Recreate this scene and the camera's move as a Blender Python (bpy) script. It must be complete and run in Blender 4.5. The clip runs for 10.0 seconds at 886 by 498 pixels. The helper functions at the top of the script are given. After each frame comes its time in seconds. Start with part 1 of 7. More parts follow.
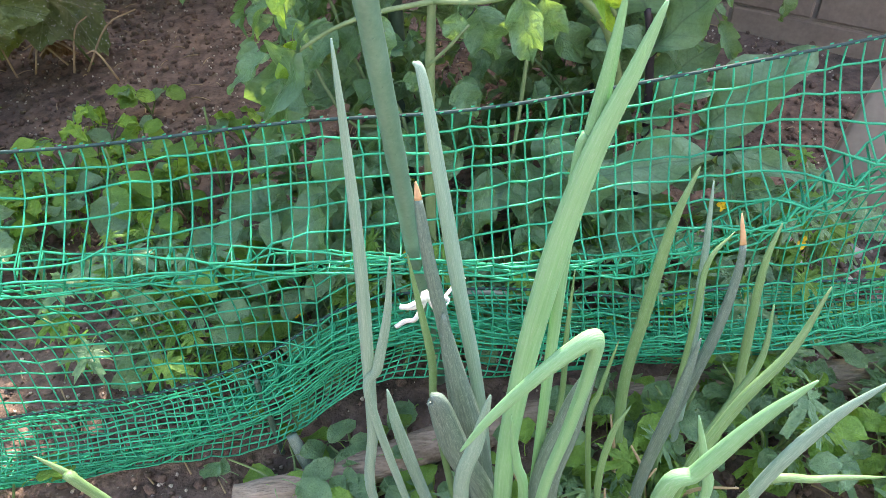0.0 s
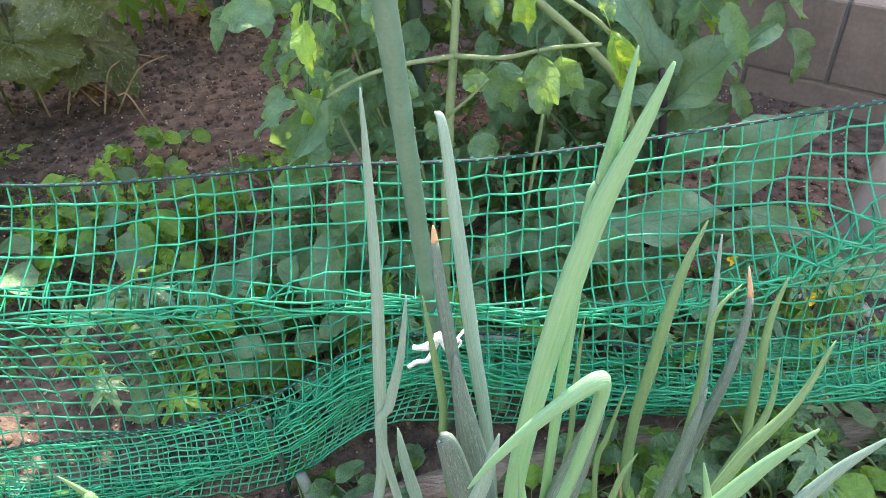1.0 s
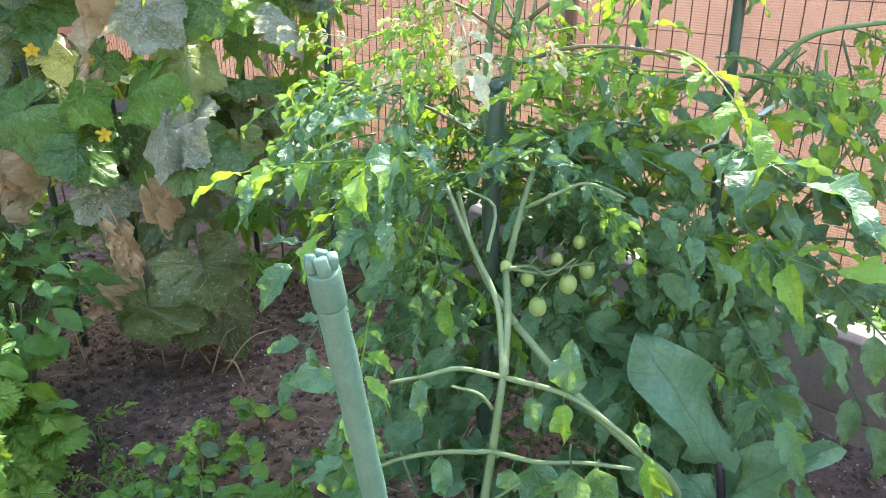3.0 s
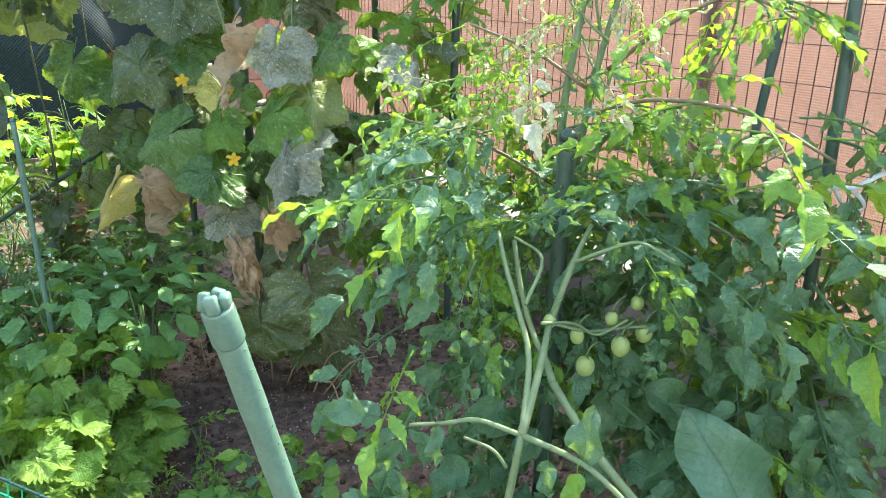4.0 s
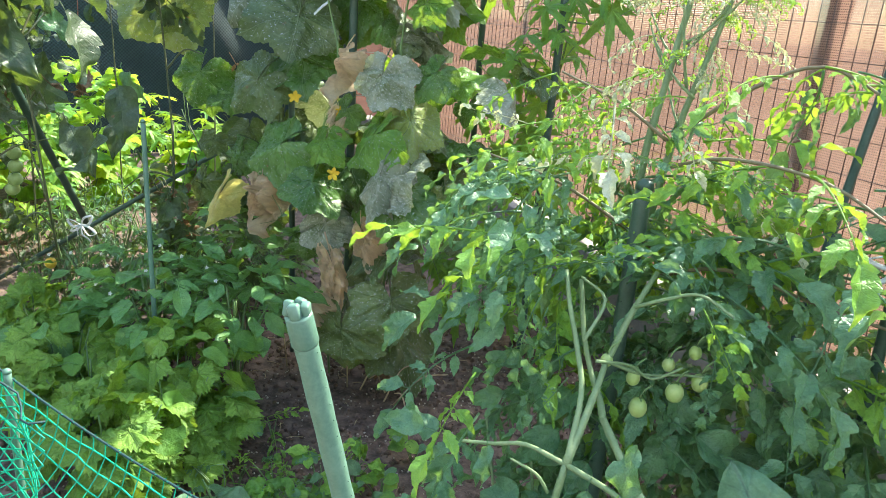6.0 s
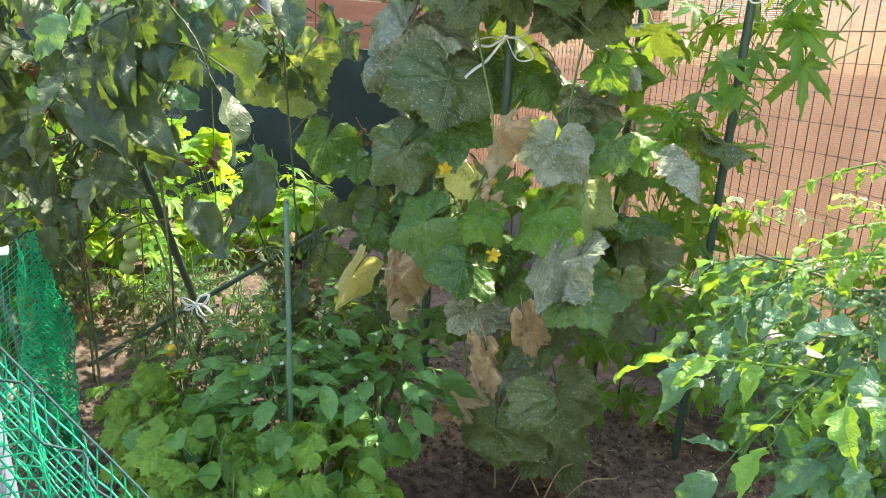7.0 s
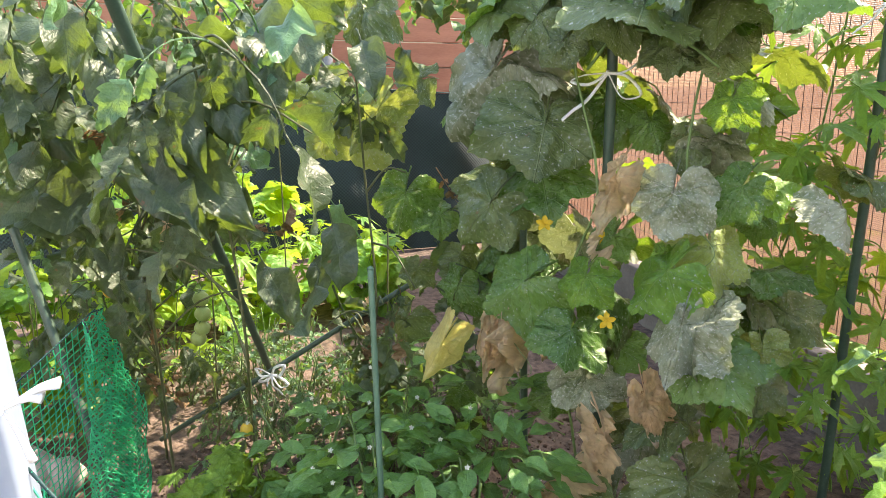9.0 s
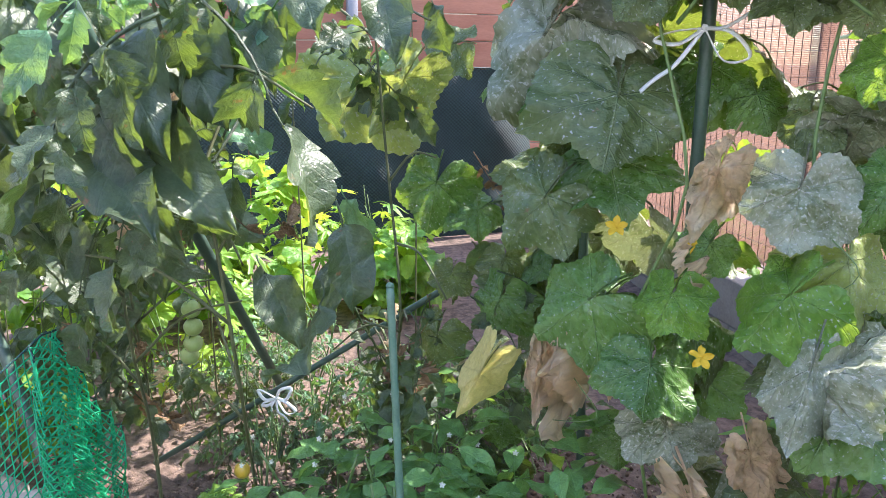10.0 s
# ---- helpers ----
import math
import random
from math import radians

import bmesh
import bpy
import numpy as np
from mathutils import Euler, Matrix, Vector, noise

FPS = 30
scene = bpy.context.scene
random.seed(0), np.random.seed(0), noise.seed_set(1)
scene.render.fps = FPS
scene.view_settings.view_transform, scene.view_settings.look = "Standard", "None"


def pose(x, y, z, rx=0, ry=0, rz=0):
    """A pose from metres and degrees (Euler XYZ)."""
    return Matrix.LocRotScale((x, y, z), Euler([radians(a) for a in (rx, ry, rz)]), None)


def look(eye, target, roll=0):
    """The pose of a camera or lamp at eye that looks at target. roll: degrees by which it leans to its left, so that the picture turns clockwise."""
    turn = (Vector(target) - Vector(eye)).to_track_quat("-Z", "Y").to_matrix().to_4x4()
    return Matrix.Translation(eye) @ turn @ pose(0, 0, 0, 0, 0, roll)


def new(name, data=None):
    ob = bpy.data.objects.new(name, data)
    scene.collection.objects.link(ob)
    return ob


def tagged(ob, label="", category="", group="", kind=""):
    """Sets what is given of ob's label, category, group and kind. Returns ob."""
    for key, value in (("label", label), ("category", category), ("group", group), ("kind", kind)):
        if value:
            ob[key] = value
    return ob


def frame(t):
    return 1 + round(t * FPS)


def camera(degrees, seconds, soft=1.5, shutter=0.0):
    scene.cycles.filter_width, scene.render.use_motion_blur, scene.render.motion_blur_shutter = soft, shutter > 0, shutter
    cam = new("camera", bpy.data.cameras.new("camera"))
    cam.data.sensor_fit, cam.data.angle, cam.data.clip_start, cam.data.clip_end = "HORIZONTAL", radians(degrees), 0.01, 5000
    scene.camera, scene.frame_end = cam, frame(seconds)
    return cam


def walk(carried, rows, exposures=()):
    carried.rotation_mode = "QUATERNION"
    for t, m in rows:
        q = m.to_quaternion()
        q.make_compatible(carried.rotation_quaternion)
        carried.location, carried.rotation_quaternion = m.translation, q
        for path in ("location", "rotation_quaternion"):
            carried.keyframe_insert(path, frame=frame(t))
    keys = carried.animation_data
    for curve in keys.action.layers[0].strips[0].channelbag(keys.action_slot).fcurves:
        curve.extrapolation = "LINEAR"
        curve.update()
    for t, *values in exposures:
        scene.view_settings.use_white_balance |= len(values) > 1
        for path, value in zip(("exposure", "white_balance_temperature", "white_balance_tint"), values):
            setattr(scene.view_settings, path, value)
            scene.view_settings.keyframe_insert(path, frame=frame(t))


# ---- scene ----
cam = camera(61.2, 10.0, 0.85)
PATH = [
    (0, (0.009, 0.052, 0.941), (-0.06, 1.529, -0.406), -3.6),
    (0.5, (-0.007, 0.047, 0.946), (-0.099, 1.556, -0.363), -3.2),
    (1, (0.008, 0.03, 0.952), (-0.093, 1.592, -0.294), -2.4),
    (1.5, (-0.008, 0.02, 0.995), (-0.135, 1.652, -0.155), -1.3),
    (2, (-0.002, 0.03, 1.084), (-0.195, 1.761, 0.102), 0.2),
    (2.5, (0.085, 0.037, 1.148), (-0.199, 1.841, 0.332), 0.7),
    (3, (0.101, 0.107, 1.154), (-0.34, 1.915, 0.421), 0.4),
    (3.2, (0.106, 0.143, 1.172), (-0.415, 1.937, 0.459), 0.4),
    (4.3, (0.293, 0.172, 1.164), (-0.64, 1.826, 0.535), 2.1),
    (4.5, (0.304, 0.168, 1.169), (-0.657, 1.807, 0.547), 2.9),
    (5, (0.328, 0.155, 1.19), (-0.68, 1.767, 0.568), 4.0),
    (5.2, (0.323, 0.153, 1.187), (-0.696, 1.759, 0.569), 4.5),
    (6.3, (0.276, 0.118, 1.205), (-0.824, 1.684, 0.623), 4.6),
    (6.5, (0.2, 0.119, 1.209), (-0.927, 1.673, 0.647), 4.3),
    (7, (-0.123, 0.142, 1.231), (-1.302, 1.673, 0.717), 3.3),
    (7.5, (-0.419, 0.174, 1.253), (-1.65, 1.682, 0.795), 2.3),
    (8, (-0.408, 0.171, 1.271), (-1.691, 1.647, 0.849), 1.3),
    (8.5, (-0.351, 0.213, 1.251), (-1.646, 1.681, 0.841), 0.5),
    (9, (-0.338, 0.254, 1.244), (-1.653, 1.699, 0.817), 0.0),
    (9.5, (-0.454, 0.388, 1.227), (-1.793, 1.804, 0.776), -0.2),
    (10, (-0.619, 0.534, 1.211), (-1.985, 1.914, 0.734), -0.2),
]
EXPOSURES = [(0.0, 2.70, 7700.0, 15.0), (1.5, 2.68, 7500.0, 16.0), (2.5, 2.60, 6800.0, 10.0), (3.2, 2.58, 6800.0, 9.0), (4.5, 2.48, 6800.0, 5.0), (6.5, 2.42, 6950.0, 1.0), (7.0, 2.42, 7700.0, 1.0), (7.7, 2.39, 10800.0, 4.0), (8.5, 2.38, 10400.0, 6.0), (9.0, 2.50, 8200.0, 12.0), (9.3, 2.58, 7600.0, 18.0), (10.0, 2.60, 6450.0, 18.0)]
walk(cam, [(t, look(eye, target, roll)) for t, eye, target, roll in PATH], EXPOSURES)

# ---- world, sun and exposure ----
SUN_EL, SUN_AZ = 49.0, 18.0          # degrees above the horizon, degrees clockwise from +y
sun_from = Vector((math.sin(radians(SUN_AZ)) * math.cos(radians(SUN_EL)), math.cos(radians(SUN_AZ)) * math.cos(radians(SUN_EL)), math.sin(radians(SUN_EL))))
world = bpy.data.worlds.new("sky")
scene.world = world
world.use_nodes = True
sky = world.node_tree.nodes.new("ShaderNodeTexSky")
sky.sky_type = "NISHITA"
sky.sun_disc = False
sky.sun_elevation = radians(SUN_EL)
sky.sun_rotation = radians(SUN_AZ)
background = world.node_tree.nodes["Background"]
background.inputs[1].default_value = 0.15
world.node_tree.links.new(sky.outputs[0], background.inputs[0])
sun_data = bpy.data.lights.new("sun", "SUN")
sun_data.energy, sun_data.angle, sun_data.color = 2.6, radians(0.6), (1.0, 0.95, 0.86)
sun = new("sun", sun_data)
sun.matrix_world = look(sun_from * 20, (0, 0, 0))


# ---- node helpers ----
def put(nt, socket, value):
    if isinstance(value, bpy.types.NodeSocket):
        nt.links.new(value, socket)
    elif isinstance(value, tuple) and len(value) == 3 and socket.type == "RGBA":
        socket.default_value = (*value, 1)
    else:
        socket.default_value = value


def nd(nt, kind, ins=()):
    node = nt.nodes.new(kind)
    for key, value in dict(ins).items():
        put(nt, node.inputs[key], value)
    return node


def mth(nt, op, a, b=0.0, clamp=False):
    node = nt.nodes.new("ShaderNodeMath")
    node.operation, node.use_clamp = op, clamp
    put(nt, node.inputs[0], a)
    put(nt, node.inputs[1], b)
    return node.outputs[0]


def mixc(nt, fac, a, b, blend="MIX"):
    node = nt.nodes.new("ShaderNodeMix")
    node.data_type, node.blend_type = "RGBA", blend
    put(nt, node.inputs[0], fac)
    put(nt, node.inputs[6], a)
    put(nt, node.inputs[7], b)
    return node.outputs[2]


def grain(nt, vec, scale, detail=4.0, rough=0.6):
    node = nd(nt, "ShaderNodeTexNoise", {"Scale": scale, "Detail": detail, "Roughness": rough})
    nt.links.new(vec, node.inputs["Vector"])
    return node.outputs[0]


def span(nt, value, lo, hi):
    node = nt.nodes.new("ShaderNodeMapRange")
    put(nt, node.inputs[0], value)
    node.inputs[1].default_value, node.inputs[2].default_value = lo, hi
    return node.outputs[0]


def material(name):
    m = bpy.data.materials.new(name)
    m.use_nodes = True
    m.node_tree.nodes.clear()
    return m, m.node_tree


def finish(nt, shader):
    out = nt.nodes.new("ShaderNodeOutputMaterial")
    nt.links.new(shader, out.inputs[0])


def chance(nt):
    """A number of its own for every piece and island."""
    a = nt.nodes.new("ShaderNodeObjectInfo").outputs["Random"]
    b = nt.nodes.new("ShaderNodeNewGeometry").outputs["Random Per Island"]
    return mth(nt, "FRACT", mth(nt, "ADD", a, mth(nt, "MULTIPLY", b, 0.8)))


def solid(name, dark, light, rough=0.6, scale=20.0, bump=0.3, depth=0.002, metal=0.0, glow=0.0, coords="Object", stretch=(1, 1, 1)):
    """A plain surface with two scales of mottling, fine relief and, for thin stuff, light that passes through."""
    m, nt = material(name)
    where = nd(nt, "ShaderNodeMapping", {"Vector": nt.nodes.new("ShaderNodeTexCoord").outputs[coords], "Scale": stretch}).outputs[0]
    big, fine = grain(nt, where, scale), grain(nt, where, scale * 9, 3.0)
    fac = mth(nt, "ADD", mth(nt, "MULTIPLY", big, 0.6), mth(nt, "MULTIPLY", fine, 0.4))
    fac = mth(nt, "ADD", span(nt, fac, 0.3, 0.7), mth(nt, "MULTIPLY", mth(nt, "SUBTRACT", chance(nt), 0.5), 0.35), True)
    colour = mixc(nt, fac, dark, light)
    relief = nd(nt, "ShaderNodeBump", {"Strength": bump, "Distance": depth, "Height": mth(nt, "ADD", big, fine)})
    shader = nd(nt, "ShaderNodeBsdfPrincipled", {"Base Color": colour, "Roughness": rough, "Metallic": metal, "Normal": relief.outputs[0]}).outputs[0]
    if glow:
        thin = nd(nt, "ShaderNodeBsdfTranslucent", {"Color": colour}).outputs[0]
        shader = nd(nt, "ShaderNodeMixShader", {0: glow, 1: shader, 2: thin}).outputs[0]
    finish(nt, shader)
    return m


def leafy(name, deep, light, vein, through_colour, amount=0.4, rough=0.42, veins="pinnate", powder=0.0, burnt=0.0, blister=0.5):
    """A leaf: two greens, veins that follow its shape, blistered relief, mildew or burnt spots, and light passing through."""
    m, nt = material(name)
    uv = nt.nodes.new("ShaderNodeTexCoord").outputs["UV"]
    split = nd(nt, "ShaderNodeSeparateXYZ", {0: uv})
    if veins == "palmate":
        x = mth(nt, "MULTIPLY", mth(nt, "SUBTRACT", split.outputs[0], 0.5), 2.0)
        y = mth(nt, "MULTIPLY", mth(nt, "SUBTRACT", split.outputs[1], 0.5), 2.0)
        angle = mth(nt, "ARCTAN2", x, y)
        r = mth(nt, "SQRT", mth(nt, "ADD", mth(nt, "MULTIPLY", x, x), mth(nt, "MULTIPLY", y, y)))
        off = mth(nt, "MULTIPLY", mth(nt, "ABSOLUTE", mth(nt, "SINE", mth(nt, "MULTIPLY", angle, 3.1))), r)
        main = mth(nt, "SUBTRACT", 1.0, mth(nt, "DIVIDE", off, 0.035), True)
        wave = mth(nt, "FRACT", mth(nt, "MULTIPLY", mth(nt, "SUBTRACT", r, mth(nt, "MULTIPLY", off, 0.5)), 6.0))
    else:
        x = mth(nt, "ABSOLUTE", mth(nt, "SUBTRACT", split.outputs[0], 0.5))
        main = mth(nt, "SUBTRACT", 1.0, mth(nt, "DIVIDE", x, 0.014), True)
        wave = mth(nt, "FRACT", mth(nt, "MULTIPLY", mth(nt, "SUBTRACT", split.outputs[1], mth(nt, "MULTIPLY", x, 0.8)), 8.0))
    side = mth(nt, "SUBTRACT", 1.0, mth(nt, "DIVIDE", mth(nt, "ABSOLUTE", mth(nt, "SUBTRACT", wave, 0.5)), 0.10), True)
    lines = mth(nt, "MAXIMUM", main, mth(nt, "MULTIPLY", side, 0.45))
    lot = chance(nt)
    shifted = nd(nt, "ShaderNodeVectorMath", {0: uv, 1: nd(nt, "ShaderNodeCombineXYZ", {0: mth(nt, "MULTIPLY", lot, 31.0), 1: mth(nt, "MULTIPLY", lot, 17.0)}).outputs[0]}).outputs[0]
    big, fine = grain(nt, shifted, 3.0), grain(nt, shifted, 26.0, 3.0)
    tone = mth(nt, "ADD", mth(nt, "MULTIPLY", lot, 0.45), mth(nt, "MULTIPLY", span(nt, mth(nt, "ADD", big, mth(nt, "MULTIPLY", fine, 0.5)), 0.58, 0.92), 0.65), True)
    colour = mixc(nt, tone, deep, light)
    colour = mixc(nt, mth(nt, "MULTIPLY", lines, 0.55), colour, vein)
    mottle = mth(nt, "ADD", 0.55, mth(nt, "MULTIPLY", grain(nt, shifted, 40.0, 4.0, 0.7), 0.9))
    colour = mixc(nt, 1.0, colour, nd(nt, "ShaderNodeCombineXYZ", {0: mottle, 1: mottle, 2: mottle}).outputs[0], "MULTIPLY")
    passing = mixc(nt, tone, tuple(c * 0.6 for c in through_colour), through_colour)
    if powder:
        cloud = span(nt, mth(nt, "ADD", mth(nt, "MULTIPLY", big, 0.6), mth(nt, "MULTIPLY", fine, 0.4)), 0.62 - 0.26 * powder, 0.72 - 0.22 * powder)
        specks = span(nt, grain(nt, shifted, 48.0, 2.0), 0.64 - 0.08 * powder, 0.69 - 0.08 * powder)
        dust = mth(nt, "MULTIPLY", mth(nt, "MAXIMUM", mth(nt, "MULTIPLY", cloud, 0.42), specks), 0.9)
        colour = mixc(nt, dust, colour, (0.58, 0.60, 0.53))
        passing = mixc(nt, mth(nt, "MULTIPLY", dust, 0.6), passing, (0.16, 0.18, 0.12))
    if burnt:
        spots = mth(nt, "MULTIPLY", span(nt, grain(nt, shifted, 5.0, 5.0, 0.7), 0.68 - 0.25 * burnt, 0.75 - 0.25 * burnt), 0.9)
        colour = mixc(nt, spots, colour, (0.27, 0.14, 0.06))
        passing = mixc(nt, spots, passing, (0.25, 0.12, 0.04))
    height = mth(nt, "SUBTRACT", mth(nt, "MULTIPLY", grain(nt, shifted, 11.0, 3.0), 1.6), mth(nt, "MULTIPLY", lines, 0.35))
    relief = nd(nt, "ShaderNodeBump", {"Strength": blister, "Distance": 0.005, "Height": mth(nt, "ADD", height, mth(nt, "MULTIPLY", fine, 0.3))})
    top = nd(nt, "ShaderNodeBsdfPrincipled", {"Base Color": colour, "Specular IOR Level": 0.48, "Roughness": mth(nt, "ADD", rough - 0.12, mth(nt, "MULTIPLY", fine, 0.22)), "Normal": relief.outputs[0]})
    thin = nd(nt, "ShaderNodeBsdfTranslucent", {"Color": passing, "Normal": relief.outputs[0]})
    finish(nt, nd(nt, "ShaderNodeMixShader", {0: amount, 1: top.outputs[0], 2: thin.outputs[0]}).outputs[0])
    return m


# ---- materials ----
GLOW = (0.42, 0.62, 0.05)
LOOKS = {
    "cucumber_green": leafy("cucumber leaf", (0.038, 0.106, 0.030), (0.125, 0.250, 0.068), (0.30, 0.44, 0.19), (0.34, 0.56, 0.05), 0.30, 0.30, "palmate", 0.06, 0.0, 1.0),
    "cucumber_bright": leafy("young cucumber leaf", (0.060, 0.19, 0.028), (0.20, 0.40, 0.065), (0.40, 0.56, 0.20), GLOW, 0.42, 0.36, "palmate", 0.08, 0.0, 1.0),
    "cucumber_dull": leafy("old cucumber leaf", (0.048, 0.084, 0.034), (0.155, 0.215, 0.092), (0.28, 0.35, 0.18), (0.34, 0.44, 0.05), 0.28, 0.32, "palmate", 0.16, 0.12, 1.0),
    "cucumber_powder": leafy("mildewed cucumber leaf", (0.09, 0.13, 0.06), (0.24, 0.29, 0.17), (0.42, 0.46, 0.32), (0.26, 0.31, 0.09), 0.28, 0.46, "palmate", 0.85, 0.08, 1.0),
    "cucumber_pale": leafy("ageing cucumber leaf", (0.18, 0.27, 0.08), (0.38, 0.47, 0.17), (0.52, 0.58, 0.27), (0.47, 0.53, 0.10), 0.40, 0.46, "palmate", 0.35, 0.12, 1.0),
    "cucumber_yellow": leafy("yellowed cucumber leaf", (0.82, 0.70, 0.24), (0.95, 0.88, 0.46), (0.80, 0.72, 0.38), (0.95, 0.84, 0.26), 0.52, 0.6, "palmate", 0.0, 0.06, 0.9),
    "cucumber_dry": leafy("withered cucumber leaf", (0.76, 0.54, 0.35), (0.95, 0.79, 0.60), (0.70, 0.50, 0.33), (0.98, 0.80, 0.58), 0.66, 0.75, "palmate", 0.0, 0.14, 1.0),
    "eggplant_leaf": leafy("eggplant leaf", (0.10, 0.215, 0.125), (0.185, 0.33, 0.195), (0.05, 0.07, 0.075), (0.25, 0.45, 0.06), 0.25, 0.50, "pinnate"),
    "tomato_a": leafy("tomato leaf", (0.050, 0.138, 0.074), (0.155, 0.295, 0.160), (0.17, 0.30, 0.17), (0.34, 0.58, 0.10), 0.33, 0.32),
    # tomato_y is tomato_a with sunlight put into its lighter, yellower greens
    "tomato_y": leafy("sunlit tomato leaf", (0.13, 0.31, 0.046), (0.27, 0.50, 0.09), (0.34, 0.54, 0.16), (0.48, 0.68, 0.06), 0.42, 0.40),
    "tomato_top": leafy("crisped tomato shoot leaf", (0.40, 0.44, 0.24), (0.76, 0.76, 0.54), (0.66, 0.66, 0.46), (0.62, 0.64, 0.26), 0.36, 0.5, burnt=0.12),
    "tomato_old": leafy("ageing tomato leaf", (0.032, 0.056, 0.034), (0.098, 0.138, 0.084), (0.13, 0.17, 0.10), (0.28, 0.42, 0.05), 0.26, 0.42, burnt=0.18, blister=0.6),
    "withered": leafy("withered brown leaf", (0.16, 0.09, 0.045), (0.36, 0.24, 0.14), (0.30, 0.20, 0.12), (0.40, 0.24, 0.10), 0.3, 0.7, burnt=0.3, blister=1.0),
    "goya": leafy("bitter melon leaf", (0.078, 0.232, 0.046), (0.171, 0.403, 0.078), (0.310, 0.512, 0.155), GLOW, 0.48, 0.45, "palmate"),
    "pepper": leafy("pepper leaf", (0.075, 0.20, 0.06), (0.18, 0.38, 0.12), (0.28, 0.48, 0.20), (0.40, 0.62, 0.07), 0.36, 0.32, blister=0.5),
    "shiso": leafy("shiso leaf", (0.105, 0.23, 0.034), (0.235, 0.40, 0.065), (0.32, 0.48, 0.13), (0.40, 0.58, 0.05), 0.36, 0.5, "palmate", blister=1.0),
    "weed": leafy("weed leaf", (0.075, 0.20, 0.036), (0.18, 0.38, 0.075), (0.24, 0.42, 0.12), (0.34, 0.52, 0.05), 0.42, 0.48),
    # backlight on the far leaves is painted in as bright lime colours
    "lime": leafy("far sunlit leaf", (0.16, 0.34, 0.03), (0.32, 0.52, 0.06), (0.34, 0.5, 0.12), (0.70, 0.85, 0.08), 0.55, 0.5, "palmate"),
}
def onion_skin(name, dark, light, bloom=0.35):
    """Hollow waxy blade: fine ribs along it, a pale bloom that rubs off in streaks."""
    m, nt = material(name)
    uv = nt.nodes.new("ShaderNodeTexCoord").outputs["UV"]
    split = nd(nt, "ShaderNodeSeparateXYZ", {0: uv})
    lot = chance(nt)
    long_way = nd(nt, "ShaderNodeCombineXYZ", {0: mth(nt, "MULTIPLY", split.outputs[0], 26.0), 1: mth(nt, "MULTIPLY", split.outputs[1], 5.0), 2: mth(nt, "MULTIPLY", lot, 40.0)}).outputs[0]
    streaks, flecks = grain(nt, long_way, 1.0, 4.0), grain(nt, long_way, 9.0, 2.0)
    ribs = mth(nt, "SINE", mth(nt, "MULTIPLY", split.outputs[0], 150.0))
    tone = mth(nt, "ADD", mth(nt, "MULTIPLY", span(nt, streaks, 0.22, 0.78), 0.75), mth(nt, "MULTIPLY", lot, 0.25), True)
    colour = mixc(nt, tone, dark, light)
    colour = mixc(nt, mth(nt, "MULTIPLY", span(nt, flecks, 0.52, 0.72), bloom), colour, (0.50, 0.60, 0.55))
    relief = nd(nt, "ShaderNodeBump", {"Strength": 0.16, "Distance": 0.0006, "Height": mth(nt, "ADD", ribs, streaks)})
    top = nd(nt, "ShaderNodeBsdfPrincipled", {"Base Color": colour, "Roughness": 0.38, "Normal": relief.outputs[0]})
    thin = nd(nt, "ShaderNodeBsdfTranslucent", {"Color": colour})
    finish(nt, nd(nt, "ShaderNodeMixShader", {0: 0.16, 1: top.outputs[0], 2: thin.outputs[0]}).outputs[0])
    return m


ONION = {
    "blue": onion_skin("onion blade", (0.15, 0.28, 0.22), (0.32, 0.47, 0.38), 0.7),
    "green": onion_skin("green onion blade", (0.09, 0.21, 0.08), (0.21, 0.36, 0.15)),
    "light": onion_skin("pale onion blade", (0.14, 0.36, 0.155), (0.28, 0.52, 0.29), 0.4),
    "grey": onion_skin("grey onion blade", (0.07, 0.115, 0.10), (0.18, 0.26, 0.22), 0.5),
    "dry": solid("dried onion tip", (0.45, 0.24, 0.12), (0.62, 0.38, 0.22), 0.7, 30, 0.4, 0.001),
}
STEM = solid("green stem", (0.09, 0.17, 0.05), (0.18, 0.27, 0.10), 0.5, 30, 0.3, 0.001)
WOODY = solid("green woody stem", (0.12, 0.19, 0.08), (0.22, 0.29, 0.14), 0.6, 40, 0.4, 0.001)
DARKSTEM = solid("dark old stem", (0.06, 0.075, 0.03), (0.14, 0.15, 0.07), 0.6, 40, 0.4, 0.001)
BROWNSTEM = solid("brownish side shoot", (0.10, 0.085, 0.04), (0.20, 0.17, 0.09), 0.55, 40, 0.3, 0.001)
PURPLE = solid("dark purple stem", (0.02, 0.015, 0.02), (0.05, 0.035, 0.05), 0.45, 40, 0.2, 0.001)
STRAW = solid("dry straw", (0.26, 0.19, 0.11), (0.46, 0.36, 0.22), 0.8, 40, 0.5, 0.001)
FRUIT = solid("unripe tomato skin", (0.30, 0.42, 0.12), (0.44, 0.54, 0.22), 0.28, 20, 0.05, 0.001, glow=0.12)
RIPE = solid("yellow ripening fruit", (0.55, 0.32, 0.03), (0.66, 0.45, 0.06), 0.3, 20, 0.05, 0.001)
PETAL = solid("yellow petal", (0.70, 0.42, 0.02), (0.85, 0.60, 0.04), 0.55, 40, 0.3, 0.001, glow=0.35)
WHITE_PETAL = solid("white petal", (0.60, 0.62, 0.52), (0.78, 0.78, 0.70), 0.6, 40, 0.2, 0.001, glow=0.3)
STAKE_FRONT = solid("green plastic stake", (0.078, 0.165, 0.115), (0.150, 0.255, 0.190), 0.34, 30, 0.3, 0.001)
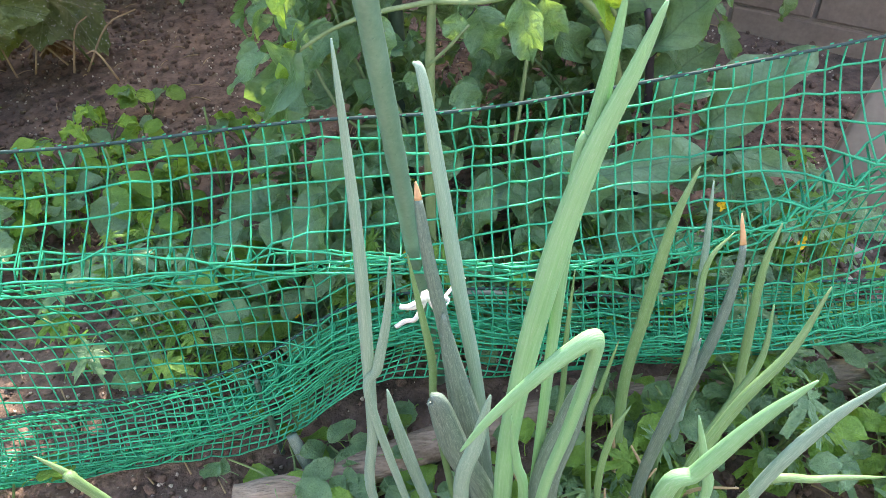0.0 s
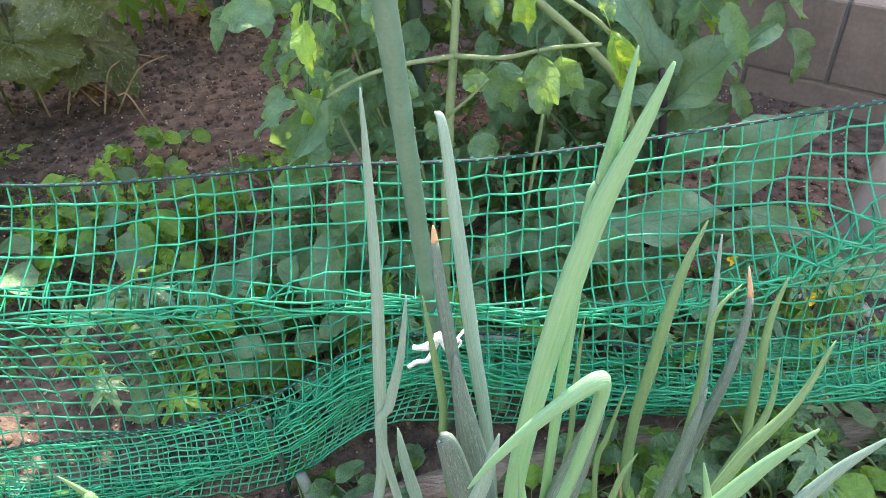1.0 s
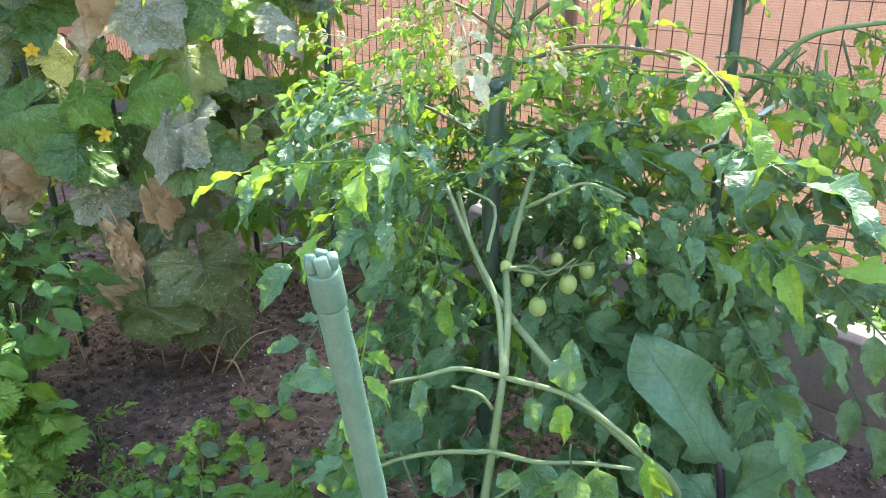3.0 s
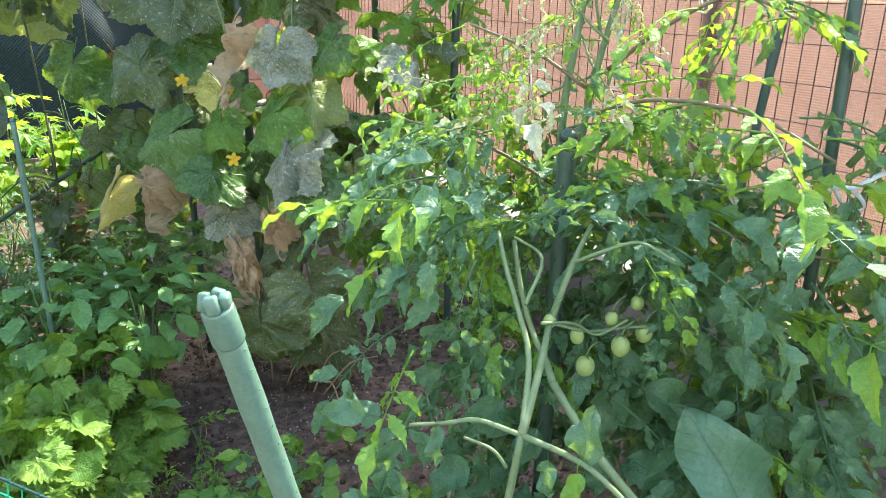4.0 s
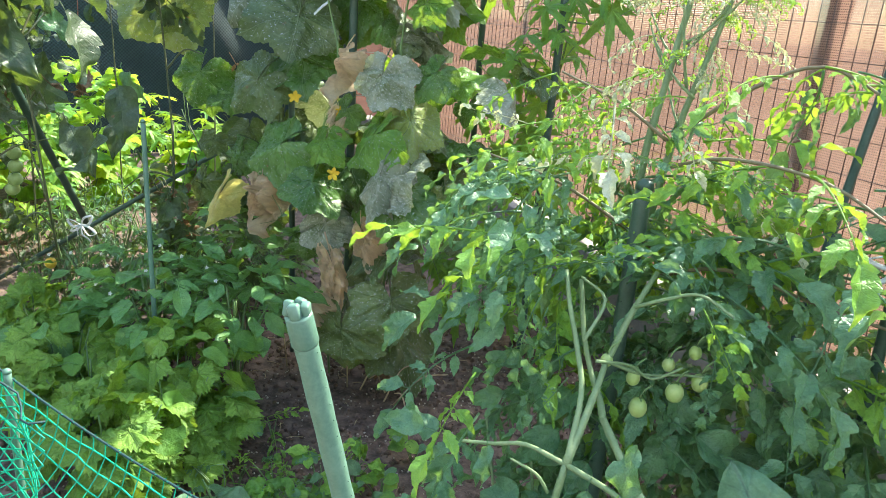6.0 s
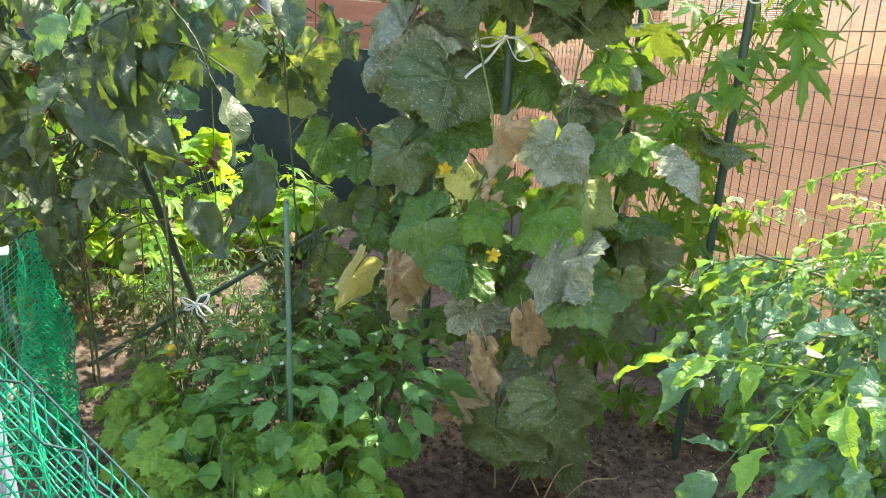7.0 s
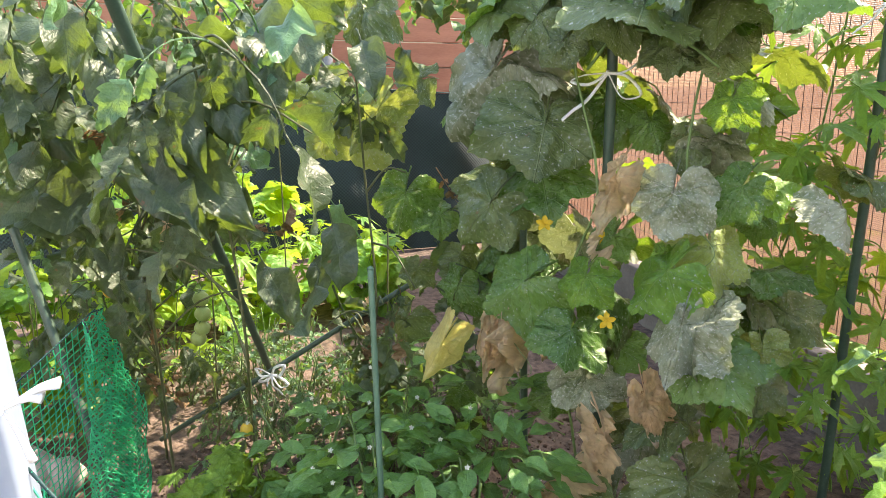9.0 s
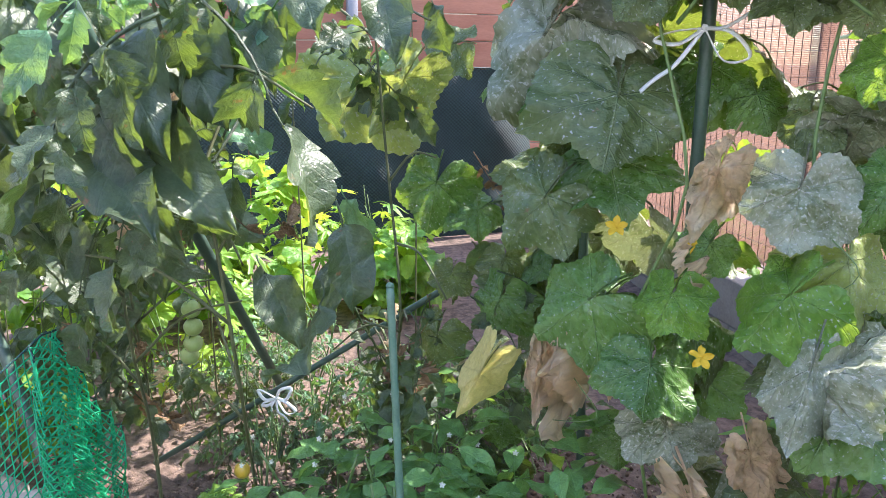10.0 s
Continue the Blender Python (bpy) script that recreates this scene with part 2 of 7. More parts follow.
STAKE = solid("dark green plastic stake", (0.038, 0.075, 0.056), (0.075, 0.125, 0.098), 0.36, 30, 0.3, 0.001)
# one netting: NET has shade put into its green, NET_FAR has sunlight
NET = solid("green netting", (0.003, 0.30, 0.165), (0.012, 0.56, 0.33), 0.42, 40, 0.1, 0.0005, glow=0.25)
NET_FAR = solid("sunlit green netting", (0.004, 0.42, 0.20), (0.02, 0.70, 0.38), 0.42, 40, 0.1, 0.0005, glow=0.45)
ROPE = solid("dark green cord", (0.004, 0.03, 0.035), (0.01, 0.06, 0.06), 0.6, 90, 0.5, 0.001)
RIBBON = solid("white plastic tape", (0.78, 0.79, 0.82), (0.92, 0.93, 0.95), 0.35, 30, 0.3, 0.001, glow=0.15)
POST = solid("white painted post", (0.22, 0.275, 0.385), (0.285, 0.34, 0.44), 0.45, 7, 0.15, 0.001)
SMUDGE = solid("grey smudge", (0.19, 0.22, 0.27), (0.27, 0.31, 0.37), 0.6, 30, 0.2, 0.001)
BLOCK = solid("concrete block", (0.19, 0.155, 0.135), (0.31, 0.262, 0.232), 0.9, 9, 0.6, 0.003)
MORTAR = solid("mortar", (0.15, 0.14, 0.13), (0.24, 0.22, 0.20), 0.95, 30, 0.6, 0.003)
WIRE = solid("brown coated fence wire", (0.07, 0.038, 0.03), (0.12, 0.068, 0.053), 0.5, 30, 0.2, 0.001)
LOG = solid("pale weathered log", (0.13, 0.095, 0.07), (0.50, 0.41, 0.33), 0.85, 22, 1.0, 0.006, stretch=(0.25, 1, 1))
BOARD = solid("red-brown fence board", (0.28, 0.10, 0.055), (0.42, 0.17, 0.10), 0.6, 3, 0.3, 0.002, stretch=(1, 1, 5))
GREYPOST = solid("grey fence post", (0.16, 0.16, 0.17), (0.26, 0.26, 0.27), 0.5, 12, 0.2, 0.001)
STONE = solid("pale stone", (0.30, 0.27, 0.24), (0.52, 0.48, 0.44), 0.85, 30, 0.6, 0.002)
PLASTER = solid("grey wall render", (0.36, 0.37, 0.38), (0.46, 0.47, 0.48), 0.85, 6, 0.4, 0.003)
SLAB = solid("pinkish concrete slab", (0.30, 0.25, 0.23), (0.44, 0.38, 0.35), 0.85, 8, 0.4, 0.002)
CRUMB = solid("soil crumb", (0.065, 0.044, 0.035), (0.24, 0.165, 0.13), 0.95, 60, 0.8, 0.002)
CHIP = solid("pale grit", (0.30, 0.25, 0.20), (0.62, 0.56, 0.48), 0.9, 60, 0.5, 0.002)
HOOP = solid("grey-green plastic hoop", (0.12, 0.15, 0.12), (0.20, 0.24, 0.19), 0.45, 30, 0.2, 0.001)


def soil_material():
    m, nt = material("dark garden soil")
    where = nt.nodes.new("ShaderNodeTexCoord").outputs["Object"]
    big, mid, fine = grain(nt, where, 3.0), grain(nt, where, 28.0, 6.0), grain(nt, where, 160.0, 3.0)
    fac = span(nt, mth(nt, "ADD", mth(nt, "MULTIPLY", big, 0.3), mth(nt, "MULTIPLY", mid, 0.7)), 0.38, 0.62)
    colour = mixc(nt, fac, (0.050, 0.035, 0.028), (0.21, 0.145, 0.117))
    colour = mixc(nt, span(nt, fine, 0.66, 0.74), colour, (0.30, 0.25, 0.21))
    relief = nd(nt, "ShaderNodeBump", {"Strength": 0.9, "Distance": 0.012, "Height": mth(nt, "ADD", mid, mth(nt, "MULTIPLY", fine, 0.35))})
    finish(nt, nd(nt, "ShaderNodeBsdfPrincipled", {"Base Color": colour, "Roughness": 0.9, "Normal": relief.outputs[0]}).outputs[0])
    return m


def cloth_material():
    """Loosely woven brown shade cloth: ribs across, threads up, small holes, and sun that comes through."""
    m, nt = material("brown shade cloth")
    where = nt.nodes.new("ShaderNodeTexCoord").outputs["Object"]
    split = nd(nt, "ShaderNodeSeparateXYZ", {0: where})
    jitter = mth(nt, "MULTIPLY", grain(nt, where, 14.0, 3.0), 0.004)
    rows = mth(nt, "SINE", mth(nt, "MULTIPLY", mth(nt, "ADD", split.outputs[2], jitter), 900.0))
    cols = mth(nt, "SINE", mth(nt, "MULTIPLY", mth(nt, "ADD", split.outputs[0], jitter), 980.0))
    hole = mth(nt, "MULTIPLY", span(nt, rows, 0.0, 0.55), span(nt, cols, -0.1, 0.5))
    rib = span(nt, rows, -1.0, 0.2)
    soft, worn = grain(nt, where, 5.0), grain(nt, where, 160.0, 2.0)
    thread = mixc(nt, span(nt, mth(nt, "ADD", mth(nt, "MULTIPLY", worn, 0.6), mth(nt, "MULTIPLY", soft, 0.4)), 0.3, 0.7), (0.165, 0.086, 0.060), (0.345, 0.208, 0.155))
    thread = mixc(nt, mth(nt, "MULTIPLY", rib, 0.22), thread, (0.20, 0.095, 0.07))
    colour = mixc(nt, mth(nt, "MULTIPLY", hole, 0.92), thread, (0.05, 0.022, 0.018))
    relief = nd(nt, "ShaderNodeBump", {"Strength": 0.7, "Distance": 0.002, "Height": mth(nt, "SUBTRACT", 1.0, hole)})
    top = nd(nt, "ShaderNodeBsdfPrincipled", {"Base Color": colour, "Roughness": 0.7, "Normal": relief.outputs[0]})
    thin = nd(nt, "ShaderNodeBsdfTranslucent", {"Color": colour})
    both = nd(nt, "ShaderNodeMixShader", {0: 0.5, 1: top.outputs[0], 2: thin.outputs[0]}).outputs[0]
    gap = nt.nodes.new("ShaderNodeBsdfTransparent").outputs[0]
    finish(nt, nd(nt, "ShaderNodeMixShader", {0: mth(nt, "MULTIPLY", span(nt, hole, 0.55, 0.8), 0.42), 1: both, 2: gap}).outputs[0])
    return m


def screen_material():
    m, nt = material("dark green screen mesh")
    where = nt.nodes.new("ShaderNodeTexCoord").outputs["Object"]
    split = nd(nt, "ShaderNodeSeparateXYZ", {0: where})
    weave = mth(nt, "MULTIPLY", mth(nt, "SINE", mth(nt, "MULTIPLY", split.outputs[2], 260.0)), mth(nt, "SINE", mth(nt, "MULTIPLY", split.outputs[0], 260.0)))
    colour = mixc(nt, span(nt, mth(nt, "ADD", weave, grain(nt, where, 7.0)), -0.5, 1.5), (0.004, 0.018, 0.018), (0.02, 0.055, 0.05))
    relief = nd(nt, "ShaderNodeBump", {"Strength": 0.6, "Distance": 0.004, "Height": weave})
    finish(nt, nd(nt, "ShaderNodeBsdfPrincipled", {"Base Color": colour, "Roughness": 0.6, "Normal": relief.outputs[0]}).outputs[0])
    return m


SOIL, CLOTH, SCREEN = soil_material(), cloth_material(), screen_material()


# ---- mesh helpers ----
class Sheet:
    """Vertices, faces and leaf coordinates gathered into one mesh."""

    def __init__(self):
        self.v, self.f, self.uv = [], [], []

    def add(self, other, m):
        n = len(self.v)
        self.v += [m @ p for p in other.v]
        self.f += [tuple(i + n for i in face) for face in other.f]
        self.uv += other.uv

    def mesh(self, name, smooth=True):
        data = bpy.data.meshes.new(name)
        data.from_pydata([tuple(p) for p in self.v], [], self.f)
        layer = data.uv_layers.new(name="leaf")
        order = np.empty(len(data.loops), dtype=np.int32)
        data.loops.foreach_get("vertex_index", order)
        layer.data.foreach_set("uv", np.array(self.uv, dtype=np.float32).reshape(-1, 2)[order].ravel())
        if smooth:
            data.polygons.foreach_set("use_smooth", [True] * len(data.polygons))
        data.update()
        return data


class Stems(list):
    """Stems of one plant, each a piece of its own."""


PLACE = {}


def thing(name, at, label, category, group="", kind=""):
    ob = new(name)
    ob.location = at
    ob.empty_display_size = 0.05
    PLACE[ob] = Matrix.Translation(at)
    return tagged(ob, label, category, group, kind)


def part(name, shape, mat, parent, label="", m=None):
    """One mesh under a thing or a part; shape is in the world's metres unless m places it."""
    if isinstance(shape, Stems):
        for piece in shape:
            part(name, piece, mat, parent, label)
        return None
    data = shape.mesh(name) if isinstance(shape, Sheet) else shape
    if isinstance(shape, bmesh.types.BMesh):
        data = bpy.data.meshes.new(name)
        shape.to_mesh(data)
        shape.free()
    if not data.materials:
        data.materials.append(mat)
    ob = new(name, data)
    ob.parent = parent
    m = m or Matrix.Identity(4)
    PLACE[ob] = m
    ob.matrix_basis = PLACE[parent].inverted() @ m
    return tagged(ob, label)


def single(name, shape, mat, label, category, kind="", m=None):
    data = shape.mesh(name) if isinstance(shape, Sheet) else bpy.data.meshes.new(name)
    if isinstance(shape, bmesh.types.BMesh):
        shape.to_mesh(data)
        shape.free()
    data.materials.append(mat)
    ob = new(name, data)
    PLACE[ob] = m or Matrix.Identity(4)
    ob.matrix_basis = PLACE[ob]
    return tagged(ob, label, category, "", kind)


def smooth_line(points, steps=5):
    """A curve through the points."""
    p = [Vector(q) for q in points]
    if len(p) < 3:
        return [p[0].lerp(p[-1], i / steps) for i in range(steps + 1)]
    p = [2 * p[0] - p[1], *p, 2 * p[-1] - p[-2]]
    line = []
    for a, b, c, d in zip(p, p[1:], p[2:], p[3:]):
        for i in range(steps):
            t = i / steps
            line.append(0.5 * (2 * b + (c - a) * t + (2 * a - 5 * b + 4 * c - d) * t * t + (3 * b - a - 3 * c + d) * t**3))
    return [*line, p[-2]]


def sweep(sheet, line, radii, sides=6, flat=1.0, cap=True):
    """A tube along a line, with a radius for each of its points."""
    n0, side = len(sheet.v), None
    for i, p in enumerate(line):
        way = (line[min(i + 1, len(line) - 1)] - line[max(i - 1, 0)]).normalized()
        if side is None:
            side = way.orthogonal().normalized() if abs(way.x) > 0.9 else (Vector((1, 0, 0)) - way * way.x).normalized()
        else:
            side = (side - way * side.dot(way)).normalized()
        over = way.cross(side)
        for k in range(sides):
            a = 2 * math.pi * k / sides
            sheet.v.append(p + side * (math.cos(a) * radii[i]) + over * (math.sin(a) * radii[i] * flat))
            sheet.uv.append((k / sides, i / len(line)))
    for i in range(len(line) - 1):
        for k in range(sides):
            a, b = n0 + i * sides + k, n0 + i * sides + (k + 1) % sides
            sheet.f.append((a, b, b + sides, a + sides))
    if cap:
        sheet.f.append(tuple(n0 + k for k in range(sides))[::-1])
        sheet.f.append(tuple(n0 + (len(line) - 1) * sides + k for k in range(sides)))


def tube(sheet, r0, r1, *points, sides=6, steps=4):
    line = smooth_line(points, steps)
    if isinstance(sheet, Stems):
        sheet.append(Sheet())
        sheet = sheet[-1]
    sweep(sheet, line, [r0 + (r1 - r0) * i / (len(line) - 1) for i in range(len(line))], sides)


def block(sheet, size, m, bevel=0.0):
    """A box with bevelled edges, of the given size, centred at m."""
    bm = bmesh.new()
    bmesh.ops.create_cube(bm, size=1.0, matrix=Matrix.Diagonal((*size, 1)))
    if bevel:
        bmesh.ops.bevel(bm, geom=bm.edges[:], offset=bevel, segments=1, affect="EDGES")
    n = len(sheet.v)
    bm.verts.index_update()
    sheet.v += [m @ v.co for v in bm.verts]
    sheet.uv += [(0.0, 0.0)] * len(bm.verts)
    sheet.f += [tuple(n + v.index for v in f.verts) for f in bm.faces]
    bm.free()


def lump(sheet, rng, at, size, rough=0.25, stretch=(1, 1, 1)):
    """A small uneven stone, fruit or crumb."""
    bm = bmesh.new()
    bmesh.ops.create_icosphere(bm, subdivisions=1, radius=1.0)
    n = len(sheet.v)
    bm.verts.index_update()
    turn = Euler([rng.uniform(0, 6.3) for _ in range(3)]).to_matrix()
    for v in bm.verts:
        p = turn @ Vector([c * s for c, s in zip(v.co * (1 + rng.uniform(-rough, rough)), stretch)])
        sheet.v.append(Vector(at) + p * size)
        sheet.uv.append((0.0, 0.0))
    sheet.f += [tuple(n + v.index for v in f.verts) for f in bm.faces]
    bm.free()


# ---- leaves ----
def simple_leaf(rng, width, peak=0.4, teeth=0.0, droop=0.5, fold=0.25, wave=0.06, rows=14, cols=3, sharp=0.8, lobe=0.0):
    """A leaf of length 1 along +y with a midrib, upper face +z."""
    s, power, turn = Sheet(), math.log(0.5) / math.log(peak), rng.uniform(0, 6)
    for i in range(rows + 1):
        t = i / rows
        w = width / 2 * max(0.0, math.sin(math.pi * min(1, t**power))) ** sharp
        if teeth:
            w *= 1 + teeth * (0.5 if i % 2 else -0.5)
        if lobe:
            w *= 1 - lobe * abs(math.sin(math.pi * (3.2 * t + 0.15))) ** 0.7 * (1 - 0.5 * t)
        for j in range(-cols, cols + 1):
            x = w * j / cols
            h = abs(x) * fold + wave * math.sin(turn + 9 * t + (2 if j < 0 else 0)) * abs(j / cols) ** 1.5 + 0.012 * math.sin(23 * t + 5 * j)
            a = droop * t
            y = math.sin(a) / droop + h * math.sin(a)
            z = -(1 - math.cos(a)) / droop + h * math.cos(a)
            s.v.append(Vector((x, y, z)))
            s.uv.append((x + 0.5, t))
    n = 2 * cols + 1
    for i in range(rows):
        for j in range(2 * cols):
            a = i * n + j
            s.f.append((a, a + 1, a + n + 1, a + n))
    return s


def lobed_leaf(rng, lobes, spread, width=1.0, deep=0.5, teeth=0.06, droop=0.5, ripple=0.06, crumple=0.0, fold=0.0, around=64, rings=6, point=1.0, outline=()):
    """A leaf with lobes round the petiole: tip at +y, upper face +z, blistered between sunken veins."""
    s, turn = Sheet(), rng.uniform(0, 6)
    seed = Vector((rng.uniform(0, 50), rng.uniform(0, 50), 0))
    skew = rng.uniform(-0.10, 0.10)
    uneven = [rng.uniform(0.86, 1.12) for _ in lobes]
    s.v.append(Vector((0, 0, 0)))
    s.uv.append((0.5, 0.5))
    for k in range(1, rings + 1):
        for i in range(around):
            a = -math.pi + 2 * math.pi * (i + 0.5) / around
            best, vein = 0.0, 9.0
            for (centre, reach), own in zip(lobes, uneven):
                off = abs(a - centre - skew) / spread
                vein = min(vein, abs(a - centre))
                if off < 1.6:
                    best = max(best, reach * own * (deep + (1 - deep) * (1 - min(1.0, off) ** point)))
            notch = min(1.0, (math.pi - abs(a)) / 0.45)
            if outline:
                side = uneven[1 if a > 0 else 2]
                best = float(np.interp(abs(a) * (1 + skew * (1 if a > 0 else -1)), [k[0] for k in outline], [k[1] for k in outline])) * (1 + (side - 1) * min(1.0, abs(a)))
                notch = 1.0
            r = max(best, 0.04 if outline else 0.3) * (0.15 + 0.85 * notch) * (1 + 0.08 * noise.noise(Vector((math.sin(a) * 1.8, math.cos(a) * 2.5, 7)) + seed) + crumple * 0.22 * noise.noise(Vector((math.sin(a) * 5, math.cos(a) * 7, 2)) + seed)) * (1 + teeth * (1 if i % 2 else -1) * (k == rings))
            q = r * k / rings
            x, y = q * math.sin(a) * width, q * math.cos(a)
            h = ripple * math.sin(5 * a + turn) * q * q + 0.03 * math.sin(7 * x + turn) * math.sin(6 * y)
            h -= 0.04 * math.exp(-((vein * q) / 0.06) ** 2) * min(1.0, q * 4)
            h += 0.018 * noise.noise(Vector((x * 14, y * 14, 5)) + seed)
            h += crumple * (noise.noise(Vector((x * 3, y * 3, 0)) + seed) + 0.5 * noise.noise(Vector((x * 7, y * 7, 3)) + seed) + 0.3 * noise.noise(Vector((x * 15, y * 15, 8)) + seed))
            h -= droop * 0.45 * (x * x + max(0, y) * y)
            px, pz = x * math.cos(fold), h - abs(x) * math.sin(fold)
            s.v.append(Vector((px, y * (1 - 0.12 * droop), pz)))
            s.uv.append((x * 0.45 + 0.5, y * 0.45 + 0.5))
    for i in range(around):
        if i != around - 1:
            s.f.append((0, 1 + i, 1 + (i + 1) % around))
            for k in range(rings - 1):
                a, b = 1 + k * around + i, 1 + k * around + (i + 1) % around
                s.f.append((a, a + around, b + around, b))
    return s


def cut_leaf(rng, width, cuts=4, depth=0.5, droop=0.6, fold=0.3, wave=0.08, rows=17, cols=2, peak=0.36):
    """A leaflet cut into lobes that point forwards, of length 1 along +y."""
    s, power, turn = Sheet(), math.log(0.5) / math.log(peak), rng.uniform(0, 6)
    lag = rng.uniform(0, 0.5)
    for i in range(rows + 1):
        t = i / rows
        env = width / 2 * max(0.0, math.sin(math.pi * min(1, t**power))) ** 0.95
        for j in range(-cols, cols + 1):
            f = (t * cuts + (lag if j < 0 else 0)) % 1.0
            w = env * (1 - 0.25 * t**3) * ((1 - depth) + depth * f**0.8)
            x = w * j / cols
            h = abs(x) * fold + wave * math.sin(turn + 11 * t + (2 if j < 0 else 0)) * abs(j / cols) ** 1.5 + 0.02 * math.sin(19 * t + 5 * j)
            a = droop * t
            y = math.sin(a) / droop + h * math.sin(a) + 0.16 * abs(j / cols) * env * f
            z = -(1 - math.cos(a)) / droop + h * math.cos(a)
            s.v.append(Vector((x, y, z)))
            s.uv.append((x + 0.5, t))
    n = 2 * cols + 1
    for i in range(rows):
        for j in range(2 * cols):
            a = i * n + j
            s.f.append((a, a + 1, a + n + 1, a + n))
    return s


def compound_leaf(rng, pairs=3, leaflet=0.34, droop=0.7, hang=0.5, width=0.55, curl=0.5):
    """A tomato leaf of length 1: stalked leaflets in pairs, small ones between them, along a drooping rachis."""
    s = Sheet()
    sway = rng.uniform(-0.08, 0.08)
    spine = [Vector((sway * math.sin(3 * t), math.sin(droop * t) / droop, -(1 - math.cos(droop * t)) / droop)) for t in [i / 16 for i in range(17)]]
    sweep(s, spine[::2], [0.013 - 0.008 * i / 8 for i in range(9)], 4)
    spots = [(1.0, 0, 1.3)]
    for k in range(pairs):
        t = 0.30 + 0.52 * k / max(1, pairs - 1)
        for side in (-1, 1):
            spots.append((t + rng.uniform(-0.03, 0.03), side, rng.uniform(0.72, 1.0) * (0.72 + 0.4 * k / max(1, pairs - 1))))
            if k < pairs - 1 and rng.random() < 0.8:
                spots.append((t + 0.26 / pairs, side, rng.uniform(0.25, 0.42)))
    for t, side, scale in spots:
        p = spine[min(16, round(t * 16))]
        size = leaflet * scale * rng.uniform(0.85, 1.1)
        one = cut_leaf(rng, width * rng.uniform(0.85, 1.25), rng.choice((4, 5)), rng.uniform(0.22, 0.40), rng.uniform(0.4, 1.5) * curl * 2, rng.uniform(0.15, 0.9), 0.05, 20)
        yaw = -side * rng.uniform(0.75, 1.25) if side else rng.uniform(-0.3, 0.3)
        turn = Euler((-hang * rng.uniform(0.2, 1.5), side * rng.uniform(-0.3, 0.6), yaw)).to_matrix().to_4x4()
        m = Matrix.Translation(p) @ turn @ Matrix.Scale(size, 4)
        s.add(one, m @ Matrix.Translation((0, 0.16, 0)))
        sweep(s, [p, m @ Vector((0, 0.09, 0.0)), m @ Vector((0, 0.18, 0.0))], [0.006, 0.005, 0.004], 4)
    return s


def stalked(leaf, length, r=0.012):
    """The leaf with its own bent stalk behind it."""
    line = smooth_line([(0, 0.04, 0.0), (0.01, -length * 0.5, 0.02 + 0.10 * length), (0, -length, -0.05 * length)], 3)
    sweep(leaf, line, [r, r, r, r, r * 1.1, r * 1.2, r * 1.3], 5)
    return leaf


rng = random.Random(7)
FIVE = [(0, 1.0), (1.12, 0.84), (-1.12, 0.84), (2.2, 0.74), (-2.2, 0.74)]
# five-angled outline of a cucumber leaf, from its tip round to the stalk: angle and reach
ANGLED = [(0.0, 1.0), (0.14, 0.88), (0.48, 0.72), (0.92, 0.86), (1.04, 0.90), (1.2, 0.82), (1.6, 0.68), (1.98, 0.78), (2.1, 0.80), (2.3, 0.74), (2.75, 0.62), (2.95, 0.50), (3.15, 0.06)]
WITHERED = [(0.0, 1.0), (0.2, 0.80), (0.5, 0.58), (0.95, 0.78), (1.1, 0.80), (1.6, 0.55), (2.1, 0.62), (2.75, 0.50), (3.15, 0.06)]
SEVEN = [(0, 1.0), (0.85, 0.9), (-0.85, 0.9), (1.65, 0.7), (-1.65, 0.7), (2.4, 0.5), (-2.4, 0.5)]
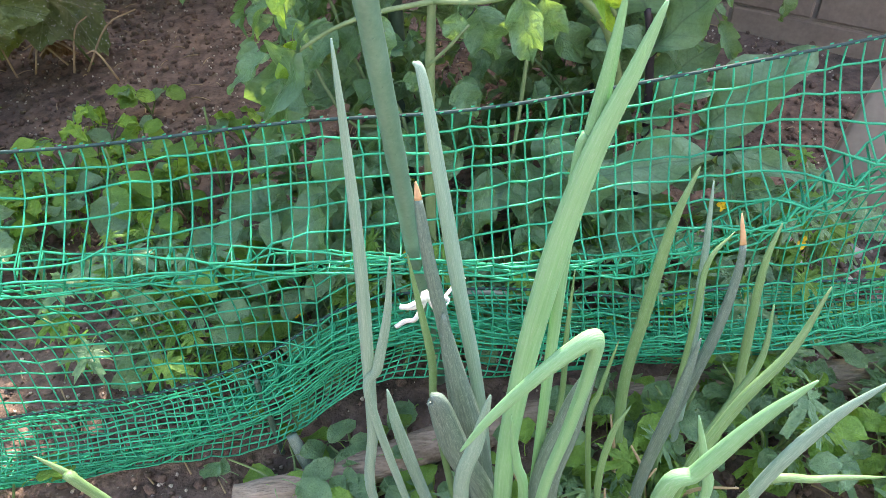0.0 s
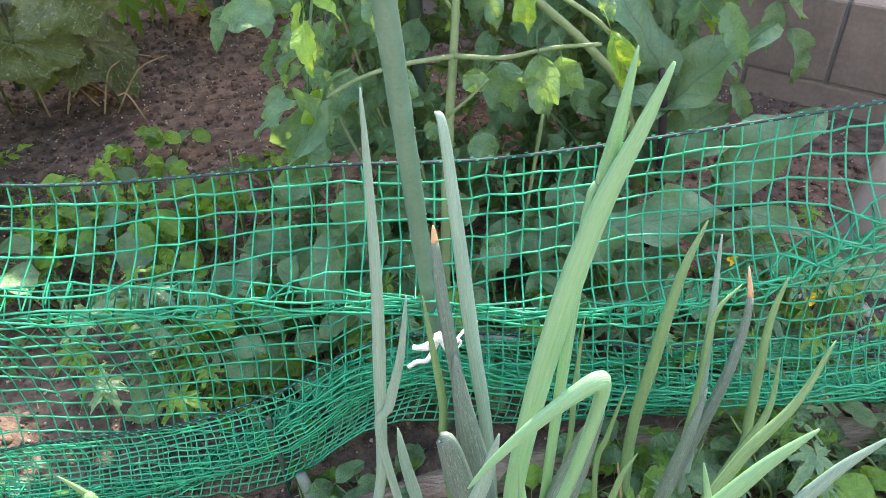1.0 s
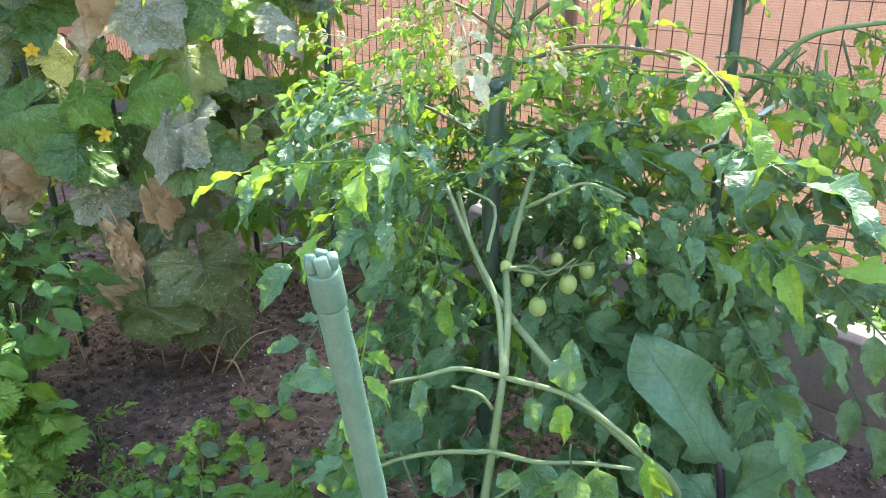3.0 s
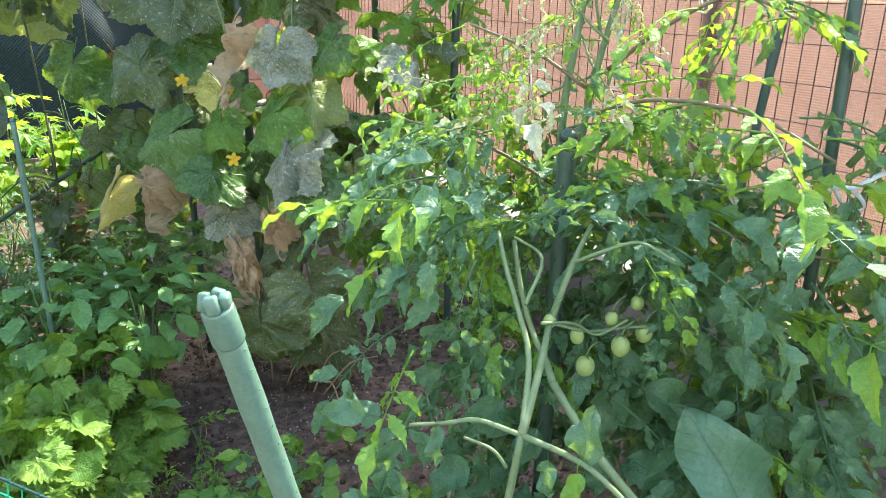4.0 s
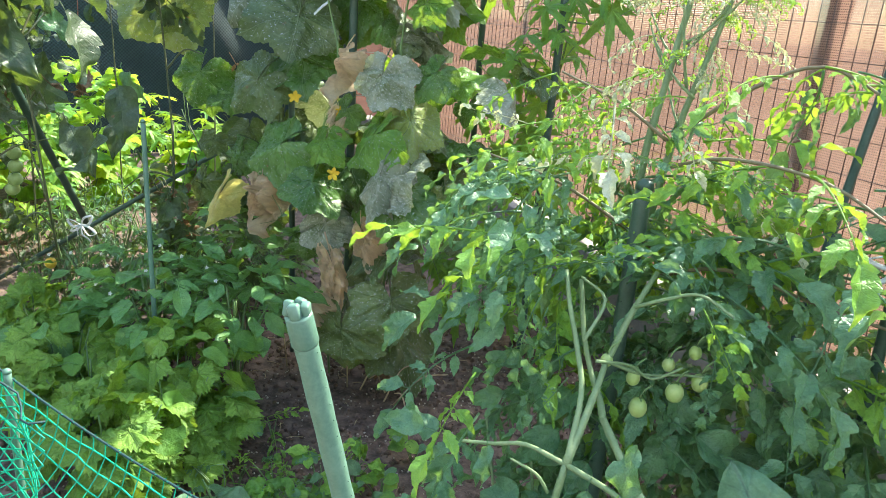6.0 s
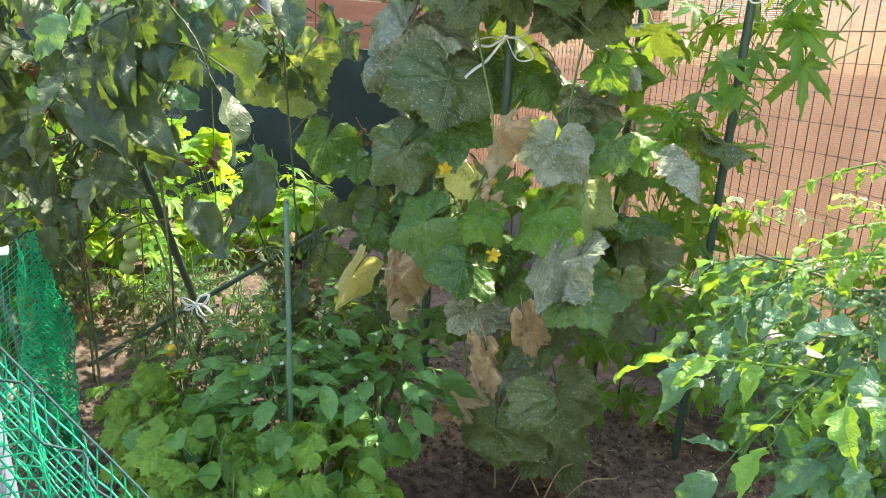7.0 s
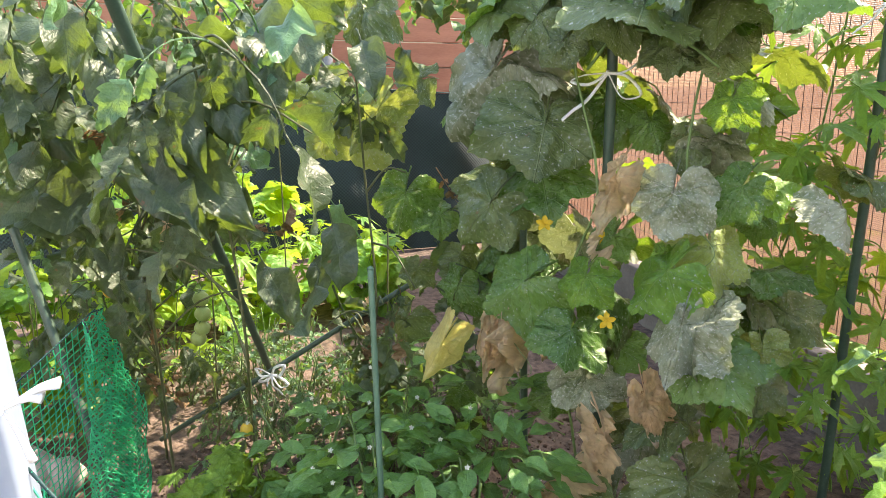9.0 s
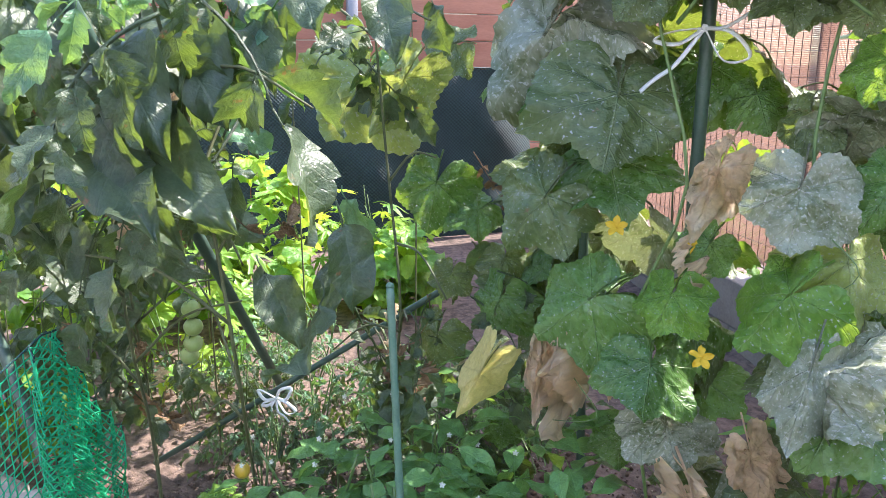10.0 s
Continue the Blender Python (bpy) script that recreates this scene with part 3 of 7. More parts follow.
SHAPES = {
    "cucumber": [stalked(lobed_leaf(rng, FIVE, 0.6, rng.uniform(0.95, 1.08), 0.7, 0.018, rng.uniform(0.3, 0.9), 0.13, 0.10, rng.uniform(0.0, 0.45), 84, 8, 1.0, ANGLED), 0.6, 0.014) for _ in range(9)],
    "dry": [stalked(lobed_leaf(rng, FIVE, 0.6, rng.uniform(0.72, 0.95), 0.62, 0.02, rng.uniform(0.2, 0.9), 0.26, 0.55, rng.uniform(0.5, 1.1), 84, 14, 1.0, WITHERED), 0.6, 0.014) for _ in range(6)],
    "curl": [stalked(lobed_leaf(rng, FIVE, 0.6, 1.05, 0.66, 0.02, rng.uniform(0.4, 1.0), 0.20, 0.15, rng.uniform(0.2, 0.75), 84, 9, 1.0, ANGLED), 0.6, 0.014) for _ in range(7)],
    "fold": [stalked(lobed_leaf(rng, FIVE, 0.6, 0.9, 0.66, 0.015, rng.uniform(0.2, 0.5), 0.10, 0.10, rng.uniform(1.0, 1.2), 84, 8, 1.0, ANGLED), 0.6, 0.014) for _ in range(3)],
    "goya": [stalked(lobed_leaf(rng, SEVEN, 0.40, 1.0, 0.28, 0.12, rng.uniform(0.3, 0.8), 0.05, 0.03, rng.uniform(0, 0.3), 64, 4), 0.6, 0.014) for _ in range(6)],
    "eggplant": [simple_leaf(rng, w, 0.46, 0.015, rng.uniform(0.25, 0.6), 0.18, 0.13, 22, 5, 0.58, 0.13) for w in (0.54, 0.50, 0.58, 0.62)],
    "leaflet": [stalked(cut_leaf(rng, rng.uniform(0.52, 0.74), 3, rng.uniform(0.06, 0.18), rng.uniform(0.3, 1.3), rng.uniform(0.1, 0.7), 0.12, 18, 3), 0.3) for _ in range(10)],
    "broad": [stalked(cut_leaf(rng, rng.uniform(0.54, 0.74), rng.choice((2, 3)), rng.uniform(0.03, 0.12), rng.uniform(0.3, 1.1), rng.uniform(0.1, 0.4), 0.10, 20, 4, rng.uniform(0.32, 0.42)), 0.3) for _ in range(10)],
    "tomato": [compound_leaf(rng, rng.choice((3, 3, 4)), rng.uniform(0.31, 0.39), rng.uniform(0.3, 0.9), 0.5, 0.44, 0.45) for _ in range(14)],
    "tomato_wilt": [compound_leaf(rng, rng.choice((2, 3)), rng.uniform(0.36, 0.46), rng.uniform(0.7, 1.3), 1.1, 0.6, 0.6) for _ in range(10)],
    "tomato_curled": [compound_leaf(rng, 3, rng.uniform(0.24, 0.34), rng.uniform(0.2, 0.7), 0.1, 0.38, 0.9) for _ in range(6)],
    "frizz": [compound_leaf(rng, 4, rng.uniform(0.30, 0.42), rng.uniform(0.6, 1.2), 0.3, 0.22, 1.5) for _ in range(5)],
    "pepper": [stalked(simple_leaf(rng, rng.uniform(0.44, 0.54), 0.46, 0.0, rng.uniform(0.3, 0.8), rng.uniform(0.15, 0.4), 0.04, 12, 3, 1.15), 0.3) for _ in range(6)],
    "shiso": [stalked(lobed_leaf(rng, SEVEN, 0.45, 0.85, 0.86, 0.09, rng.uniform(0.3, 0.9), 0.22, 0.12, rng.uniform(0.0, 0.3), 64, 6), 0.35) for _ in range(7)],
    "weed": [stalked(simple_leaf(rng, rng.uniform(0.6, 0.85), 0.5, 0.10, rng.uniform(0.2, 0.8), 0.2, 0.06, 8, 2, 0.75), 0.4) for _ in range(5)],
}
MESHES = {}


def leaf_data(shape, look_name):
    """One of the shared meshes of that shape, in that look."""
    pick = rng.randrange(len(SHAPES[shape]))
    key = (shape, pick, look_name)
    if key not in MESHES:
        MESHES[key] = SHAPES[shape][pick].mesh("leaf")
        MESHES[key].materials.append(LOOKS[look_name])
    return MESHES[key]


VIEWED = Vector((-0.2, -0.1, 1.35))      # leaves turn their faces to the open path


def leaf_pose(base, tip, face):
    y = Vector(tip) - Vector(base)
    size = y.length
    y.normalize()
    z = (face - y * face.dot(y)).normalized()
    m = Matrix((y.cross(z), y, z)).transposed().to_4x4()
    return Matrix.Translation(base) @ m @ Matrix.Scale(size, 4)


FORMS = {"cucumber_dry": "dry", "cucumber_yellow": "fold", "cucumber_powder": "curl", "cucumber_pale": "curl", "eggplant_leaf": "eggplant", "tomato_a": "leaflet", "tomato_y": "leaflet"}


def leaf_at(plant, look_name, base, tip, shape=None, wide=1.0):
    """A leaf of its own from its stalk to its tip, turned to the path and the light."""
    base = Vector(base)
    face = (VIEWED - base).normalized() + Vector((rng.uniform(-0.35, 0.35), rng.uniform(-0.2, 0.2), 0.55 + rng.uniform(-0.3, 0.3)))
    shape = shape or FORMS.get(look_name, "cucumber")
    grow = 1.0
    if shape in ("cucumber", "dry", "curl", "goya", "fold"):
        base = base.lerp(Vector(tip), 0.12)
        grow = 1.0 if shape == "dry" else 0.94
    m = leaf_pose(base, base + (Vector(tip) - base) * grow, face) @ Matrix.Diagonal((wide, 1, 1, 1))
    return part("leaf", leaf_data(shape, look_name), None, plant, "", m)


# open places between the plants: low corner, high corner
OPEN = [((0.43, 1.15, 0.0), (1.0, 1.95, 0.50)), ((-2.36, 1.62, 0.72), (-1.86, 2.0, 1.12)), ((-2.8, 1.98, 0.5), (-2.2, 2.45, 1.36)), ((-3.25, 2.4, 0.5), (-2.6, 2.8, 1.36)), ((-1.42, 1.45, 1.08), (-1.08, 1.87, 1.36)), ((-1.75, 1.1, 0.98), (-1.22, 1.4, 1.24)), ((-2.15, 1.4, 0.96), (-1.62, 1.68, 1.24)), ((-2.45, 1.42, 0.70), (-1.93, 1.98, 0.98)), ((-1.02, 0.95, 0.24), (-0.37, 1.62, 0.52)), ((-0.10, 1.0, 0.50), (0.13, 1.2, 0.80)), ((-0.16, 0.70, 0.34), (0.22, 1.12, 0.92)), ((-0.95, 1.30, 0.03), (-0.55, 2.3, 0.45)), ((-1.35, 1.62, 0.03), (-0.95, 1.72, 0.16)), ((-0.60, 1.35, 0.0), (-0.42, 1.8, 0.35)), ((-2.45, 0.80, 0.40), (-1.64, 1.64, 0.70)), ((-2.45, 0.80, 0.26), (-1.98, 1.64, 0.42)), ((-0.80, 0.9, 0.2), (-0.40, 1.7, 0.80)), ((-0.80, 1.0, 0.5), (-0.56, 1.7, 1.3)), ((-2.6, 0.6, 0.0), (-1.9, 1.06, 0.75)), ((-1.95, 0.7, 0.50), (-1.35, 1.2, 0.85)), ((-2.4, 0.95, 0.45), (-1.75, 1.40, 0.80)), ((-1.68, 1.2, 0.43), (-1.32, 1.62, 0.64))]


def in_open(p):
    return any(all(lo[k] < p[k] < hi[k] for k in range(3)) for lo, hi in OPEN)


def strew(plant, stem, n, shape, looks, where, size, lift=(-0.5, 0.4), stalk=0.35, up=0.8, front=0.0):
    """n leaves on stalks. where() gives a point on a stem and the way out of it."""
    for _ in range(n):
        root, out = where()
        out = Vector((out[0], out[1], 0)).normalized() if Vector((out[0], out[1], 0)).length > 1e-4 else Vector((1, 0, 0))
        out = (out + Vector((0, 0, rng.uniform(*lift)))).normalized()
        length = rng.uniform(*size)
        base = Vector(root) + out * length * stalk
        tip = base + (out + Vector((rng.uniform(-0.3, 0.3), rng.uniform(-0.3, 0.3), rng.uniform(-0.5, 0.15)))).normalized() * length
        face = Vector((rng.uniform(-0.5, 0.5), rng.uniform(-0.6, 0.3) - front, up))
        if any(in_open(base.lerp(tip, k / 4)) for k in range(5)):
            continue
        part("leaf", leaf_data(shape, rng.choice(looks)), None, plant, "", leaf_pose(base, tip, face))


def along(line, lo=0.0, hi=1.0, scatter=0.02):
    """A chooser of points on a stem, with a way out of it all round."""
    line = smooth_line(line, 8)

    def choose():
        p = line[round((len(line) - 1) * rng.uniform(lo, hi))]
        a = rng.uniform(0, 2 * math.pi)
        return p + Vector((rng.uniform(-scatter, scatter), rng.uniform(-scatter, scatter), 0)), (math.cos(a), math.sin(a), 0)

    return choose


def within(centre, radii, hollow=0.4):
    """A chooser of points in a bush, the way out being away from its middle."""

    def choose():
        while True:
            d = Vector([rng.uniform(-1, 1) for _ in range(3)])
            if hollow < d.length < 1:
                return Vector(centre) + Vector([a * b for a, b in zip(d, radii)]), (d.x + rng.uniform(-0.4, 0.4), d.y + rng.uniform(-0.4, 0.4), 0)

    return choose


def flower(plant, at, size, mat, petals=5):
    s = Sheet()
    for k in range(petals):
        one = simple_leaf(rng, 0.6, 0.55, 0.0, 0.6, 0.3, 0.1, 6, 2)
        s.add(one, Matrix.Translation(at) @ Euler((rng.uniform(-0.4, 0.5) + 1.0, 0, 0.5)).to_matrix().to_4x4() @ Euler((0.4, 0, 2 * math.pi * k / petals)).to_matrix().to_4x4() @ Matrix.Scale(size, 4))
    part("flower", s, mat, plant, "small open flower")


def fruit(plant, at, r, mat=None, long=1.2):
    bm = bmesh.new()
    bmesh.ops.create_uvsphere(bm, u_segments=14, v_segments=10, radius=r)
    for v in bm.verts:
        v.co.z *= long
        v.co += Vector(at)
    for f in bm.faces:
        f.smooth = True
    ob = part("fruit", bm, mat or FRUIT, plant, "hard unripe fruit" if mat is None else "ripening fruit")
    s = Sheet()
    top = Vector(at) + Vector((0, 0, r * long))
    for k in range(5):
        a = 1.26 * k
        s.add(simple_leaf(rng, 0.25, 0.4, 0, 0.7, 0.2, 0.05, 4, 1), Matrix.Translation(top) @ Euler((rng.uniform(0.1, 0.5), 0, a)).to_matrix().to_4x4() @ Matrix.Scale(r * 0.9, 4))
    sweep(s, smooth_line([top, top + Vector((0.004, 0.004, 0.012)), top + Vector((0.012, 0.012, 0.02))], 3), [0.0015] * 7, 5)
    part("calyx", s, STEM, ob)


def stake(at, top, r=0.008, mat=None, label="dark green plastic garden stake standing in the soil", group="garden stakes"):
    """A plastic-coated stake with nubs along it and a rounded cap."""
    at, top = Vector(at), Vector(top)
    ob = thing("garden_stake", at, label, "stake", group)
    s, n = Sheet(), 40
    line = [at.lerp(top, i / n) for i in range(n + 1)]
    sweep(s, line, [r * (1.0 + 0.05 * (i % 2)) for i in range(n + 1)], 10)
    way = (top - at).normalized()
    for i in range(1, n):
        for k in range(3):
            a = 2.1 * k + i * 1.3
            lump(s, rng, line[i] + (way.orthogonal() * math.cos(a) + way.cross(way.orthogonal()) * math.sin(a)) * r, r * 0.14, 0.1)
    part("shaft", s, mat or STAKE, ob)
    c = Sheet()
    sweep(c, [top, top + way * r * 0.7, top + way * r * 1.2], [r * 1.12, r * 1.0, r * 0.45], 10)
    part("cap", c, mat or STAKE, ob)
    return ob


BOW = ((-1.5, -0.35, 1), (1.35, -0.85, 1), (-1.9, -2.0, 0), (2.1, 0.85, 0))
FULL_BOW = ((-0.95, 0.15, 1), (-0.7, -0.4, 1), (0.7, 0.55, 1), (0.95, -0.3, 1), (0.55, -0.8, 0), (-0.3, -0.6, 0))


def bow(at, size, label, strands=BOW):
    """A knotted bow of white plastic tape: strands are across, up and whether it is a loop or a loose end."""
    at = Vector(at)
    ob = thing("tape_bow", at, label, "tape tie", "white tape ties")
    for dx, dz, loop in strands:
        s = Sheet()
        d = Vector((dx, dx * 0.25, dz)) * size * rng.uniform(0.9, 1.08)
        side = Vector((-dz, -0.5, dx)).normalized() * d.length * rng.uniform(0.16, 0.24)
        sag = Vector((0, -0.01, -0.12 * d.length))
        pts = [at, at + d * 0.5 + side, at + d, at + d * 0.6 - side + sag, at] if loop else [at, at + d * 0.35 + sag, at + d * 0.7 + sag * 0.3, at + d]
        line = smooth_line(pts, 5)
        sweep(s, line, [0.0048 if size > 0.03 else 0.003] * len(line), 5, 0.35)
        part("loop" if loop else "loose_end", s, RIBBON, ob)
    s = Sheet()
    lump(s, rng, at, 0.007, 0.2)
    part("knot", s, RIBBON, ob)
    return ob


# ---- ground ----
def ground_height(x, y):
    near = math.exp(-((x * x + (y - 1.5) ** 2) / 30.0))
    h = 0.022 * noise.noise(Vector((x * 2.2, y * 2.2, 0))) + 0.010 * noise.noise(Vector((x * 9, y * 9, 4)))
    h += 0.006 * noise.noise(Vector((x * 26, y * 26, 9)))
    bed = 0.02 * math.sin(x * 1.3 + 0.5)
    return (h + bed) * near - 0.012


def build_ground():
    def axis(lo, hi, step, far):
        inner = [lo + step * i for i in range(int((hi - lo) / step) + 1)]
        outer = [1.0, 3.0, 8.0, 25.0, 90.0, far]
        return [lo - o for o in reversed(outer)] + inner + [inner[-1] + o for o in outer]

    xs, ys = axis(-3.6, 1.6, 0.025, 600.0), axis(-0.3, 4.6, 0.025, 600.0)
    s = Sheet()
    for y in ys:
        for x in xs:
            s.v.append(Vector((x, y, ground_height(x, y))))
            s.uv.append((0.0, 0.0))
    n = len(xs)
    s.f = [(j * n + i, j * n + i + 1, (j + 1) * n + i + 1, (j + 1) * n + i) for j in range(len(ys) - 1) for i in range(n - 1)]
    single("ground", s, SOIL, "dark brown crumbly garden soil with pale grit", "soil", "structure")


build_ground()

# ---- low block wall and fence behind the beds ----
WALL_A, WALL_WAY = Vector((1.9, 1.108, 0)), Vector((-0.83, 0.558, 0)).normalized()
WALL_OUT = Vector((WALL_WAY.y, -WALL_WAY.x, 0)) * -1
if WALL_OUT.y < 0:
    WALL_OUT = -WALL_OUT
WALL_TURN = Matrix((WALL_WAY, WALL_OUT, Vector((0, 0, 1)))).transposed().to_4x4()
WALL_LONG = 7.0


def on_wall(s, out, z):
    """A place s metres along the wall from its near end, that far behind its face, at that height."""
    return WALL_A + WALL_WAY * s + WALL_OUT * out + Vector((0, 0, z))


core = Sheet()
block(core, (WALL_LONG, 0.105, 0.5), Matrix.Translation(on_wall(WALL_LONG / 2, 0.06, 0.025)) @ WALL_TURN)
wall = single("wall_low", core, MORTAR, "low grey concrete block wall along the bed", "block wall", "structure")
bb = Sheet()
block(bb, (0.39, 0.12, 0.205), Matrix.Identity(4), 0.004)
block_mesh = bb.mesh("block", False)
S0 = ((Vector((0.872, 1.798, 0)) - WALL_A).dot(WALL_WAY)) % 0.4
for row, z in enumerate((0.178, -0.035)):
    s = S0 - 0.4 + 0.2 * row + 0.2
    while s < WALL_LONG + 0.1:
        if s > 0.15:
            part("block", block_mesh, BLOCK, wall, "", Matrix.Translation(on_wall(s, 0.06 - 0.003 * (row == 0), z + rng.uniform(-0.001, 0.001))) @ WALL_TURN)
        s += 0.4

fence = thing("mesh_fence", on_wall(WALL_LONG / 2, 0.1, 0.28), "brown wire mesh fence panel standing behind the block wall", "fence")
w = Sheet()
sweep(w, [Vector((0, 0, 0.0)), Vector((0, 0, 1.75))], [0.0016] * 2, 5)
upright = w.mesh("wire")
w = Sheet()
sweep(w, [Vector((-WALL_LONG / 2, 0, 0)), Vector((WALL_LONG / 2, 0, 0))], [0.0014] * 2, 5)
level = w.mesh("wire")
for i in range(int(WALL_LONG / 0.05)):
    part("wire", upright, WIRE, fence, "", Matrix.Translation(on_wall(0.05 + 0.05 * i, 0.085, 0.34)) @ WALL_TURN)
for i in range(17):
    part("wire", level, WIRE, fence, "", Matrix.Translation(on_wall(WALL_LONG / 2, 0.080, 0.36 + 0.1 * i)) @ WALL_TURN)
for s in (0.5, 1.40, 2.5, 4.4):
    p = Sheet()
    block(p, (0.05, 0.05, 1.86), Matrix.Translation(on_wall(s, 0.16, 1.2)) @ WALL_TURN, 0.004)
    part("post", p, WIRE, fence)
for s in (1.3, 1.9):
    p = Sheet()
    sweep(p, [on_wall(s, 0.07, 0.28), on_wall(s, 0.085, 0.5)], [0.004, 0.004], 6)
    part("foot_rod", p, WIRE, fence)

cloth = Sheet()
nx, nz = 140, 24
for j in range(nz + 1):
    for i in range(nx + 1):
        s, z = WALL_LONG * i / nx, 0.345 + 0.015 * math.sin(i * 0.5) + 1.75 * j / nz
        out = 0.105 + 0.006 * math.sin(i * 0.9 + j * 0.15) + 0.004 * math.sin(j * 0.8)
        cloth.v.append(Vector((s - WALL_LONG / 2, out, z)))
        cloth.uv.append((s, z))
cloth.f = [(j * (nx + 1) + i, j * (nx + 1) + i + 1, (j + 1) * (nx + 1) + i + 1, (j + 1) * (nx + 1) + i) for j in range(nz) for i in range(nx)]
single("shade_cloth", cloth, CLOTH, "brown woven shade cloth hung along the wire fence", "shade cloth", m=Matrix.Translation(on_wall(WALL_LONG / 2, 0, 0)) @ WALL_TURN)

# ---- far end: dark screen with a boarded fence behind it ----
FAR, FAR_WAY = Vector((-4.75, 3.3, 0)), Vector((0.38, 0.925, 0)).normalized()
FAR_TURN = Matrix((FAR_WAY, Vector((-FAR_WAY.y, FAR_WAY.x, 0)), Vector((0, 0, 1)))).transposed().to_4x4()
screen_frame = thing("screen_netting", FAR, "dark green mesh screen hung along the far fence", "screen")
for k in range(3):
    screen = Sheet()
    for j in range(21):
        for i in range(21):
            u = -4.4 + 2.067 * k + 2.06 * i / 20
            screen.v.append(Vector((u, 0.035 * math.sin(u * 7.5) + 0.02 * math.sin(j * 0.7 + u * 10), 1.20 * j / 20 + 0.02 * math.sin(u * 3.1) * j / 20)))
            screen.uv.append((0.0, 0.0))
    screen.f = [(j * 21 + i, j * 21 + i + 1, (j + 1) * 21 + i + 1, (j + 1) * 21 + i) for j in range(20) for i in range(20)]
    part("panel", screen, SCREEN, screen_frame, "", Matrix.Translation(FAR) @ FAR_TURN)
rail = Sheet()
sweep(rail, [Vector((-4.4 + 0.31 * i, 0.035 * math.sin((-4.4 + 0.31 * i) * 7.5), 1.205 + 0.02 * math.sin((-4.4 + 0.31 * i) * 3.1))) for i in range(21)], [0.006] * 21, 6)
part("top_cord", rail, ROPE, screen_frame, "", Matrix.Translation(FAR) @ FAR_TURN)
boards = thing("board_fence", FAR + FAR_WAY.cross(Vector((0, 0, 1))) * -0.4, "red-brown horizontal board fence with narrow pale gaps", "fence")
behind = FAR + Vector((-FAR_WAY.y, FAR_WAY.x, 0)) * 0.4
bk = Sheet()
block(bk, (7.0, 0.012, 2.0), Matrix.Translation(behind + Vector((-FAR_WAY.y, FAR_WAY.x, 0)) * 0.03 + Vector((0, 0, 1.02)) - FAR_WAY * 0.3) @ FAR_TURN, 0.002)
part("backing", bk, STONE, boards, "pale backing that shows in the gaps")
bd = Sheet()
block(bd, (7.0, 0.022, 0.185), Matrix.Identity(4), 0.003)
board_mesh = bd.mesh("board", False)
for i in range(10):
    part("board", board_mesh, BOARD, boards, "", Matrix.Translation(behind + Vector((0, 0, 0.12 + 0.194 * i)) - FAR_WAY * 0.3) @ FAR_TURN)
for s in (-3.2, -1.4, 0.55, 2.4):
    p = Sheet()
    block(p, (0.07, 0.06, 2.15), Matrix.Translation(behind + FAR_WAY * s + Vector((FAR_WAY.y, -FAR_WAY.x, 0)) * 0.045 + Vector((0, 0, 1.07))) @ FAR_TURN, 0.004)
    part("post", p, GREYPOST, boards)

# ---- unseen plain wall added behind the path to bounce sun onto the leaves ----
plaster = Sheet()
block(plaster, (14.0, 0.2, 3.4), Matrix.Translation((-0.5, -2.9, 1.68)), 0.01)
single("wall_house", plaster, PLASTER, "plain grey rendered wall added across the path to bounce sunlight", "wall", "structure")

# ---- white post beside the path ----
post = thing("white_post", (-1.104, 0.447, 0), "tall white painted square post with a tape tied round it", "post")
lean = Matrix.Translation((-1.066, 0.454, 0.95)) @ Euler((0, 0, radians(66))).to_matrix().to_4x4() @ Euler((0, radians(-4.8), 0)).to_matrix().to_4x4() @ Matrix.Translation((0, 0, -0.95))
p = Sheet()
block(p, (0.105, 0.105, 2.4), lean @ Matrix.Translation((-0.0525, 0.0525, 1.18)), 0.005)
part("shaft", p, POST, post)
for x, z, sz in ((-0.044, 1.045, 0.010), (-0.066, 1.175, 0.006), (-0.04, 0.80, 0.012)):
    p = Sheet()
    hook = smooth_line([(x - sz, -0.0004, z + sz * 0.5), (x, -0.0004, z + sz), (x + sz * 0.7, -0.0004, z + sz * 0.3), (x + sz * 0.3, -0.0004, z - sz)], 5)
    sweep(p, [Vector(q) for q in hook], [sz * (0.12 + 0.34 * math.sin(math.pi * (k + 0.5) / len(hook))) for k in range(len(hook))], 8)
    for i, v in enumerate(p.v):
        p.v[i] = lean @ Vector((v.x, -0.0005 + (v.y + 0.0004) * 0.03, v.z))
    part("smudge", p, SMUDGE, post, "grey rubbed mark in the paint")
p = Sheet()
knot = lean @ Vector((0.002, -0.004, 0.955))
tube(p, 0.003, 0.003, lean @ Vector((-0.112, 0.0, 0.885)), lean @ Vector((-0.05, -0.003, 0.924)), knot, sides=6)
part("tape", p, RIBBON, post, "white tape drawn across the post")
RIGHT = Vector((math.cos(radians(66)), math.sin(radians(66)), 0))
for a, z in ((0.045, 0.022), (0.016, -0.050), (0.030, 0.010)):
    p = Sheet()
    d = RIGHT * a + Vector((0.01, 0, z))
    line = smooth_line([knot, knot + d * 0.6 + Vector((0, 0, 0.004)), knot + d], 5)
    sweep(p, line, [0.002 + 0.006 * (i / (len(line) - 1)) for i in range(len(line))], 8, 0.5)
    part("loose_end", p, RIBBON, post)


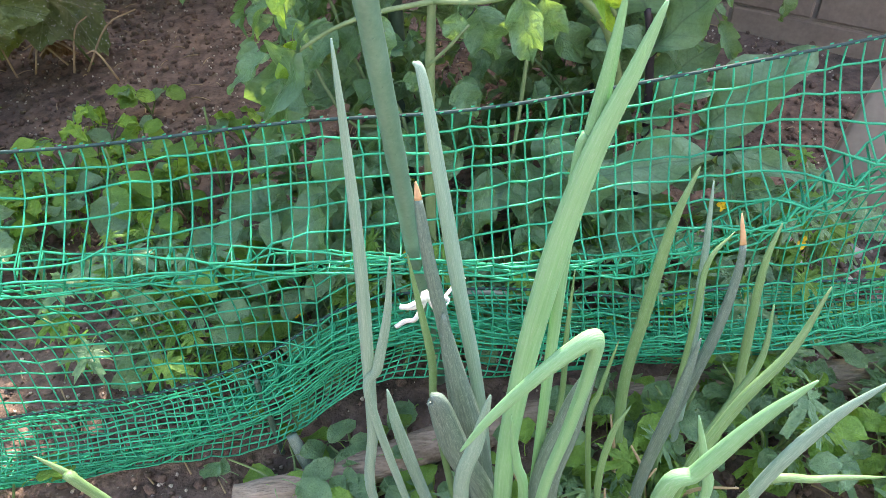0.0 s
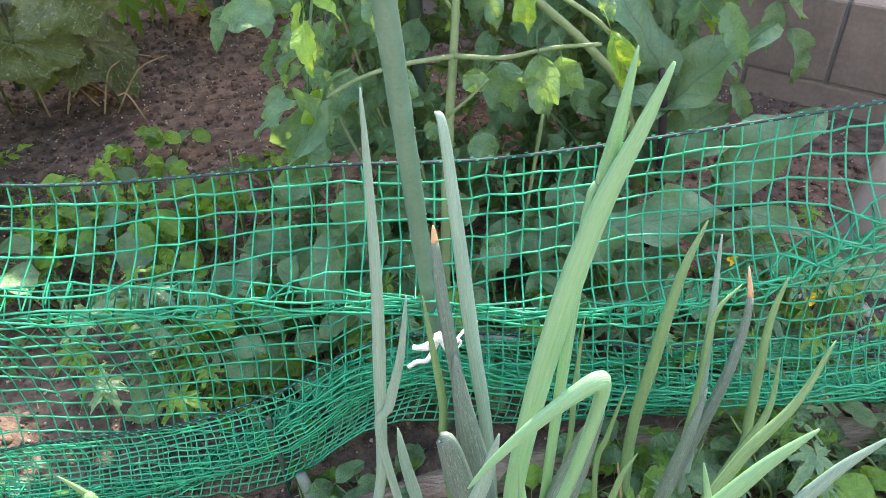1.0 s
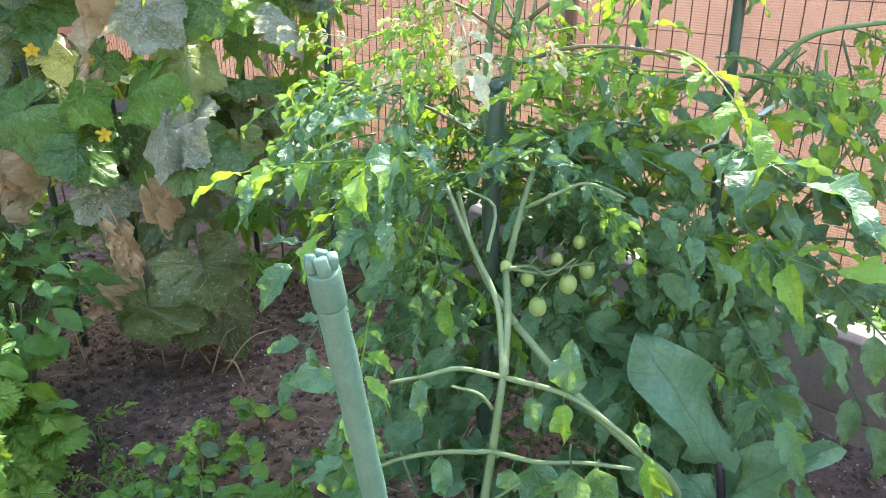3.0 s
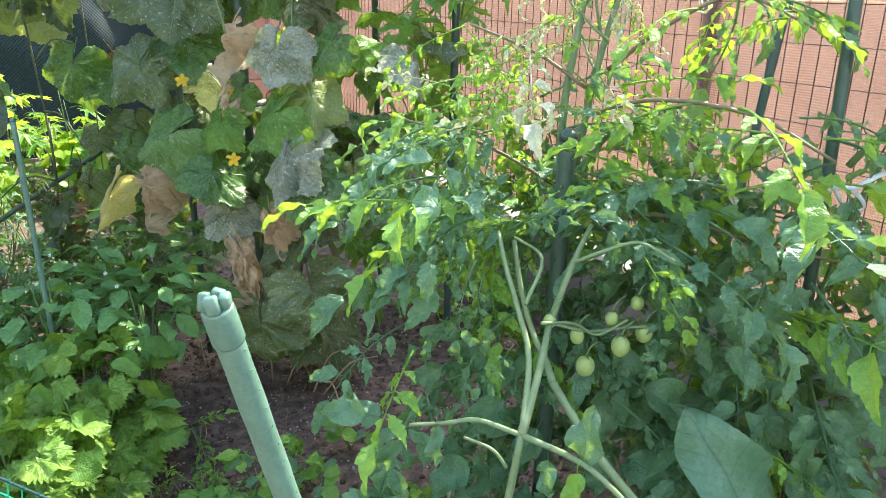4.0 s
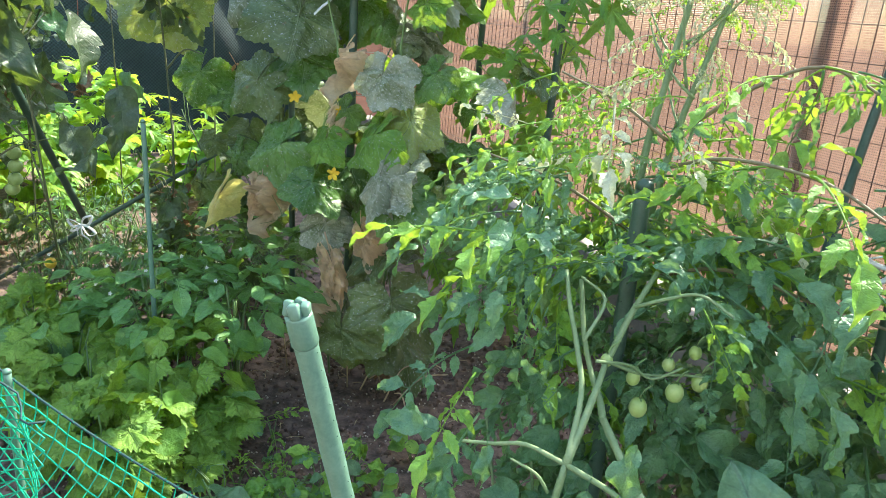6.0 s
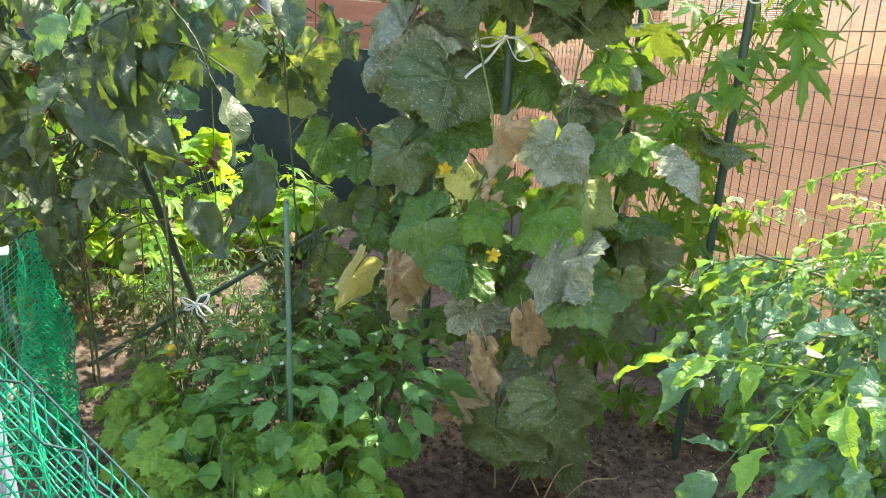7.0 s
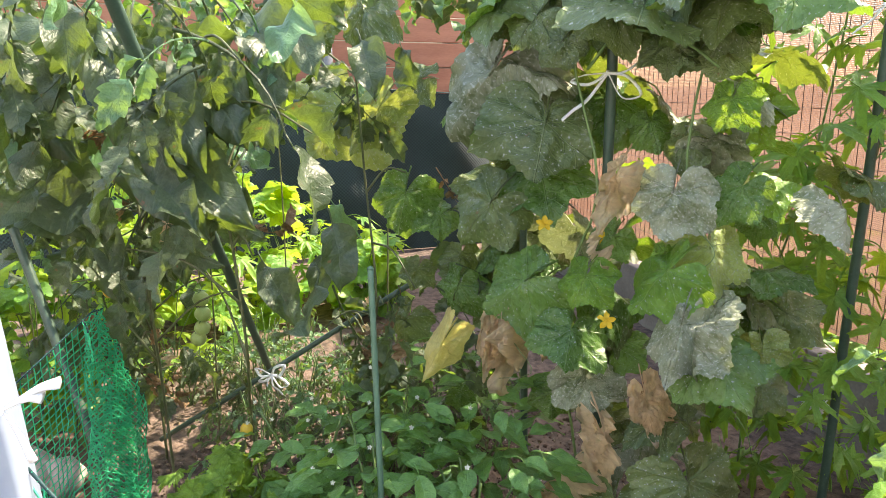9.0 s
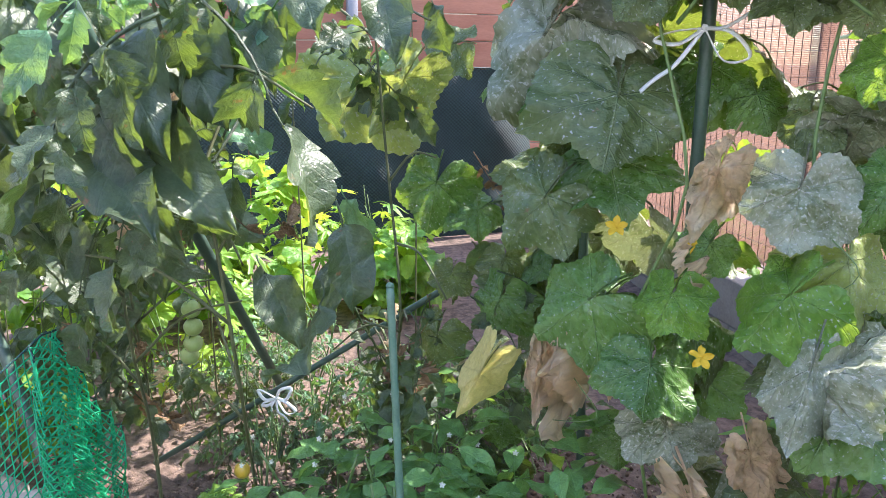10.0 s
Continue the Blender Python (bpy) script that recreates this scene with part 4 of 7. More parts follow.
# ---- green netting ----
def netting(name, top_line, depth, shape, label, cell=0.0205, r=0.00115, diamond=False, mat=None, even=1.0):
    """Knotted netting: strands along and down a sheet that hangs from a cord. shape(u, v, p) moves the point v metres below p."""
    line = smooth_line(top_line, 40)
    cum = [0.0]
    for a, b in zip(line, line[1:]):
        cum.append(cum[-1] + (b - a).length)
    cols, rows = int(cum[-1] / cell), int(depth / cell)

    def at(i, j):
        s = cum[-1] * (even * i / cols + (1 - even) * (i / cols) ** 2)
        k = max(0, min(len(line) - 2, np.searchsorted(cum, s) - 1))
        p = line[k].lerp(line[k + 1], (s - cum[k]) / max(1e-6, cum[k + 1] - cum[k]))
        w = Vector((noise.noise(Vector((i * 0.7, j * 0.7, 1))), noise.noise(Vector((i * 0.7, j * 0.7, 5))), noise.noise(Vector((i * 0.7, j * 0.7, 9))))) * cell * 0.22
        return shape(i / cols, depth * j / rows, p) + (w if j else Vector())

    grid = [[at(i, j) for i in range(cols + 1)] for j in range(rows + 1)]
    ob = thing(name, line[len(line) // 2], label, "net")
    s = Sheet()
    if diamond:
        for i in range(-rows, cols + rows + 1):
            for way in (1, -1):
                run = [grid[j][i + way * j] for j in range(rows + 1) if 0 <= i + way * j <= cols]
                if len(run) > 1:
                    sweep(s, run, [r] * len(run), 4, 1.0, False)
    else:
        for row in grid[1:]:
            sweep(s, row, [r * 1.15] * len(row), 4, 1.0, False)
        for i in range(cols + 1):
            col = [grid[j][i] for j in range(rows + 1)]
            sweep(s, col, [r] * len(col), 4, 1.0, False)
    tagged(part("netting", s, mat or NET, ob), kind="stuff")
    s = Sheet()
    sweep(s, [p + Vector((0, 0, 0.003)) for p in grid[0]], [0.0019] * (cols + 1), 6)
    part("cord", s, ROPE, ob, "dark cord threaded through the top edge")
    s = Sheet()
    for i in range(1, cols * 3):
        a = at(i / 3, 0)
        d = Vector((0, math.sin(i * 2.1) * 0.0024 - 0.0005, 0.003 + math.cos(i * 2.1) * 0.0024))
        s.v += [a + d, a + d + Vector((0.004, 0, 0.001)), a + d + Vector((0.004, 0.0006, 0.0024)), a + d + Vector((0, 0.0006, 0.0014))]
        s.uv += [(0.0, 0.0)] * 4
        s.f.append((4 * (i - 1), 4 * (i - 1) + 1, 4 * (i - 1) + 2, 4 * (i - 1) + 3))
    part("lacing", s, mat or NET, ob)
    return ob


def ramp(x, points):
    return float(np.interp(x, [p[0] for p in points], [p[1] for p in points]))


FOLD = [(-1.2, 0.53), (-0.52, 0.44), (-0.2, 0.40), (0.06, 0.375), (0.18, 0.38), (0.335, 0.44), (0.42, 0.505), (0.7, 0.52)]
HEM = [(-1.2, 0.05), (-0.66, 0.085), (-0.56, 0.035), (-0.43, 0.05), (-0.29, 0.135), (-0.16, 0.24), (-0.05, 0.27), (0.12, 0.22), (0.35, 0.21), (0.7, 0.21)]


def front_net(u, v, p):
    """Hangs from the cord, is gathered in one fold, then falls to a hem that is tied up near the stake."""
    fold, hem = ramp(p.x, FOLD), ramp(p.x, HEM)
    drop = p.z - fold
    gather = 0.11
    if v < drop:
        t = v / drop
        return Vector((p.x, p.y - 0.07 * t * t, p.z - v))
    v2 = v - drop
    if v2 < gather:
        t = v2 / gather
        return Vector((p.x, p.y - 0.07 - 0.018 * math.sin(t * 9.4) - 0.01, fold - 0.03 * t + 0.012 * math.sin(t * 9.4 + p.x * 7)))
    v3 = v2 - gather
    span_z = max(0.02, fold - 0.03 - hem)
    t = min(1.0, v3 / max(0.12, span_z * 0.80))
    rest = max(0.0, v3 - max(0.12, span_z * 0.80))
    sag = 0.05 * math.sin(t * math.pi)
    return Vector((p.x, p.y - 0.08 + 0.03 * t + sag - 0.02 * math.sin(rest * 60), fold - 0.03 - span_z * t - rest * 0.12))


netting("garden_net", [(0.75, 0.80, 0.60), (0.424, 0.745, 0.572), (0.056, 0.735, 0.517), (-0.172, 0.733, 0.507), (-0.5, 0.685, 0.515), (-0.795, 0.607, 0.61), (-0.95, 0.545, 0.73), (-1.12, 0.485, 0.86)], 0.70, front_net, "green garden net folded and tied up on a cord", even=0.8)


def back_net(u, v, p):
    return Vector((p.x + 0.02 * math.sin(v * 12), p.y - 0.012 * math.sin(v * 30 + p.x * 5) - 0.10 * v, max(0.012, p.z - v * 0.48 + 0.006 * math.sin(p.x * 19 + v * 40))))


netting("garden_net", [(0.75, 0.79, 0.20), (0.2, 0.76, 0.21), (-0.1, 0.72, 0.25), (-0.28, 0.67, 0.17), (-0.5, 0.64, 0.135), (-0.85, 0.58, 0.14)], 0.26, back_net, "lower layer of green net behind the log", 0.014)


def side_net(u, v, p):
    """A flat panel that falls from the slanting cord, gathered a little towards its high end."""
    t = v / 0.7
    return Vector((p.x - 0.10 * t * u + 0.012 * math.sin(u * 25 + v * 8) * t, p.y + 0.05 * t * u + 0.02 * math.sin(u * 21 + v * 5) * t, max(0.004, p.z - v)))


def pleated(u, v, p):
    """Bunched folds that fall from the high corner and spread towards the ground."""
    w = 0.5 + 1.3 * v
    return Vector((p.x - 0.10 * v + 0.024 * math.sin(u * 44 + v * 3) * w + 0.01 * math.sin(v * 30), p.y + 0.03 * v + 0.024 * math.cos(u * 39 + v * 4) * w, max(0.004, p.z - v * 0.98)))


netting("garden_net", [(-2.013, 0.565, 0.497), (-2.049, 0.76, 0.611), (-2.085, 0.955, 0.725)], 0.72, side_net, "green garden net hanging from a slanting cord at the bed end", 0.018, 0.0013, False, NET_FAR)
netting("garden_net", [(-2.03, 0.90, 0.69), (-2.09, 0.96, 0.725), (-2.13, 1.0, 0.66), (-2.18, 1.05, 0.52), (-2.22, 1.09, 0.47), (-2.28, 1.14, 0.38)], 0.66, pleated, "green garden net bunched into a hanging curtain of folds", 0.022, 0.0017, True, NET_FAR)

def turned_over(u, v, p):
    """The slack upper edge folded back over the cord: wrinkled, hanging a little nearer the path."""
    return Vector((p.x + 0.015 * math.sin(v * 26 + u * 9), p.y - 0.03 - 0.06 * v - 0.014 * math.sin(u * 30 + v * 17), max(0.006, p.z - v * 0.95 - 0.01 * math.sin(u * 22))))


netting("garden_net", [(-0.70, 0.635, 0.575), (-0.795, 0.607, 0.61), (-0.95, 0.545, 0.73), (-1.12, 0.485, 0.86)], 0.62, turned_over, "slack green net folded over its cord beside the white post", 0.020, 0.0012, True)

# ---- stakes ----
front_stake = thing("garden_stake", (-0.043, 0.777, 0), "green plastic-coated stake with a notched crown cap", "stake", "garden stakes")
s = Sheet()
A, B = Vector((-0.043, 0.783, -0.02)), Vector((-0.0645, 0.491, 0.965))
line = [A.lerp(B, i / 60) for i in range(61)]
sweep(s, line, [0.0096 + 0.00025 * math.sin(i * 1.7) for i in range(61)], 16)
part("shaft", s, STAKE_FRONT, front_stake)
s = Sheet()
for i in range(2, 60):
    for k in range(4):
        a = 1.571 * k + 0.2
        lump(s, rng, line[i] + Vector((math.cos(a), math.sin(a), 0)) * 0.0096, 0.0008, 0.2)
tagged(part("nubs", s, STAKE_FRONT, front_stake), kind="stuff")
s = Sheet()
way = (B - A).normalized()
sweep(s, [B - way * 0.012, B - way * 0.010, B + way * 0.014, B + way * 0.016], [0.0100, 0.0108, 0.0106, 0.0098], 16)
for k in range(4):
    a = 1.571 * k + 0.5
    block(s, (0.0068, 0.0085, 0.012), Matrix.Translation(B + way * 0.020 + Vector((math.cos(a), math.sin(a), 0)) * 0.0064) @ Euler((radians(16), 0, a)).to_matrix().to_4x4(), 0.0012)
part("crown", s, STAKE_FRONT, front_stake, "notched crown cap")
stake((-0.80, 0.615, 0), (-0.795, 0.601, 0.625), 0.006, STAKE_FRONT, "thin pale green stake holding up the net")
stake((-0.27, 0.655, 0), (-0.275, 0.66, 0.16), 0.004, STAKE, "short dark stake behind the log")
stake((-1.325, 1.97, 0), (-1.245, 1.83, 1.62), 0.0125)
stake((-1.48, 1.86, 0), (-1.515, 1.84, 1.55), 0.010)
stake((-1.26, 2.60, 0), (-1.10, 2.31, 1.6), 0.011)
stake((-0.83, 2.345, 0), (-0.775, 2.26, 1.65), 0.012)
stake((-1.50, 1.33, 0), (-1.544, 1.34, 0.844), 0.007, STAKE_FRONT, "thin pale green stake among the pepper plants")
stake((0.285, 1.45, 0), (0.255, 1.45, 1.36), 0.0095)
stake((0.03, 2.0, 0), (0.17, 2.0, 1.55), 0.010)
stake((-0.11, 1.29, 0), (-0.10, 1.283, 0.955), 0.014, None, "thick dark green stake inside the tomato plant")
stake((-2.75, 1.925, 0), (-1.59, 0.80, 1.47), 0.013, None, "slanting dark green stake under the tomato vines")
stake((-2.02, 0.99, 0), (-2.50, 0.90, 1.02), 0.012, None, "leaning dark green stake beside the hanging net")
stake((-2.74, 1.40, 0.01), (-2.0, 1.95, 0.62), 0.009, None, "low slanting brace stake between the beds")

# ---- onions ----
onion_front = thing("onion_plant", (0.03, 0.50, 0), "clump of tall hollow blue-green onion blades, one bent over", "onion", "onion clumps")
onion_side = thing("onion_plant", (0.21, 0.51, 0), "spreading clump of onion blades with drying tips", "onion", "onion clumps")


def onion_blade(plant, tone, r, *points):
    """A hollow tapering blade, from its tip to its foot."""
    line = smooth_line(points, 7)
    n = len(line) - 1
    radii = [r * min(1.0, 0.10 + 1.15 * (i / n * 1.6) ** 0.7) * (1.0 - 0.12 * i / n) for i in range(n + 1)]
    s = Sheet()
    if tone == "dry":
        cut = max(2, n // 6)
        sweep(s, line[: cut + 1], [q * 1.0 for q in radii[: cut + 1]], 8, 0.6)
        ob = part("dry_tip", s, ONION["dry"], plant, "dried orange tip")
        s = Sheet()
        sweep(s, line[cut:], radii[cut:], 10, 0.8)
        part("blade", s, ONION["grey"], plant)
    else:
        sweep(s, line, radii, 10, 0.72)
        part("blade", s, ONION[tone], plant)


onion_blade(onion_front, 'blue', 0.006, (-0.068, 0.46, 0.739), (-0.07, 0.464, 0.664), (-0.074, 0.468, 0.559), (-0.082, 0.472, 0.442), (-0.091, 0.476, 0.318), (-0.105, 0.48, 0.175), (-0.058, 0.487, -0.01))
onion_blade(onion_front, 'blue', 0.005, (-0.05, 0.46, 0.563), (-0.059, 0.463, 0.494), (-0.074, 0.467, 0.425), (-0.086, 0.47, 0.354), (-0.045, 0.48, -0.01))
onion_blade(onion_front, 'blue', 0.0083, (-0.03, 0.583, 0.656), (-0.023, 0.576, 0.644), (-0.013, 0.57, 0.543), (-0.001, 0.563, 0.415), (0.015, 0.557, 0.259), (0.025, 0.55, 0.051), (0.027, 0.532, -0.01))
onion_blade(onion_front, 'dry', 0.0072, (-0.034, 0.556, 0.559), (-0.032, 0.55, 0.533), (-0.027, 0.543, 0.474), (-0.016, 0.536, 0.379), (-0.011, 0.53, 0.276), (0.003, 0.52, -0.01))
onion_blade(onion_front, 'light', 0.0104, (0.118, 0.433, 0.766), (0.106, 0.436, 0.722), (0.089, 0.439, 0.666), (0.072, 0.441, 0.588), (0.054, 0.444, 0.47), (0.04, 0.447, 0.337), (0.035, 0.45, 0.218), (0.033, 0.468, -0.01))
onion_blade(onion_front, 'light', 0.0062, (0.098, 0.44, 0.773), (0.094, 0.443, 0.726), (0.089, 0.447, 0.677), (0.079, 0.45, 0.596), (0.062, 0.468, -0.01))
onion_blade(onion_front, 'light', 0.0078, (-0.002, 0.36, 0.457), (0.019, 0.366, 0.487), (0.049, 0.371, 0.524), (0.075, 0.377, 0.548), (0.092, 0.383, 0.553), (0.093, 0.389, 0.516), (0.083, 0.394, 0.432), (0.066, 0.4, 0.308), (0.053, 0.435, -0.01))
onion_blade(onion_front, 'grey', 0.0153, (-0.031, 0.47, 0.374), (-0.024, 0.47, 0.365), (-0.009, 0.47, 0.284), (0.019, 0.47, 0.182), (0.023, 0.48, -0.01))
onion_blade(onion_front, 'blue', 0.0078, (0.022, 0.4, 0.471), (0.011, 0.405, 0.402), (-0.006, 0.41, 0.297), (0.007, 0.442, -0.01))
onion_blade(onion_front, 'light', 0.0053, (0.04, 0.42, 0.416), (0.046, 0.42, 0.342), (0.053, 0.42, 0.277), (0.045, 0.448, -0.01))
onion_blade(onion_front, 'blue', 0.0078, (-0.075, 0.5, 0.349), (-0.07, 0.5, 0.281), (-0.049, 0.5, 0.137), (-0.021, 0.5, -0.01))
onion_blade(onion_front, 'green', 0.0038, (0.116, 0.6, 0.407), (0.112, 0.59, 0.312), (0.11, 0.58, 0.202), (0.082, 0.552, -0.01))
onion_blade(onion_front, 'green', 0.0046, (-0.047, 0.55, 0.482), (-0.04, 0.543, 0.422), (-0.032, 0.537, 0.345), (-0.032, 0.53, 0.257), (-0.01, 0.52, -0.01))
onion_blade(onion_front, 'grey', 0.0138, (-0.017, 0.53, 0.423), (-0.011, 0.523, 0.361), (0.006, 0.517, 0.253), (0.02, 0.51, 0.123), (0.024, 0.506, -0.01))
onion_blade(onion_front, 'green', 0.0041, (-0.289, 0.33, 0.51), (-0.273, 0.33, 0.485), (-0.259, 0.33, 0.447), (-0.158, 0.39, -0.01))
onion_blade(onion_side, 'green', 0.0075, (0.226, 0.618, 0.518), (0.207, 0.605, 0.457), (0.193, 0.593, 0.342), (0.181, 0.58, 0.221), (0.188, 0.552, -0.01))
onion_blade(onion_side, 'blue', 0.0069, (0.255, 0.65, 0.476), (0.26, 0.633, 0.367), (0.263, 0.617, 0.255), (0.263, 0.6, 0.12), (0.241, 0.565, -0.01))
onion_blade(onion_side, 'dry', 0.007, (0.278, 0.62, 0.458), (0.282, 0.602, 0.412), (0.271, 0.585, 0.33), (0.244, 0.568, 0.214), (0.209, 0.55, 0.051), (0.206, 0.532, -0.01))
onion_blade(onion_side, 'green', 0.0061, (0.31, 0.6, 0.461), (0.301, 0.59, 0.407), (0.307, 0.58, 0.278), (0.305, 0.57, 0.208), (0.268, 0.545, -0.01))
onion_blade(onion_side, 'green', 0.0036, (0.267, 0.6, 0.452), (0.242, 0.585, 0.422), (0.238, 0.57, 0.33), (0.225, 0.545, -0.01))
onion_blade(onion_side, 'green', 0.0059, (0.307, 0.56, 0.39), (0.302, 0.54, 0.327), (0.27, 0.52, 0.259), (0.243, 0.5, 0.199), (0.228, 0.5, -0.01))
onion_blade(onion_side, 'green', 0.0063, (0.315, 0.5, 0.475), (0.292, 0.483, 0.413), (0.251, 0.467, 0.35), (0.213, 0.45, 0.239), (0.208, 0.468, -0.01))
onion_blade(onion_side, 'light', 0.0085, (0.237, 0.36, 0.532), (0.209, 0.36, 0.488), (0.178, 0.36, 0.422), (0.155, 0.36, 0.377), (0.171, 0.409, -0.01))
onion_blade(onion_side, 'blue', 0.0076, (0.338, 0.42, 0.448), (0.304, 0.42, 0.391), (0.27, 0.42, 0.284), (0.246, 0.448, -0.01))
onion_blade(onion_side, 'light', 0.0056, (0.196, 0.42, 0.409), (0.214, 0.42, 0.335), (0.225, 0.42, 0.265), (0.216, 0.448, -0.01))
onion_blade(onion_side, 'green', 0.0034, (0.143, 0.5, 0.414), (0.133, 0.5, 0.34), (0.127, 0.5, 0.268), (0.153, 0.5, -0.01))
onion_blade(onion_side, 'green', 0.0043, (0.166, 0.5, 0.313), (0.149, 0.49, 0.277), (0.141, 0.48, 0.19), (0.162, 0.487, -0.01))
onion_blade(onion_side, 'green', 0.0043, (0.386, 0.42, 0.305), (0.325, 0.42, 0.304), (0.265, 0.42, 0.282), (0.242, 0.448, -0.01))
onion_blade(onion_side, 'grey', 0.0079, (0.226, 0.52, 0.389), (0.215, 0.51, 0.314), (0.193, 0.5, 0.159), (0.195, 0.5, -0.01))
onion_blade(onion_side, 'grey', 0.0159, (0.112, 0.45, 0.446), (0.096, 0.45, 0.366), (0.077, 0.45, 0.217), (0.12, 0.468, -0.01))
s = Stems()
for cx in (0.03, 0.21):
    for _ in range(14):
        a = rng.uniform(0, 6.28)
        p = Vector((cx + 0.06 * math.cos(a), 0.50 + 0.05 * math.sin(a), 0))
        q = p + Vector((rng.uniform(-0.08, 0.08), rng.uniform(-0.06, 0.04), rng.uniform(0.08, 0.2)))
        tube(s, 0.004, 0.0012, p, p.lerp(q, 0.5) + Vector((0, 0, 0.03)), q, sides=5)
cut = Sheet()
line = smooth_line([(-0.205, 0.60, -0.02), (-0.225, 0.615, 0.05), (-0.238, 0.628, 0.085)], 6)
sweep(cut, line, [0.011 - 0.003 * i / 12 for i in range(len(line))], 10, 0.8)
part("cut_blade", cut, ONION["grey"], onion_front, "cut-off onion blade with a dry top")
part("withered_blade", s, STRAW, onion_front, "withered straw-coloured old blade")
bow((-0.036, 0.585, 0.39), 0.018, "white tape bow tying the net to the stake")

# ---- tomato in the middle ----
tomato = thing("tomato_plant", (-0.05, 0.85, 0), "tomato plant with pruned arms, curled leaflets and green fruits", "tomato plant", "tomato plants")
tomato_stem = Stems()
tube(tomato_stem, 0.008, 0.007, (-0.05, 0.84, -0.02), (-0.045, 0.845, 0.2), (-0.037, 0.86, 0.409))
tube(tomato_stem, 0.0075, 0.0055, (0.30, 1.16, -0.02), (0.28, 1.14, 0.2), (0.225, 1.06, 0.42), (0.155, 0.99, 0.53), (0.064, 0.99, 0.612), (-0.02, 1.04, 0.672))
tube(tomato_stem, 0.0042, 0.0035, (-0.019, 0.925, 0.656), (-0.042, 1.0, 0.72), (-0.079, 1.05, 0.762), (-0.111, 1.08, 0.806), (-0.142, 1.12, 0.844))
tube(tomato_stem, 0.003, 0.002, (-0.062, 1.03, 0.782), (-0.067, 1.1, 0.823), (-0.117, 1.12, 0.84))
tube(tomato_stem, 0.003, 0.002, (-0.022, 1.1, 0.825), (0.017, 1.1, 0.848), (0.058, 1.12, 0.861), (0.11, 1.1, 0.85))
tube(tomato_stem, 0.0025, 0.002, (-0.028, 1.0, 0.774), (-0.009, 1.08, 0.746), (0.014, 1.12, 0.718), (0.049, 1.14, 0.741))
tube(tomato_stem, 0.007, 0.0049, (-0.037, 0.86, 0.409), (-0.032, 0.882, 0.482), (-0.026, 0.903, 0.558), (-0.019, 0.925, 0.656))
tube(tomato_stem, 0.0065, 0.0045, (-0.019, 0.925, 0.656), (-0.028, 1.002, 0.707), (-0.044, 1.08, 0.736))
tube(tomato_stem, 0.0055, 0.0038, (-0.044, 1.08, 0.736), (-0.033, 1.13, 0.81), (-0.024, 1.18, 0.857))
tube(tomato_stem, 0.0055, 0.0038, (-0.02, 1.04, 0.672), (-0.045, 1.08, 0.68), (-0.075, 1.11, 0.70), (-0.106, 1.135, 0.748), (-0.133, 1.16, 0.822))
tube(tomato_stem, 0.0035, 0.0024, (-0.019, 0.925, 0.656), (-0.075, 0.917, 0.665), (-0.116, 0.908, 0.653), (-0.162, 0.9, 0.641))
tube(tomato_stem, 0.004, 0.0028, (-0.019, 0.925, 0.656), (0.059, 0.914, 0.65), (0.114, 0.903, 0.626), (0.16, 0.891, 0.594), (0.188, 0.88, 0.545))
tube(tomato_stem, 0.0035, 0.0024, (-0.024, 0.89, 0.567), (-0.088, 0.88, 0.561), (-0.141, 0.87, 0.548), (-0.187, 0.86, 0.525))
tube(tomato_stem, 0.0035, 0.0024, (-0.024, 0.89, 0.567), (0.036, 0.883, 0.567), (0.092, 0.877, 0.581), (0.15, 0.87, 0.588))
tube(tomato_stem, 0.0025, 0.0017, (-0.034, 0.87, 0.495), (-0.007, 0.865, 0.522), (0.017, 0.86, 0.55))
tube(tomato_stem, 0.0025, 0.0017, (-0.027, 0.9, 0.623), (-0.043, 0.89, 0.649), (-0.076, 0.88, 0.661))
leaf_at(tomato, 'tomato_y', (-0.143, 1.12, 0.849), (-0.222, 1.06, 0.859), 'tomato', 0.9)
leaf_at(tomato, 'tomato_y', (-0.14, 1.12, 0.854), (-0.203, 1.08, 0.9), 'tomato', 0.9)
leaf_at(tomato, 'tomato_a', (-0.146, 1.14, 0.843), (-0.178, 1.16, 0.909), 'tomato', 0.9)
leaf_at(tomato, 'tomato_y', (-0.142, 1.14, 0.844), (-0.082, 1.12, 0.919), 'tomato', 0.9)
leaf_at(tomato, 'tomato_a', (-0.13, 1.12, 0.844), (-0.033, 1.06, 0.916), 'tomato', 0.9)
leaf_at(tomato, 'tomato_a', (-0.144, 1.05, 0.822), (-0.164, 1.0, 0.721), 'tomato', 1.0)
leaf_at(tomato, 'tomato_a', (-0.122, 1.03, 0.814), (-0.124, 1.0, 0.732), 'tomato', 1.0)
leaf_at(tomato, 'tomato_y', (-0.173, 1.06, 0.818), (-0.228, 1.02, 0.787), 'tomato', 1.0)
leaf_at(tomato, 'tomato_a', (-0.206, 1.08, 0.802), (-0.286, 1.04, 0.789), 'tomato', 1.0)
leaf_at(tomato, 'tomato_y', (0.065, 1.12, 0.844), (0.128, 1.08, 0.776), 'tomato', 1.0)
leaf_at(tomato, 'tomato_a', (0.055, 1.14, 0.858), (0.104, 1.1, 0.817), 'tomato', 1.0)
leaf_at(tomato, 'tomato_a', (-0.016, 1.18, 0.857), (0.061, 1.14, 0.86), 'tomato', 1.0)
leaf_at(tomato, 'tomato_a', (0.019, 1.12, 0.872), (0.034, 1.11, 0.824), 'leaflet', 0.6)
